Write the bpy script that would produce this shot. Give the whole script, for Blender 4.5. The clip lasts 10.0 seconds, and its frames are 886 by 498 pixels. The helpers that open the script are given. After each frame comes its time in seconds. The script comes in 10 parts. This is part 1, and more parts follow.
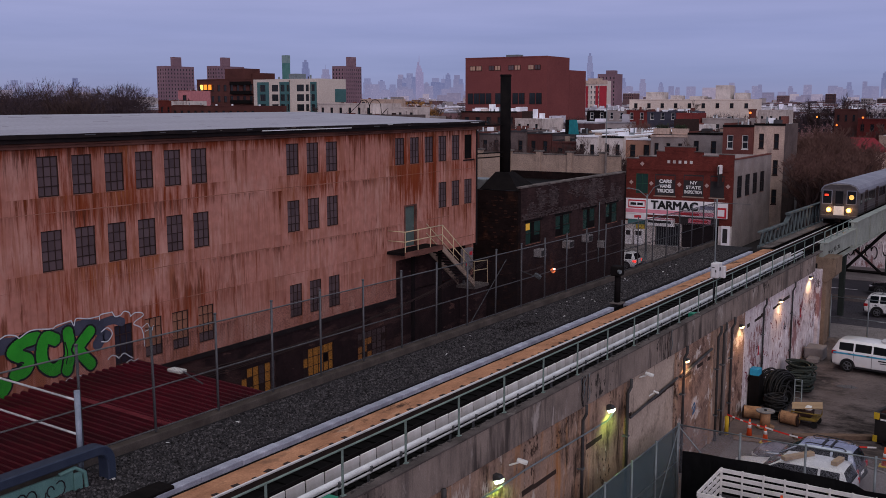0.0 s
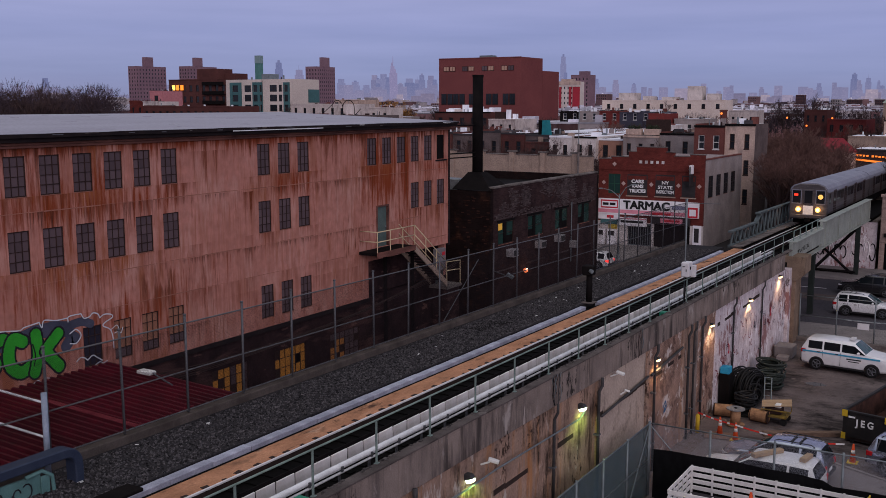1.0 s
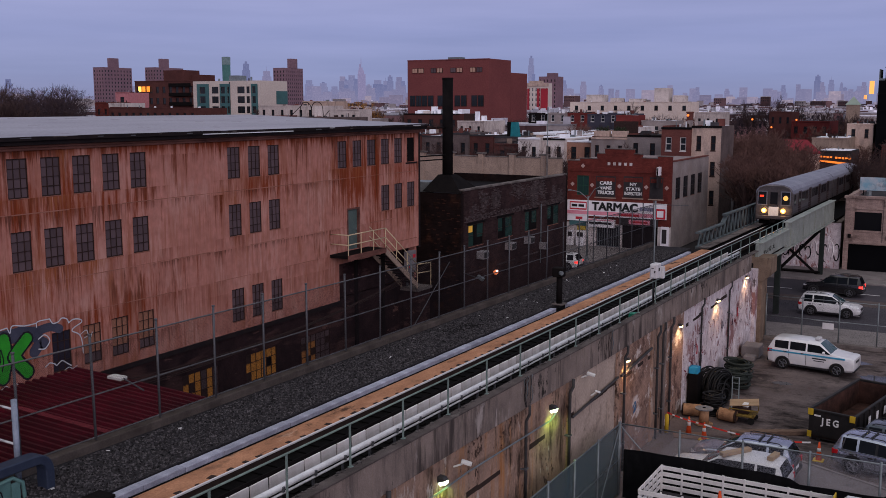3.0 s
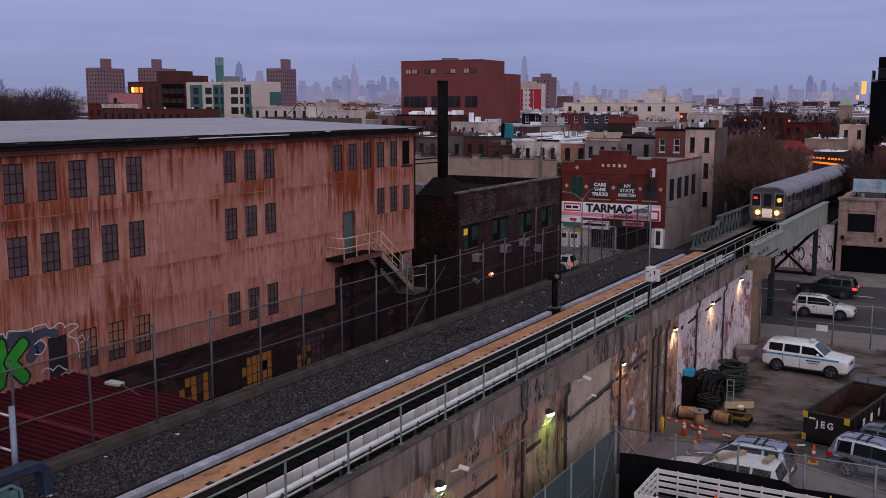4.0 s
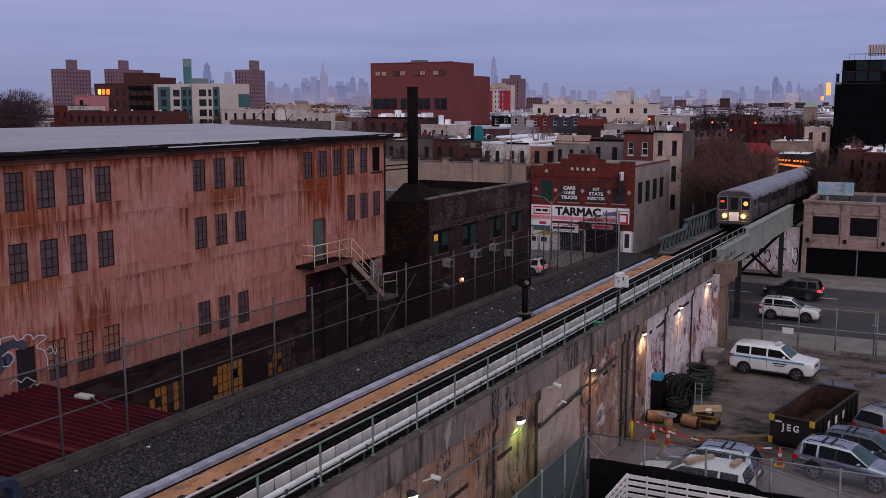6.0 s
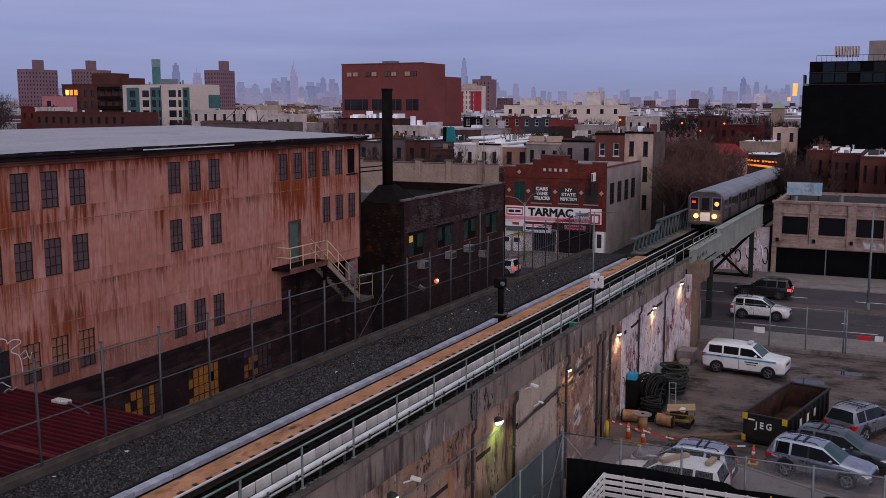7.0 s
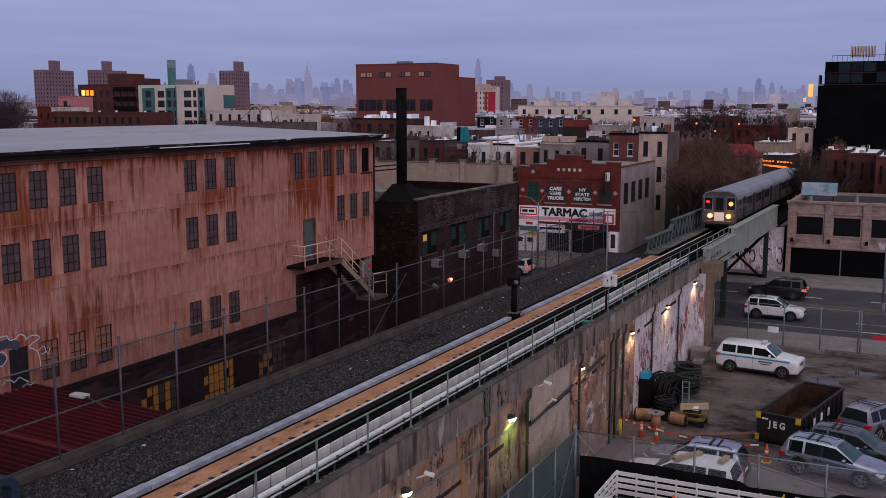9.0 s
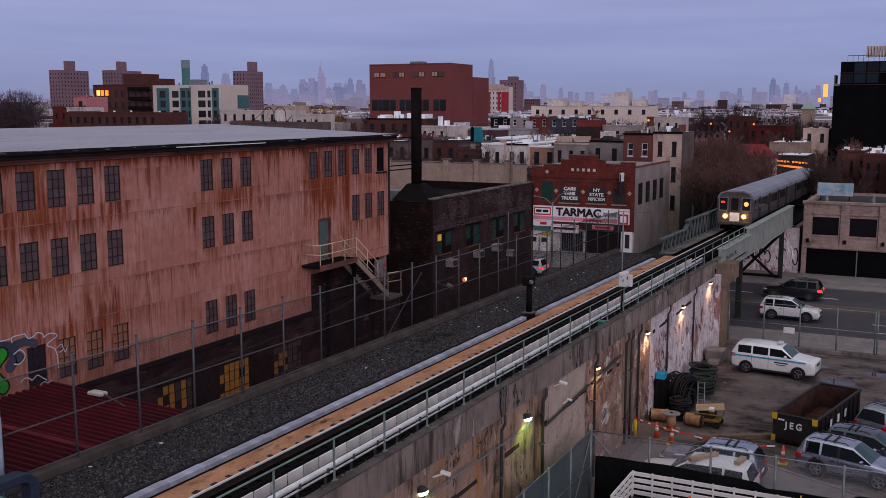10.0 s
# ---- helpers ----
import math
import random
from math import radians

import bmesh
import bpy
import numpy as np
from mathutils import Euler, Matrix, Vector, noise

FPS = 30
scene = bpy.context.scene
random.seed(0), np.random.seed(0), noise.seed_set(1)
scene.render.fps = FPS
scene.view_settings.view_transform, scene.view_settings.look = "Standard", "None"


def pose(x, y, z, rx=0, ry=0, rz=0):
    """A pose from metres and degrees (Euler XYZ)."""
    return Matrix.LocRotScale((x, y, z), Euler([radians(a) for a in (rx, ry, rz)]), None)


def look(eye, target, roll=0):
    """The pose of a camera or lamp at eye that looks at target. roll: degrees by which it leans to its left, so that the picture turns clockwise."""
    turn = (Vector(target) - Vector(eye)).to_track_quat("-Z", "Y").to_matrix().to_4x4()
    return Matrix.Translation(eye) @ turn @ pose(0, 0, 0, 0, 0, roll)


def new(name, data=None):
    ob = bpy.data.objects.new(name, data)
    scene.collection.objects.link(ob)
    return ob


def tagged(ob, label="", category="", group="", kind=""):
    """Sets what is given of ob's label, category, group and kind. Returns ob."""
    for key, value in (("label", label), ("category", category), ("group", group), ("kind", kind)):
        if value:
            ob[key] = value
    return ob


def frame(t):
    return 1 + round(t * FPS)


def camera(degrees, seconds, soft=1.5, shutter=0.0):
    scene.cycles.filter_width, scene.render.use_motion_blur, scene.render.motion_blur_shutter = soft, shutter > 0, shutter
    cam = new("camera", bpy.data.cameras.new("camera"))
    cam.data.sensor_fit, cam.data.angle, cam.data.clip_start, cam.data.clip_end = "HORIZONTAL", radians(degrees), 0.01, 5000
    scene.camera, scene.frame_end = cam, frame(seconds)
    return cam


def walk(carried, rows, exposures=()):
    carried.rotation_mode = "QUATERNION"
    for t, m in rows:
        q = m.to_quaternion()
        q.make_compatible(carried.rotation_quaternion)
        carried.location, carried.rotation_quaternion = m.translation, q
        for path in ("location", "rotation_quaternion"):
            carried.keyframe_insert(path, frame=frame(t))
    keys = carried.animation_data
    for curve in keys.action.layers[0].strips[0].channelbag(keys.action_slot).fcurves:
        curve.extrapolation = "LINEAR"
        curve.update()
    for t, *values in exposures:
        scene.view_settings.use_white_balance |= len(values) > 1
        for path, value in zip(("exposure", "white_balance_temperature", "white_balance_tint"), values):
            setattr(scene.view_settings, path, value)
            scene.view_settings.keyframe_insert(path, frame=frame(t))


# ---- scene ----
cam = camera(48.23, 10.0, soft=0.6)
PATH = [
    (0, pose(13.211, -0.279, 15.497, 81.631, 0.039, 32.443)),
    (0.5, pose(13.247, -0.257, 15.493, 81.651, 0.019, 31.628)),
    (1, pose(13.306, -0.233, 15.475, 81.666, 0.007, 30.953)),
    (1.5, pose(13.372, -0.253, 15.466, 81.678, -0.008, 30.317)),
    (2, pose(13.396, -0.284, 15.471, 81.700, -0.008, 29.750)),
    (2.5, pose(13.356, -0.325, 15.494, 81.730, -0.012, 29.370)),
    (4, pose(13.211, -0.469, 15.712, 81.762, -0.005, 28.757)),
    (4.5, pose(13.236, -0.458, 15.784, 81.770, -0.006, 28.441)),
    (5, pose(13.268, -0.457, 15.868, 81.765, -0.009, 28.126)),
    (5.5, pose(13.315, -0.498, 15.959, 81.790, 0.008, 27.756)),
    (7, pose(13.104, -0.800, 16.091, 81.852, 0.019, 25.334)),
    (7.5, pose(13.094, -0.841, 16.100, 81.855, 0.024, 25.039)),
    (8, pose(13.126, -0.919, 16.071, 81.870, 0.029, 25.549)),
    (8.5, pose(13.185, -0.985, 16.035, 81.885, 0.010, 25.907)),
    (9, pose(13.193, -1.000, 16.011, 81.887, 0.006, 26.132)),
    (9.5, pose(13.125, -1.003, 15.987, 81.887, 0.001, 26.456)),
    (10, pose(13.083, -1.049, 15.977, 81.901, -0.010, 26.875)),
]
walk(cam, PATH, [(0, 0.0), (10, 0.0)])

# ---- world and light: overcast dusk ----
world = bpy.data.worlds.new("dusk_sky")
scene.world = world
world.use_nodes = True
wn = world.node_tree
wn.nodes.clear()
w_out = wn.nodes.new("ShaderNodeOutputWorld")
w_bg = wn.nodes.new("ShaderNodeBackground")
w_sky = wn.nodes.new("ShaderNodeTexSky")
w_sky.sky_type, w_sky.sun_disc = "NISHITA", False
w_sky.sun_elevation, w_sky.sun_rotation = radians(4), radians(250)
w_scale = wn.nodes.new("ShaderNodeMixRGB")
w_scale.blend_type, w_scale.inputs[0].default_value = "MULTIPLY", 1.0
w_scale.inputs[2].default_value = (0.10, 0.10, 0.11, 1)
w_geo = wn.nodes.new("ShaderNodeTexCoord")
w_sep = wn.nodes.new("ShaderNodeSeparateXYZ")
w_ramp = wn.nodes.new("ShaderNodeValToRGB")
for pos, col in ((0.0, (0.03, 0.03, 0.04)), (0.495, (0.24, 0.26, 0.43)), (0.515, (0.285, 0.335, 0.59)),
                 (0.535, (0.30, 0.345, 0.63)), (0.56, (0.368, 0.395, 0.68)), (0.60, (0.36, 0.35, 0.54)), (0.72, (0.24, 0.238, 0.36)), (1.0, (0.20, 0.198, 0.305))):
    el = w_ramp.color_ramp.elements.new(pos)
    el.color = (*col, 1)
w_ramp.color_ramp.elements.remove(w_ramp.color_ramp.elements[0])
w_ramp.color_ramp.elements.remove(w_ramp.color_ramp.elements[-1])
w_half = wn.nodes.new("ShaderNodeMath")
w_half.operation = "MULTIPLY_ADD"
w_half.inputs[1].default_value, w_half.inputs[2].default_value = 0.5, 0.5
w_map = wn.nodes.new("ShaderNodeMapping")
w_map.inputs["Scale"].default_value = (2.2, 2.2, 26)
w_noise = wn.nodes.new("ShaderNodeTexNoise")
w_noise.inputs["Scale"].default_value, w_noise.inputs["Detail"].default_value = 1.6, 5
w_cloud = wn.nodes.new("ShaderNodeValToRGB")
w_cloud.color_ramp.elements[0].position, w_cloud.color_ramp.elements[0].color = 0.33, (0.89, 0.905, 0.935, 1)
w_cloud.color_ramp.elements[1].position, w_cloud.color_ramp.elements[1].color = 0.70, (1.075, 1.055, 1.06, 1)
w_mul = wn.nodes.new("ShaderNodeMixRGB")
w_mul.blend_type, w_mul.inputs[0].default_value = "MULTIPLY", 1.0
w_mix = wn.nodes.new("ShaderNodeMixRGB")
w_mix.inputs[0].default_value = 0.9
for a, b in ((w_geo.outputs["Generated"], w_sep.inputs[0]), (w_sep.outputs["Z"], w_half.inputs[0]), (w_half.outputs[0], w_ramp.inputs[0]),
             (w_geo.outputs["Generated"], w_map.inputs[0]), (w_map.outputs[0], w_noise.inputs["Vector"]), (w_noise.outputs[0], w_cloud.inputs[0]),
             (w_ramp.outputs[0], w_mul.inputs[1]), (w_cloud.outputs[0], w_mul.inputs[2]), (w_sky.outputs[0], w_scale.inputs[1]),
             (w_scale.outputs[0], w_mix.inputs[1]), (w_mul.outputs[0], w_mix.inputs[2]), (w_mix.outputs[0], w_bg.inputs[0]), (w_bg.outputs[0], w_out.inputs[0])):
    wn.links.new(a, b)
w_bg.inputs[1].default_value = 1.0
sun = new("sun", bpy.data.lights.new("sun", "SUN"))
sun.data.energy, sun.data.angle, sun.data.color = 1.15, radians(40), (1.0, 0.84, 0.87)
sun.matrix_basis = look((105, -75, 44), (0, 40, 0))

# ---- materials ----
def nd(nt, kind, **kw):
    n = nt.nodes.new(kind)
    for k, v in kw.items():
        n.inputs[k].default_value = v
    return n


def surf(name, c1, c2=None, scale=1.5, rough=0.85, metal=0.0, bump=0.15, grain=40.0, squash=(1, 1, 1), c3=None, c3_at=0.6, c3_soft=0.1,
         c3_scale=0.8, c3_squash=(1, 1, 1), per_piece=0.0, spec=0.15):
    """Two-scale noise surface: c1 to c2 by broad noise, stains of c3, fine grain in colour and relief."""
    c2 = c2 or tuple(v * 0.75 for v in c1)
    m = bpy.data.materials.new(name)
    m.use_nodes = True
    nt = m.node_tree
    b = nt.nodes["Principled BSDF"]
    b.inputs["Roughness"].default_value, b.inputs["Metallic"].default_value = rough, metal
    b.inputs["Specular IOR Level"].default_value = spec if rough < 0.7 else spec * 0.25
    tc = nt.nodes.new("ShaderNodeTexCoord")
    mp = nd(nt, "ShaderNodeMapping", Scale=squash)
    nt.links.new(tc.outputs["Object"], mp.inputs[0])
    n1 = nd(nt, "ShaderNodeTexNoise", Scale=scale, Detail=6.0, Roughness=0.65)
    nt.links.new(mp.outputs[0], n1.inputs["Vector"])
    r1 = nt.nodes.new("ShaderNodeValToRGB")
    r1.color_ramp.elements[0].position, r1.color_ramp.elements[0].color = 0.33, (*c1, 1)
    r1.color_ramp.elements[1].position, r1.color_ramp.elements[1].color = 0.68, (*c2, 1)
    nt.links.new(n1.outputs[0], r1.inputs[0])
    col = r1.outputs[0]
    n2 = nd(nt, "ShaderNodeTexNoise", Scale=grain, Detail=3.0)
    nt.links.new(tc.outputs["Object"], n2.inputs["Vector"])
    g = nt.nodes.new("ShaderNodeMixRGB")
    g.blend_type, g.inputs[0].default_value = "OVERLAY", 0.35
    nt.links.new(col, g.inputs[1])
    nt.links.new(n2.outputs[0], g.inputs[2])
    col = g.outputs[0]
    if c3:
        mp3 = nd(nt, "ShaderNodeMapping", Scale=c3_squash, Location=(3.1, 7.7, 1.3))
        nt.links.new(tc.outputs["Object"], mp3.inputs[0])
        n3 = nd(nt, "ShaderNodeTexNoise", Scale=c3_scale, Detail=7.0, Roughness=0.7)
        nt.links.new(mp3.outputs[0], n3.inputs["Vector"])
        r3 = nt.nodes.new("ShaderNodeValToRGB")
        r3.color_ramp.elements[0].position, r3.color_ramp.elements[1].position = c3_at - c3_soft, c3_at + c3_soft
        nt.links.new(n3.outputs[0], r3.inputs[0])
        x = nt.nodes.new("ShaderNodeMixRGB")
        x.inputs[2].default_value = (*c3, 1)
        nt.links.new(r3.outputs[0], x.inputs[0])
        nt.links.new(col, x.inputs[1])
        col = x.outputs[0]
    if per_piece:
        oi = nt.nodes.new("ShaderNodeObjectInfo")
        ge = nt.nodes.new("ShaderNodeNewGeometry")
        ad = nt.nodes.new("ShaderNodeMath")
        ad.operation = "ADD"
        nt.links.new(oi.outputs["Random"], ad.inputs[0])
        nt.links.new(ge.outputs["Random Per Island"], ad.inputs[1])
        fr = nt.nodes.new("ShaderNodeMath")
        fr.operation = "FRACT"
        nt.links.new(ad.outputs[0], fr.inputs[0])
        mr = nd(nt, "ShaderNodeMapRange")
        mr.inputs["To Min"].default_value, mr.inputs["To Max"].default_value = 1 - per_piece, 1 + per_piece
        nt.links.new(fr.outputs[0], mr.inputs[0])
        hs = nt.nodes.new("ShaderNodeHueSaturation")
        nt.links.new(mr.outputs[0], hs.inputs["Value"])
        nt.links.new(col, hs.inputs["Color"])
        col = hs.outputs[0]
    nt.links.new(col, b.inputs["Base Color"])
    if bump:
        bp = nd(nt, "ShaderNodeBump", Strength=bump, Distance=0.03)
        nt.links.new(n2.outputs[0], bp.inputs["Height"])
        nt.links.new(bp.outputs[0], b.inputs["Normal"])
    return m


def patches(m, colour, at=0.6, soft=0.05, scale=1.0, squash=(1, 1, 1), shift=0.0, clump=0.0, clump_scale=0.35):
    """One more layer of stains or peeling laid over a material."""
    nt = m.node_tree
    b = nt.nodes["Principled BSDF"]
    old = b.inputs["Base Color"].links[0].from_socket
    tc = nt.nodes.new("ShaderNodeTexCoord")
    mp = nd(nt, "ShaderNodeMapping", Scale=squash, Location=(shift, shift * 1.7, shift * 0.6))
    nt.links.new(tc.outputs["Object"], mp.inputs[0])
    n = nd(nt, "ShaderNodeTexNoise", Scale=scale, Detail=8.0, Roughness=0.68)
    nt.links.new(mp.outputs[0], n.inputs["Vector"])
    val = n.outputs[0]
    if clump:
        big = nd(nt, "ShaderNodeTexNoise", Scale=clump_scale, Detail=2.0)
        mpb = nd(nt, "ShaderNodeMapping", Location=(shift * 2.3, shift, shift * 3.1))
        nt.links.new(tc.outputs["Object"], mpb.inputs[0])
        nt.links.new(mpb.outputs[0], big.inputs["Vector"])
        ma = nt.nodes.new("ShaderNodeMath")
        ma.operation = "MULTIPLY_ADD"
        ma.inputs[1].default_value = clump
        nt.links.new(big.outputs[0], ma.inputs[0])
        sb = nt.nodes.new("ShaderNodeMath")
        sb.operation = "ADD"
        sb.inputs[1].default_value = -clump * 0.5
        nt.links.new(val, ma.inputs[2])
        nt.links.new(ma.outputs[0], sb.inputs[0])
        val = sb.outputs[0]
    r = nt.nodes.new("ShaderNodeValToRGB")
    r.color_ramp.elements[0].position, r.color_ramp.elements[1].position = at - soft, at + soft
    nt.links.new(val, r.inputs[0])
    x = nt.nodes.new("ShaderNodeMixRGB")
    x.inputs[2].default_value = (*colour, 1)
    nt.links.new(r.outputs[0], x.inputs[0])
    nt.links.new(old, x.inputs[1])
    nt.links.new(x.outputs[0], b.inputs["Base Color"])
    return m


def courses(m, colour, w=0.22, h=0.075, strength=0.6):
    """Brick courses as mortar lines in a masonry material on walls that face along x."""
    nt = m.node_tree
    b = nt.nodes["Principled BSDF"]
    old = b.inputs["Base Color"].links[0].from_socket
    tc = nt.nodes.new("ShaderNodeTexCoord")
    sep, com = nt.nodes.new("ShaderNodeSeparateXYZ"), nt.nodes.new("ShaderNodeCombineXYZ")
    nt.links.new(tc.outputs["Object"], sep.inputs[0])
    ad = nt.nodes.new("ShaderNodeMath")
    ad.operation = "ADD"
    nt.links.new(sep.outputs[0], ad.inputs[0])
    nt.links.new(sep.outputs[1], ad.inputs[1])
    nt.links.new(ad.outputs[0], com.inputs[0])
    nt.links.new(sep.outputs[2], com.inputs[1])
    br = nt.nodes.new("ShaderNodeTexBrick")
    br.inputs["Scale"].default_value, br.inputs["Brick Width"].default_value, br.inputs["Row Height"].default_value = 1.0, w, h
    br.inputs["Mortar Size"].default_value = 0.008
    br.inputs["Color1"].default_value, br.inputs["Color2"].default_value, br.inputs["Mortar"].default_value = (1, 1, 1, 1), (0.62, 0.62, 0.62, 1), (*colour, 1)
    nt.links.new(com.outputs[0], br.inputs["Vector"])
    x = nt.nodes.new("ShaderNodeMixRGB")
    x.blend_type, x.inputs[0].default_value = "MULTIPLY", strength
    nt.links.new(old, x.inputs[1])
    nt.links.new(br.outputs["Color"], x.inputs[2])
    nt.links.new(x.outputs[0], b.inputs["Base Color"])
    return m


def glow(name, colour, strength):
    m = bpy.data.materials.new(name)
    m.use_nodes = True
    b = m.node_tree.nodes["Principled BSDF"]
    b.inputs["Base Color"].default_value = (*colour, 1)
    b.inputs["Emission Color"].default_value = (*colour, 1)
    b.inputs["Emission Strength"].default_value = strength
    return m


def haze_backdrop(name, colour, other=None, lights=0.35):
    """Far blocks as a glowing backdrop with dusk haze painted in: a tint for each block, paler towards the ground, with
    faint rows of windows.
    """
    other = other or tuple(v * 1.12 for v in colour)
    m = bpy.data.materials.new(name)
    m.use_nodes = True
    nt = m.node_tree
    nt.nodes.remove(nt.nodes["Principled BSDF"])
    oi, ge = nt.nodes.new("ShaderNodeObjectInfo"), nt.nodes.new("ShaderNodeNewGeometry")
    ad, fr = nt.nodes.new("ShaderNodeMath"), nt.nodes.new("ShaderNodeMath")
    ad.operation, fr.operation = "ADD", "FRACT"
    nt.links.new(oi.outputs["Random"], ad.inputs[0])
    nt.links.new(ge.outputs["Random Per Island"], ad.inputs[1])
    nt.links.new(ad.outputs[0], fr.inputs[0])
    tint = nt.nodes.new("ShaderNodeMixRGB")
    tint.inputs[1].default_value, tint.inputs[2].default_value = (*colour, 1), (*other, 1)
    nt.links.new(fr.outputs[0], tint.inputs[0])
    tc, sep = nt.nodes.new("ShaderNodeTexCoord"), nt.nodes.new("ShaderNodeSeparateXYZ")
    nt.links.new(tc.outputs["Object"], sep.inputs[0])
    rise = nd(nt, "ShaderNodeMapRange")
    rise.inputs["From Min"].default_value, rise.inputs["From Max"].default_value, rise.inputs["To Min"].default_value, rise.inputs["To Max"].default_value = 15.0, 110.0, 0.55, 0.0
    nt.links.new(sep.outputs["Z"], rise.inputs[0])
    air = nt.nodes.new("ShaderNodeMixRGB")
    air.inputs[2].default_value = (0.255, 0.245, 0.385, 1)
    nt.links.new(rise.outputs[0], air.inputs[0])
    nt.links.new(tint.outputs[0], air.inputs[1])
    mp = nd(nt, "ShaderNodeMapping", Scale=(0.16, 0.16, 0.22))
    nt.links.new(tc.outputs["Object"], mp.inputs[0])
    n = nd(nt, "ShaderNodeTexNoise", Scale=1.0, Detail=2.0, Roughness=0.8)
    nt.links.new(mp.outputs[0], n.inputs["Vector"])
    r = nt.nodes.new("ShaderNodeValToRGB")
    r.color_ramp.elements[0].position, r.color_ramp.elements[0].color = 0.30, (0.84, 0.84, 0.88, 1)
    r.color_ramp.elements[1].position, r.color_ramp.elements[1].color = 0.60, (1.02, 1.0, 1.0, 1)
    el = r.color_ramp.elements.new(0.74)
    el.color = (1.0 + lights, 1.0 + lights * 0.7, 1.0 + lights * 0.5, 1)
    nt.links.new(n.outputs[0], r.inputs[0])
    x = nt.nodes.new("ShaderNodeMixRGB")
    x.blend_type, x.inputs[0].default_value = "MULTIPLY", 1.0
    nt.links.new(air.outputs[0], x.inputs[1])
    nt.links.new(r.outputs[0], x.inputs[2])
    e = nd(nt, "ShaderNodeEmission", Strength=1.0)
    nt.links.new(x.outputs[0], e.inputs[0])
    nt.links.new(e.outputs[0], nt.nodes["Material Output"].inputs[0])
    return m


def glass(name, colour=(0.02, 0.025, 0.03), rough=0.12):
    m = bpy.data.materials.new(name)
    m.use_nodes = True
    nt = m.node_tree
    b = nt.nodes["Principled BSDF"]
    b.inputs["Roughness"].default_value, b.inputs["Specular IOR Level"].default_value = rough, 0.3
    tc = nt.nodes.new("ShaderNodeTexCoord")
    n = nd(nt, "ShaderNodeTexNoise", Scale=3.0, Detail=3.0)
    nt.links.new(tc.outputs["Object"], n.inputs["Vector"])
    r = nt.nodes.new("ShaderNodeValToRGB")
    r.color_ramp.elements[0].color = (*[v * 0.6 for v in colour], 1)
    r.color_ramp.elements[1].color = (*[v * 1.5 for v in colour], 1)
    oi = nt.nodes.new("ShaderNodeObjectInfo")
    av = nt.nodes.new("ShaderNodeMath")
    av.operation = "MULTIPLY_ADD"
    av.inputs[1].default_value = 0.5
    nt.links.new(n.outputs[0], av.inputs[0])
    hf = nt.nodes.new("ShaderNodeMath")
    hf.operation = "MULTIPLY"
    hf.inputs[1].default_value = 0.5
    nt.links.new(oi.outputs["Random"], hf.inputs[0])
    nt.links.new(hf.outputs[0], av.inputs[2])
    nt.links.new(av.outputs[0], r.inputs[0])
    nt.links.new(r.outputs[0], b.inputs["Base Color"])
    return m


CONCRETE = surf("weathered_concrete", (0.265, 0.213, 0.188), (0.15, 0.122, 0.11), 0.6, 0.9, bump=0.2, grain=25, c3=(0.07, 0.06, 0.058), c3_at=0.60, c3_scale=0.9, c3_squash=(1, 1, 0.12))
patches(CONCRETE, (0.06, 0.05, 0.047), 0.64, 0.08, 2.0, (1, 1, 0.12), 3.0, 0.7, 0.3)
patches(CONCRETE, (0.34, 0.30, 0.28), 0.64, 0.05, 1.3, (1, 1, 0.5), 8.0, 0.5, 0.3)
patches(CONCRETE, (0.035, 0.03, 0.028), 0.70, 0.025, 5.0, (1, 1, 0.45), 18.0, 0.9, 0.4)
patches(CONCRETE, (0.38, 0.33, 0.31), 0.70, 0.03, 7.0, (1, 1, 0.05), 28.0, 0.7, 0.6)
patches(CONCRETE, (0.075, 0.06, 0.055), 0.66, 0.06, 4.0, (1, 1, 0.10), 38.0, 0.8, 0.35)
COPING = surf("coping_concrete", (0.19, 0.165, 0.155), (0.10, 0.087, 0.083), 1.0, 0.9, grain=30)
patches(COPING, (0.06, 0.05, 0.047), 0.58, 0.09, 1.4, (1, 0.6, 1), 5.0, 0.6, 0.3)
CURB = surf("dark_kerb_concrete", (0.105, 0.088, 0.080), (0.052, 0.044, 0.040), 1.0, 0.9, grain=30, c3=(0.05, 0.04, 0.037), c3_at=0.62, c3_scale=1.2)
MEDIAN = surf("brownish_median", (0.13, 0.105, 0.10), (0.085, 0.07, 0.068), 0.5, 0.9, grain=18)
STRIP = surf("pale_concrete_strip", (0.42, 0.43, 0.52), (0.24, 0.25, 0.31), 1.6, 0.85, grain=30, per_piece=0.16)
patches(STRIP, (0.12, 0.11, 0.12), 0.66, 0.04, 5.0, (1, 1, 1), 4.0, 0.5, 0.8)
GRAVEL = surf("dark_ballast", (0.020, 0.0195, 0.022), (0.046, 0.043, 0.046), 14, 0.95, bump=1.0, grain=20, c3=(0.13, 0.12, 0.12), c3_at=0.68, c3_soft=0.03, c3_scale=22)
ORANGE = surf("rust_coloured_planking", (0.52, 0.265, 0.155), (0.30, 0.145, 0.085), 1.6, 0.9, grain=18, squash=(1, 0.4, 1), c3=(0.16, 0.09, 0.06), c3_at=0.66, c3_scale=1.4)
patches(ORANGE, (0.09, 0.05, 0.035), 0.64, 0.05, 2.0, (1, 0.35, 1), 4.0, 0.6, 0.3)
patches(ORANGE, (0.60, 0.40, 0.28), 0.66, 0.06, 1.6, (1, 0.25, 1), 12.0)
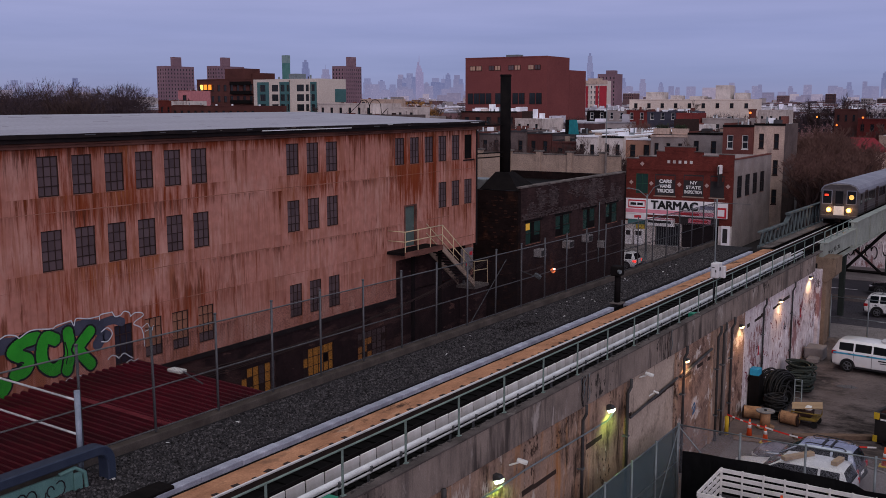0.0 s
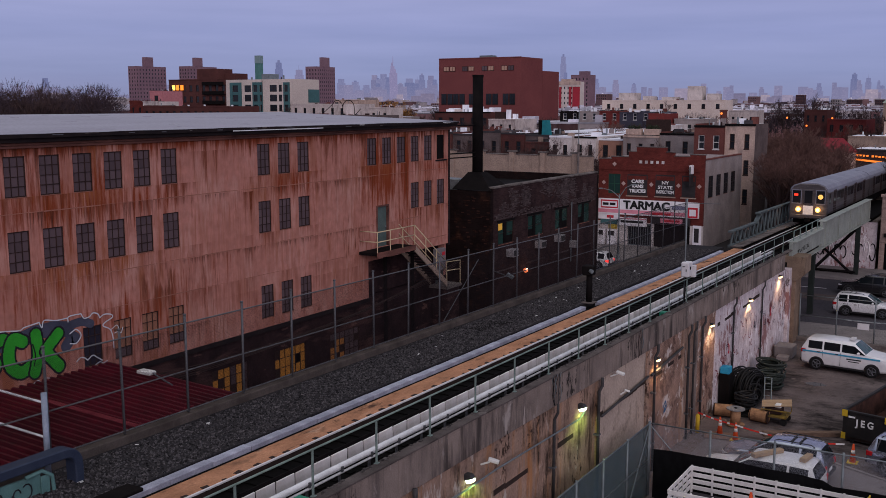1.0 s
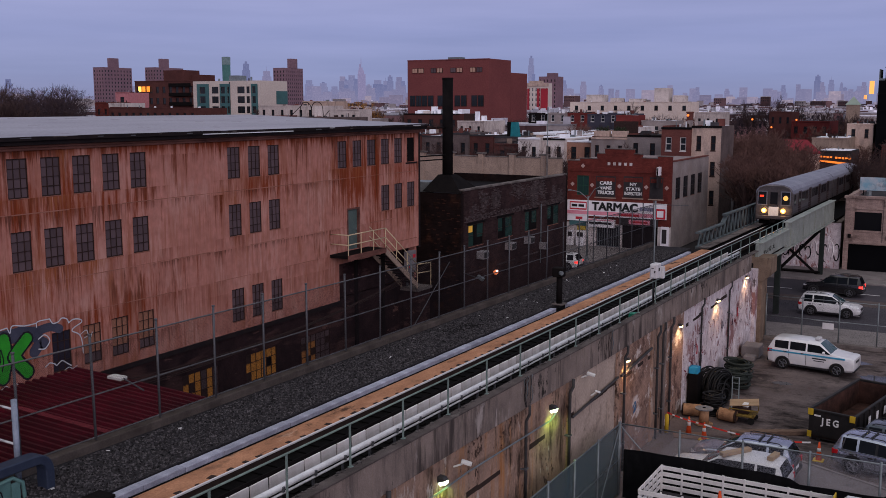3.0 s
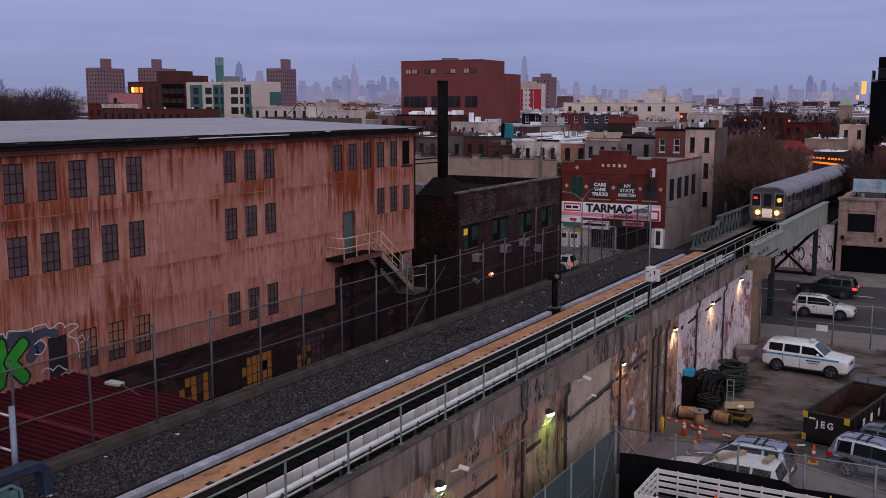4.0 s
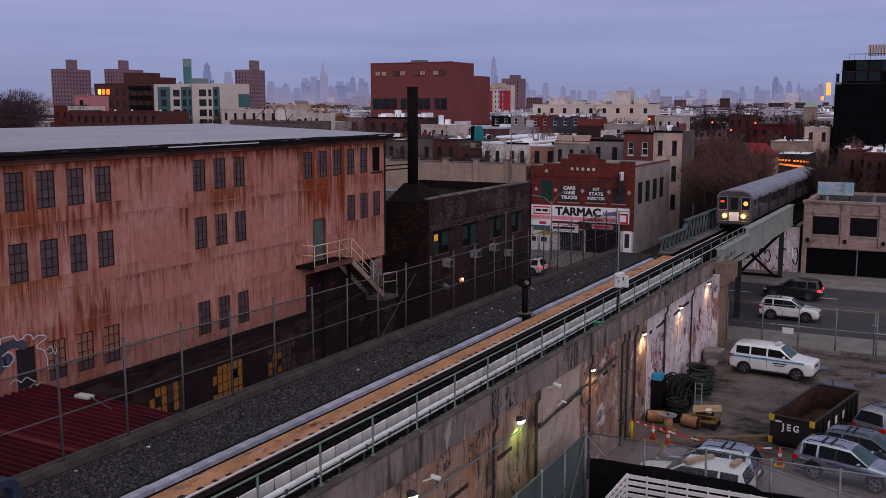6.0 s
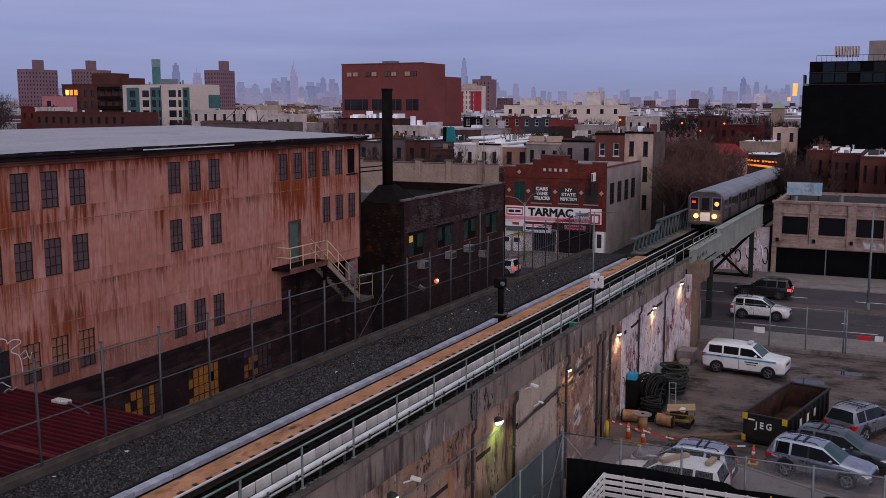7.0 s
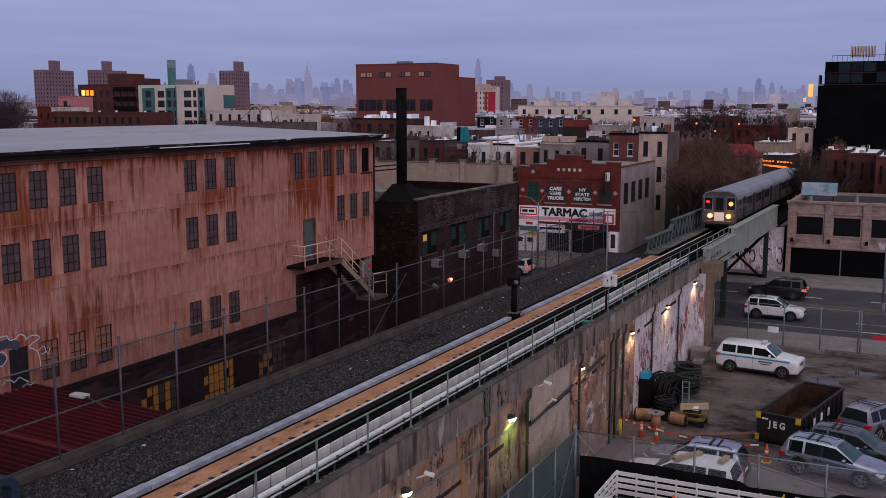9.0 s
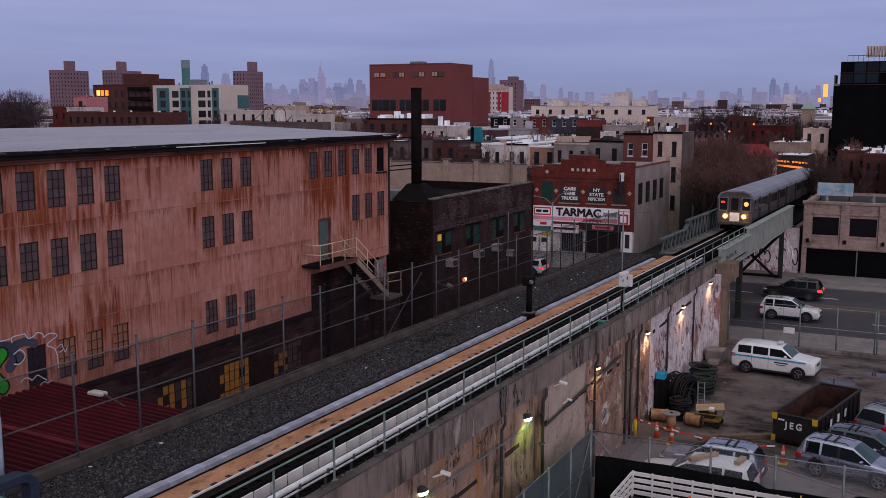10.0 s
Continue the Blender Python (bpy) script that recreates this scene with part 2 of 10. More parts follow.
# Shadow in the track trough is put into this near-black colour.
BLACKBED = surf("oily_trackbed", (0.003, 0.003, 0.003), (0.007, 0.006, 0.006), 3, 0.8, grain=30)
RAIL = surf("worn_rail_steel", (0.85, 0.83, 0.84), (0.7, 0.69, 0.70), 4, 0.35, metal=0.2, bump=0.02)
RAILSIDE = surf("rusty_rail", (0.05, 0.035, 0.03), (0.03, 0.02, 0.02), 4, 0.8)
PANEL = surf("grey_white_board", (0.84, 0.82, 0.82), (0.66, 0.63, 0.62), 1.4, 0.6, grain=20, per_piece=0.14, squash=(1, 1, 0.3))
COPINGTOP = surf("sooty_coping_concrete", (0.125, 0.105, 0.10), (0.055, 0.047, 0.045), 1.0, 0.92, grain=30)
patches(COPINGTOP, (0.20, 0.175, 0.165), 0.66, 0.05, 1.4, (1, 0.5, 1), 5.0)
PIPE = surf("pale_conduit", (0.74, 0.76, 0.78), (0.54, 0.56, 0.58), 2, 0.5, grain=20)
GALV = surf("galvanised_steel", (0.22, 0.25, 0.26), (0.14, 0.16, 0.17), 3, 0.5, metal=0.4, grain=30)
FENCE = surf("dull_fence_steel", (0.13, 0.135, 0.145), (0.08, 0.082, 0.09), 3, 0.6, metal=0.3, grain=30)
WIRE = surf("chain_link_wire", (0.020, 0.015, 0.018), (0.014, 0.011, 0.013), 3, 0.85)
APRON = surf("pale_yard_slab", (0.20, 0.175, 0.18), (0.14, 0.122, 0.125), 0.5, 0.9, grain=14, c3=(0.08, 0.07, 0.07), c3_at=0.64, c3_scale=0.7)
ASPHALT = surf("worn_asphalt", (0.052, 0.05, 0.053), (0.034, 0.032, 0.034), 0.25, 0.92, bump=0.4, grain=18, c3=(0.085, 0.075, 0.072), c3_at=0.62, c3_scale=0.35)
YARD = surf("dirty_yard_ground", (0.175, 0.140, 0.135), (0.082, 0.066, 0.064), 0.35, 0.93, bump=0.5, grain=10, c3=(0.022, 0.02, 0.02), c3_at=0.63, c3_soft=0.08, c3_scale=0.3)
patches(YARD, (0.018, 0.015, 0.015), 0.60, 0.10, 0.5, (1, 1.6, 1), 5.0, 0.6, 0.12)
patches(YARD, (0.24, 0.19, 0.17), 0.70, 0.05, 1.6, (1, 1, 1), 9.0, 0.5, 0.2)
ROAD = surf("road_asphalt", (0.082, 0.076, 0.088), (0.058, 0.054, 0.063), 0.3, 0.88, bump=0.3, grain=18)
PAVE = surf("concrete_pavement", (0.25, 0.222, 0.218), (0.17, 0.152, 0.15), 0.8, 0.9, grain=20)
GROUND = surf("far_ground", (0.05, 0.045, 0.045), (0.03, 0.028, 0.03), 0.05, 0.95, bump=0)
RUSTPAINT = surf("rusting_pink_cladding", (0.46, 0.21, 0.17), (0.37, 0.16, 0.125), 0.55, 0.75, bump=0.1, grain=3, squash=(1, 1, 0.5))
patches(RUSTPAINT, (0.50, 0.27, 0.225), 0.60, 0.10, 1.3, (1, 1, 0.35), 2.0, 0.5)
patches(RUSTPAINT, (0.29, 0.105, 0.06), 0.66, 0.10, 2.2, (1, 1, 0.14), 6.0, 0.9, 0.30)
patches(RUSTPAINT, (0.17, 0.06, 0.038), 0.72, 0.06, 3.2, (1, 1, 0.12), 14.0, 0.9, 0.45)
patches(RUSTPAINT, (0.34, 0.14, 0.10), 0.62, 0.09, 7.0, (1, 1, 0.05), 24.0, 0.6, 0.5)
patches(RUSTPAINT, (0.52, 0.29, 0.24), 0.70, 0.08, 9.0, (1, 1, 0.06), 34.0, 0.5, 0.4)


def stain_belts(m, belts, colour, scale=3.2, stretch=0.12):
    """Rust that has run down below certain heights and stretches of a wall: belts are (y, z, half width, half height, weight)."""
    nt = m.node_tree
    b = nt.nodes["Principled BSDF"]
    old = b.inputs["Base Color"].links[0].from_socket
    tc = nt.nodes.new("ShaderNodeTexCoord")
    sep = nt.nodes.new("ShaderNodeSeparateXYZ")
    nt.links.new(tc.outputs["Object"], sep.inputs[0])

    def mth(op, a, c):
        n = nt.nodes.new("ShaderNodeMath")
        n.operation = op
        for i, v in enumerate((a, c)):
            if isinstance(v, (int, float)):
                n.inputs[i].default_value = v
            else:
                nt.links.new(v, n.inputs[i])
        return n.outputs[0]

    total = None
    for y, z, hw, hh, wt in belts:
        dy = mth("POWER", mth("ABSOLUTE", mth("MULTIPLY", mth("SUBTRACT", sep.outputs[1], y), 1 / hw), 0), 4)
        dz = mth("POWER", mth("ABSOLUTE", mth("MULTIPLY", mth("SUBTRACT", sep.outputs[2], z), 1 / hh), 0), 2)
        e = mth("MULTIPLY", mth("DIVIDE", 1.0, mth("ADD", 1.0, mth("ADD", dy, dz))), wt)
        total = e if total is None else mth("MAXIMUM", total, e)
    mp = nd(nt, "ShaderNodeMapping", Scale=(1, 1, stretch), Location=(9.1, 2.7, 5.3))
    nt.links.new(tc.outputs["Object"], mp.inputs[0])
    n = nd(nt, "ShaderNodeTexNoise", Scale=scale, Detail=7.0, Roughness=0.72)
    nt.links.new(mp.outputs[0], n.inputs["Vector"])
    amt = mth("ADD", n.outputs[0], mth("MULTIPLY", total, 0.26))
    r = nt.nodes.new("ShaderNodeValToRGB")
    r.color_ramp.elements[0].position, r.color_ramp.elements[1].position = 0.585, 0.75
    nt.links.new(amt, r.inputs[0])
    x = nt.nodes.new("ShaderNodeMixRGB")
    x.inputs[2].default_value = (*colour, 1)
    nt.links.new(r.outputs[0], x.inputs[0])
    nt.links.new(old, x.inputs[1])
    nt.links.new(x.outputs[0], b.inputs["Base Color"])


stain_belts(RUSTPAINT, [(22.8, 11.9, 2.8, 0.9, 0.8), (24.0, 12.6, 0.4, 1.9, 0.8), (21.25, 12.2, 0.35, 1.6, 0.7), (21.3, 9.0, 2.0, 1.0, 0.55), (26.5, 11.9, 1.8, 0.7, 0.6), (34.8, 12.0, 1.6, 0.8, 0.75),
                        (42.0, 12.0, 1.7, 1.7, 1.1), (44.2, 12.6, 0.5, 2.6, 1.15), (47.2, 12.0, 1.6, 0.8, 0.7), (44.0, 9.0, 0.6, 1.4, 0.7), (28, 14.0, 25, 0.3, 0.8), (24, 7.6, 5, 0.9, 0.6)],
            (0.21, 0.044, 0.018), 5.0, 0.07)


def rust_runs(m, runs, colour, scale=7.0, alpha=0.8):
    """Thin runs of rust that start at a seam or sill and trickle down to uneven lengths: runs are (y, half width, top, length, weight)."""
    nt = m.node_tree
    b = nt.nodes["Principled BSDF"]
    old = b.inputs["Base Color"].links[0].from_socket
    tc = nt.nodes.new("ShaderNodeTexCoord")
    sep = nt.nodes.new("ShaderNodeSeparateXYZ")
    nt.links.new(tc.outputs["Object"], sep.inputs[0])

    def mth(op, a, c=0.0, clamp=False):
        n = nt.nodes.new("ShaderNodeMath")
        n.operation, n.use_clamp = op, clamp
        for i, v in enumerate((a, c)):
            if isinstance(v, (int, float)):
                n.inputs[i].default_value = v
            else:
                nt.links.new(v, n.inputs[i])
        return n.outputs[0]

    mp = nd(nt, "ShaderNodeMapping", Scale=(0.0, 1.0, 0.035), Location=(4.4, scale, 1.9))
    nt.links.new(tc.outputs["Object"], mp.inputs[0])
    n1 = nd(nt, "ShaderNodeTexNoise", Scale=scale, Detail=5.0, Roughness=0.75)
    nt.links.new(mp.outputs[0], n1.inputs["Vector"])
    reach = mth("MULTIPLY", mth("SUBTRACT", n1.outputs[0], 0.43), 5.5, True)
    n2 = nd(nt, "ShaderNodeTexNoise", Scale=3.0, Detail=6.0, Roughness=0.7)
    nt.links.new(tc.outputs["Object"], n2.inputs["Vector"])
    total = None
    for y, hw, top, length, wt in runs:
        win = mth("DIVIDE", 1.0, mth("ADD", 1.0, mth("POWER", mth("ABSOLUTE", mth("MULTIPLY", mth("SUBTRACT", sep.outputs[1], y), 1 / hw)), 6)))
        down = mth("MULTIPLY", mth("SUBTRACT", top, sep.outputs[2]), 1 / length)
        e = mth("MULTIPLY", mth("MULTIPLY", mth("SUBTRACT", mth("MULTIPLY", reach, win), down), 1.7, True), mth("MULTIPLY", mth("GREATER_THAN", down, 0.0), wt))
        total = e if total is None else mth("MAXIMUM", total, e)
    n3 = nd(nt, "ShaderNodeTexNoise", Scale=0.55, Detail=2.0)
    mp3 = nd(nt, "ShaderNodeMapping", Scale=(0.0, 1.0, 0.5), Location=(2.2, scale * 3.1, 7.0))
    nt.links.new(tc.outputs["Object"], mp3.inputs[0])
    nt.links.new(mp3.outputs[0], n3.inputs["Vector"])
    total = mth("MULTIPLY", total, mth("MULTIPLY", mth("SUBTRACT", n3.outputs[0], 0.36), 4.0, True))
    amt = mth("MULTIPLY", mth("MULTIPLY", total, mth("ADD", n2.outputs[0], 0.35)), alpha, True)
    x = nt.nodes.new("ShaderNodeMixRGB")
    x.inputs[2].default_value = (*colour, 1)
    nt.links.new(amt, x.inputs[0])
    nt.links.new(old, x.inputs[1])
    nt.links.new(x.outputs[0], b.inputs["Base Color"])


rust_runs(RUSTPAINT, [(23.0, 4.2, 12.38, 1.7, 1.0), (23.5, 5.0, 9.85, 2.6, 0.75), (27.0, 1.6, 12.38, 1.1, 0.7), (34.5, 2.2, 12.38, 1.4, 0.8), (34.5, 2.4, 9.85, 2.0, 0.5), (29.6, 1.0, 13.6, 1.8, 0.6),
                      (31.6, 0.8, 11.75, 1.6, 0.8), (37.8, 0.6, 13.9, 3.2, 0.85), (38.4, 1.8, 11.85, 2.2, 0.6), (42.0, 1.6, 12.38, 2.6, 1.0), (44.15, 0.35, 13.9, 4.8, 1.0), (47.0, 1.9, 12.38, 1.3, 0.9),
                      (46.6, 2.0, 9.85, 1.8, 0.7), (28.0, 26.0, 14.05, 0.9, 0.8), (30.0, 12.0, 9.33, 1.1, 0.4), (26.0, 14.0, 8.0, 1.8, 0.4), (35.0, 6.0, 7.4, 1.7, 0.35)], (0.14, 0.034, 0.015), 4.6, 1.45)
rust_runs(RUSTPAINT, [(23.0, 4.5, 11.85, 1.4, 0.8), (25.0, 8.0, 6.6, 1.2, 0.6), (33.0, 9.0, 11.82, 0.5, 0.7), (33.0, 9.0, 9.33, 0.4, 0.7), (42.5, 6.0, 14.0, 2.0, 0.8), (22.0, 4.0, 14.0, 1.8, 0.7)], (0.065, 0.022, 0.014), 8.0, 1.1)
rust_runs(RUSTPAINT, [(23.2, 2.6, 12.40, 1.25, 1.0), (24.0, 0.4, 14.0, 2.6, 1.0), (22.6, 3.2, 9.87, 1.9, 0.9), (44.2, 0.5, 14.0, 3.0, 1.0), (41.9, 1.4, 12.40, 1.6, 0.9), (34.4, 1.9, 12.40, 0.8, 0.7)], (0.27, 0.085, 0.035), 10.0, 1.3)
EAVE = surf("blackened_eave_timber", (0.014, 0.012, 0.014), (0.026, 0.019, 0.019), 2, 0.85)
EAVEPINK = surf("stained_eave_board", (0.22, 0.10, 0.08), (0.07, 0.034, 0.03), 1.2, 0.85, squash=(1, 0.4, 1))
ROOFMEM = surf("pale_roofing_felt", (0.365, 0.357, 0.415), (0.28, 0.272, 0.325), 0.35, 0.6, spec=0.25, bump=0.05, grain=8, squash=(1, 0.3, 1), c3=(0.20, 0.19, 0.20), c3_at=0.70, c3_soft=0.03, c3_scale=1.2, c3_squash=(1, 0.4, 1))
DARKBRICK = surf("sooty_brick", (0.060, 0.035, 0.035), (0.026, 0.0165, 0.0175), 0.8, 0.9, grain=14, c3=(0.07, 0.03, 0.022), c3_at=0.68, c3_scale=0.7, per_piece=0.0)
BASEBRICK = surf("purple_black_painted_base", (0.044, 0.024, 0.026), (0.013, 0.0085, 0.0095), 0.9, 0.9, grain=12)
patches(BASEBRICK, (0.085, 0.045, 0.042), 0.62, 0.07, 1.2, (1, 0.35, 1.6), 3.0, 0.7, 0.3)
patches(BASEBRICK, (0.15, 0.08, 0.07), 0.70, 0.03, 2.4, (1, 0.5, 1.4), 13.0, 0.7, 0.5)
NEARBLACK = surf("soot_black_steel", (0.007, 0.0065, 0.007), (0.013, 0.011, 0.011), 2, 0.75, grain=20, spec=0.08)
SASH = surf("dark_steel_sash", (0.05, 0.026, 0.022), (0.022, 0.014, 0.013), 4, 0.6)
PANE = glass("dirty_factory_glass", (0.092, 0.064, 0.070), 0.4)
PANE_CLEAR = glass("dark_glass", (0.018, 0.022, 0.028), 0.08)
PANE_TEAL = glass("teal_tinted_glass", (0.016, 0.042, 0.036), 0.2)
YELLOW_LIT = glow("warm_lit_glass", (0.42, 0.175, 0.032), 0.09)
REDROOF = surf("red_corrugated_metal", (0.120, 0.006, 0.018), (0.052, 0.004, 0.009), 0.4, 0.5, grain=14, c3=(0.030, 0.005, 0.009), c3_at=0.56, c3_soft=0.12, c3_scale=0.35)
patches(REDROOF, (0.20, 0.05, 0.06), 0.72, 0.03, 2.0, (0.5, 2, 1), 6.0, 0.6, 0.4)
CREAMRAIL = surf("cream_painted_rail", (0.62, 0.50, 0.33), (0.48, 0.38, 0.24), 3, 0.6)
WALLSTONE = surf("stained_retaining_wall", (0.38, 0.25, 0.185), (0.20, 0.14, 0.115), 0.7, 0.9, bump=0.4, grain=12, c3=(0.055, 0.032, 0.024), c3_at=0.60, c3_soft=0.07, c3_scale=1.1, c3_squash=(1, 1, 0.25))
patches(WALLSTONE, (0.44, 0.34, 0.28), 0.68, 0.04, 0.9, (1, 1, 0.8), 4.0)
patches(WALLSTONE, (0.36, 0.17, 0.07), 0.62, 0.08, 1.4, (1, 1, 0.12), 11.0)
WALLBRICK = surf("worn_brick_bay", (0.38, 0.245, 0.19), (0.25, 0.16, 0.13), 0.8, 0.9, bump=0.4, grain=12, c3=(0.06, 0.04, 0.035), c3_at=0.62, c3_scale=0.8)
courses(WALLBRICK, (0.45, 0.42, 0.4))
patches(WALLBRICK, (0.52, 0.45, 0.41), 0.57, 0.03, 0.7, (1, 1, 1.3), 2.0)
WALLPLAIN = surf("grey_rendered_bay", (0.45, 0.36, 0.30), (0.33, 0.265, 0.225), 0.5, 0.9, bump=0.2, grain=10, c3=(0.13, 0.10, 0.085), c3_at=0.66, c3_scale=0.9)
WALLPALE = surf("peeling_white_wall", (0.66, 0.60, 0.62), (0.42, 0.36, 0.38), 1.2, 0.85, bump=0.35, grain=10, c3=(0.26, 0.17, 0.165), c3_at=0.62, c3_soft=0.04, c3_scale=2.6, c3_squash=(1, 1, 0.6))
patches(WALLPALE, (0.07, 0.055, 0.055), 0.63, 0.04, 1.1, (1, 1, 0.4), 5.0)
patches(WALLPALE, (0.36, 0.06, 0.07), 0.66, 0.03, 2.3, (1, 1, 0.5), 9.0)
PIERSTONE = surf("brown_pier_concrete", (0.24, 0.175, 0.13), (0.13, 0.095, 0.072), 0.9, 0.9, bump=0.3, grain=14)
patches(PIERSTONE, (0.36, 0.30, 0.26), 0.69, 0.03, 2.0, (1, 1, 0.25), 3.0)
patches(PIERSTONE, (0.05, 0.035, 0.028), 0.64, 0.06, 1.6, (1, 1, 0.3), 8.0)
TRUSSGREEN = surf("dull_blue_green_steel", (0.105, 0.13, 0.135), (0.06, 0.072, 0.075), 0.8, 0.7, grain=15, c3=(0.08, 0.05, 0.04), c3_at=0.66, c3_scale=1.2)
ROOFSEAM = surf("felt_seam", (0.27, 0.26, 0.30), (0.37, 0.365, 0.42), 0.9, 0.85, grain=8)
GREENSTEEL = surf("sage_green_bridge_paint", (0.29, 0.315, 0.285), (0.195, 0.215, 0.195), 0.8, 0.6, grain=15, c3=(0.12, 0.08, 0.06), c3_at=0.68, c3_scale=1.2)
patches(WALLSTONE, (0.05, 0.035, 0.028), 0.62, 0.07, 2.2, (1, 1, 0.3), 21.0, 0.6)
patches(WALLSTONE, (0.42, 0.36, 0.32), 0.70, 0.03, 3.2, (1, 1, 0.3), 31.0, 0.9, 0.5)
patches(WALLSTONE, (0.05, 0.032, 0.025), 0.66, 0.03, 6.0, (1, 1, 0.6), 41.0, 0.7, 0.7)
patches(WALLPLAIN, (0.20, 0.155, 0.13), 0.60, 0.05, 2.4, (1, 1, 0.4), 6.0, 0.6, 0.4)
patches(WALLBRICK, (0.10, 0.06, 0.05), 0.62, 0.04, 3.0, (1, 1, 0.6), 16.0, 0.6, 0.5)
patches(WALLPALE, (0.26, 0.14, 0.14), 0.625, 0.03, 4.0, (1, 1, 0.35), 13.0, 0.9, 0.45)
patches(WALLPALE, (0.74, 0.70, 0.73), 0.64, 0.03, 2.4, (1, 1, 0.5), 23.0, 0.6, 0.5)
patches(WALLPALE, (0.10, 0.07, 0.07), 0.69, 0.02, 6.0, (1, 1, 0.4), 33.0, 0.8, 0.6)
courses(DARKBRICK, (1.0, 1.0, 1.0), 0.3, 0.11, strength=0.9)
REDBRICK = surf("deep_red_painted_brick", (0.175, 0.042, 0.034), (0.105, 0.027, 0.023), 0.9, 0.85, grain=14)
courses(REDBRICK, (0.5, 0.45, 0.45), 0.3, 0.12, strength=0.6)
GARBRICK = surf("pinkish_garage_brick", (0.41, 0.30, 0.265), (0.28, 0.20, 0.18), 0.7, 0.9, grain=12, c3=(0.12, 0.085, 0.075), c3_at=0.62, c3_scale=0.8)
courses(GARBRICK, (0.55, 0.5, 0.48), 0.4, 0.14, 0.6)
TANBRICK = surf("tan_brick", (0.40, 0.30, 0.24), (0.28, 0.21, 0.17), 0.6, 0.9, grain=12, c3=(0.22, 0.17, 0.145), c3_at=0.66, c3_scale=2.4)
GREYSTUCCO = surf("grey_stucco", (0.33, 0.285, 0.275), (0.20, 0.17, 0.168), 0.4, 0.9, grain=10)
SCHOOLBRICK = surf("school_red_brick", (0.20, 0.064, 0.062), (0.165, 0.053, 0.053), 0.1, 0.9, bump=0.1, grain=3)
WHITEWALL = surf("white_render", (0.66, 0.60, 0.58), (0.50, 0.455, 0.44), 0.3, 0.85, grain=6)
APTWALL = surf("cream_panel", (0.62, 0.54, 0.49), (0.54, 0.47, 0.43), 0.2, 0.85, grain=4)
TEALWALL = surf("teal_panel", (0.065, 0.155, 0.16), (0.05, 0.12, 0.127), 0.4, 0.6, grain=6)
BROWNBRICK = surf("dark_brown_brick", (0.11, 0.045, 0.04), (0.075, 0.032, 0.03), 0.3, 0.9, grain=6)
# Far-off haze is put into the tower brick as a mauve tint.
TOWERBRICK = surf("mauve_tower_brick", (0.225, 0.138, 0.165), (0.18, 0.112, 0.14), 0.1, 0.9, bump=0, grain=2)
BEIGEWALL = surf("beige_wall", (0.56, 0.42, 0.35), (0.38, 0.28, 0.24), 0.2, 0.9, grain=5)
BROWNSTONE = surf("brownstone", (0.16, 0.06, 0.05), (0.11, 0.042, 0.038), 0.5, 0.9, grain=8)
NAVYWALL = surf("slate_blue_mansard", (0.07, 0.07, 0.095), (0.05, 0.05, 0.07), 0.5, 0.8)
SNOW = surf("white_roof_coating", (0.90, 0.91, 0.95), (0.78, 0.79, 0.85), 0.4, 0.4, spec=0.5, grain=4, bump=0.03, c3=(0.42, 0.41, 0.45), c3_at=0.68, c3_soft=0.03, c3_scale=0.6)
PALEWALL = surf("pale_stucco", (0.60, 0.52, 0.49), (0.44, 0.38, 0.36), 0.4, 0.9, grain=4)
DUSKY = surf("dusky_old_render", (0.15, 0.115, 0.11), (0.085, 0.066, 0.066), 0.5, 0.9, grain=6)
MAROON = surf("maroon_brick", (0.17, 0.035, 0.032), (0.12, 0.028, 0.027), 0.4, 0.9, grain=6)
BROWNTAN = surf("brown_tan_brick", (0.24, 0.135, 0.105), (0.15, 0.085, 0.07), 0.5, 0.9, grain=8)
DARKROOF = surf("dark_roofing", (0.06, 0.055, 0.06), (0.035, 0.033, 0.036), 0.5, 0.9)
BLACKCLAD = surf("black_cladding", (0.003, 0.003, 0.004), (0.006, 0.006, 0.007), 0.3, 0.75, bump=0.02, spec=0.1)
for m_ in (WHITEWALL, PALEWALL, BEIGEWALL, GREYSTUCCO):
    patches(m_, (0.24, 0.19, 0.175), 0.64, 0.12, 1.1, (1, 1, 0.4), 7.0, 0.6, 0.25)
patches(TANBRICK, (0.20, 0.15, 0.125), 0.66, 0.10, 2.6, (1, 1, 0.25), 7.0, 0.6, 0.3)
patches(TANBRICK, (0.22, 0.165, 0.135), 0.56, 0.10, 7.0, (1, 1, 2.2), 3.0)
BARK = surf("bare_branches", (0.085, 0.055, 0.052), (0.05, 0.034, 0.034), 2, 0.95, bump=0)
BARKRED = surf("russet_twigs", (0.15, 0.083, 0.07), (0.09, 0.053, 0.048), 2, 0.95, bump=0)


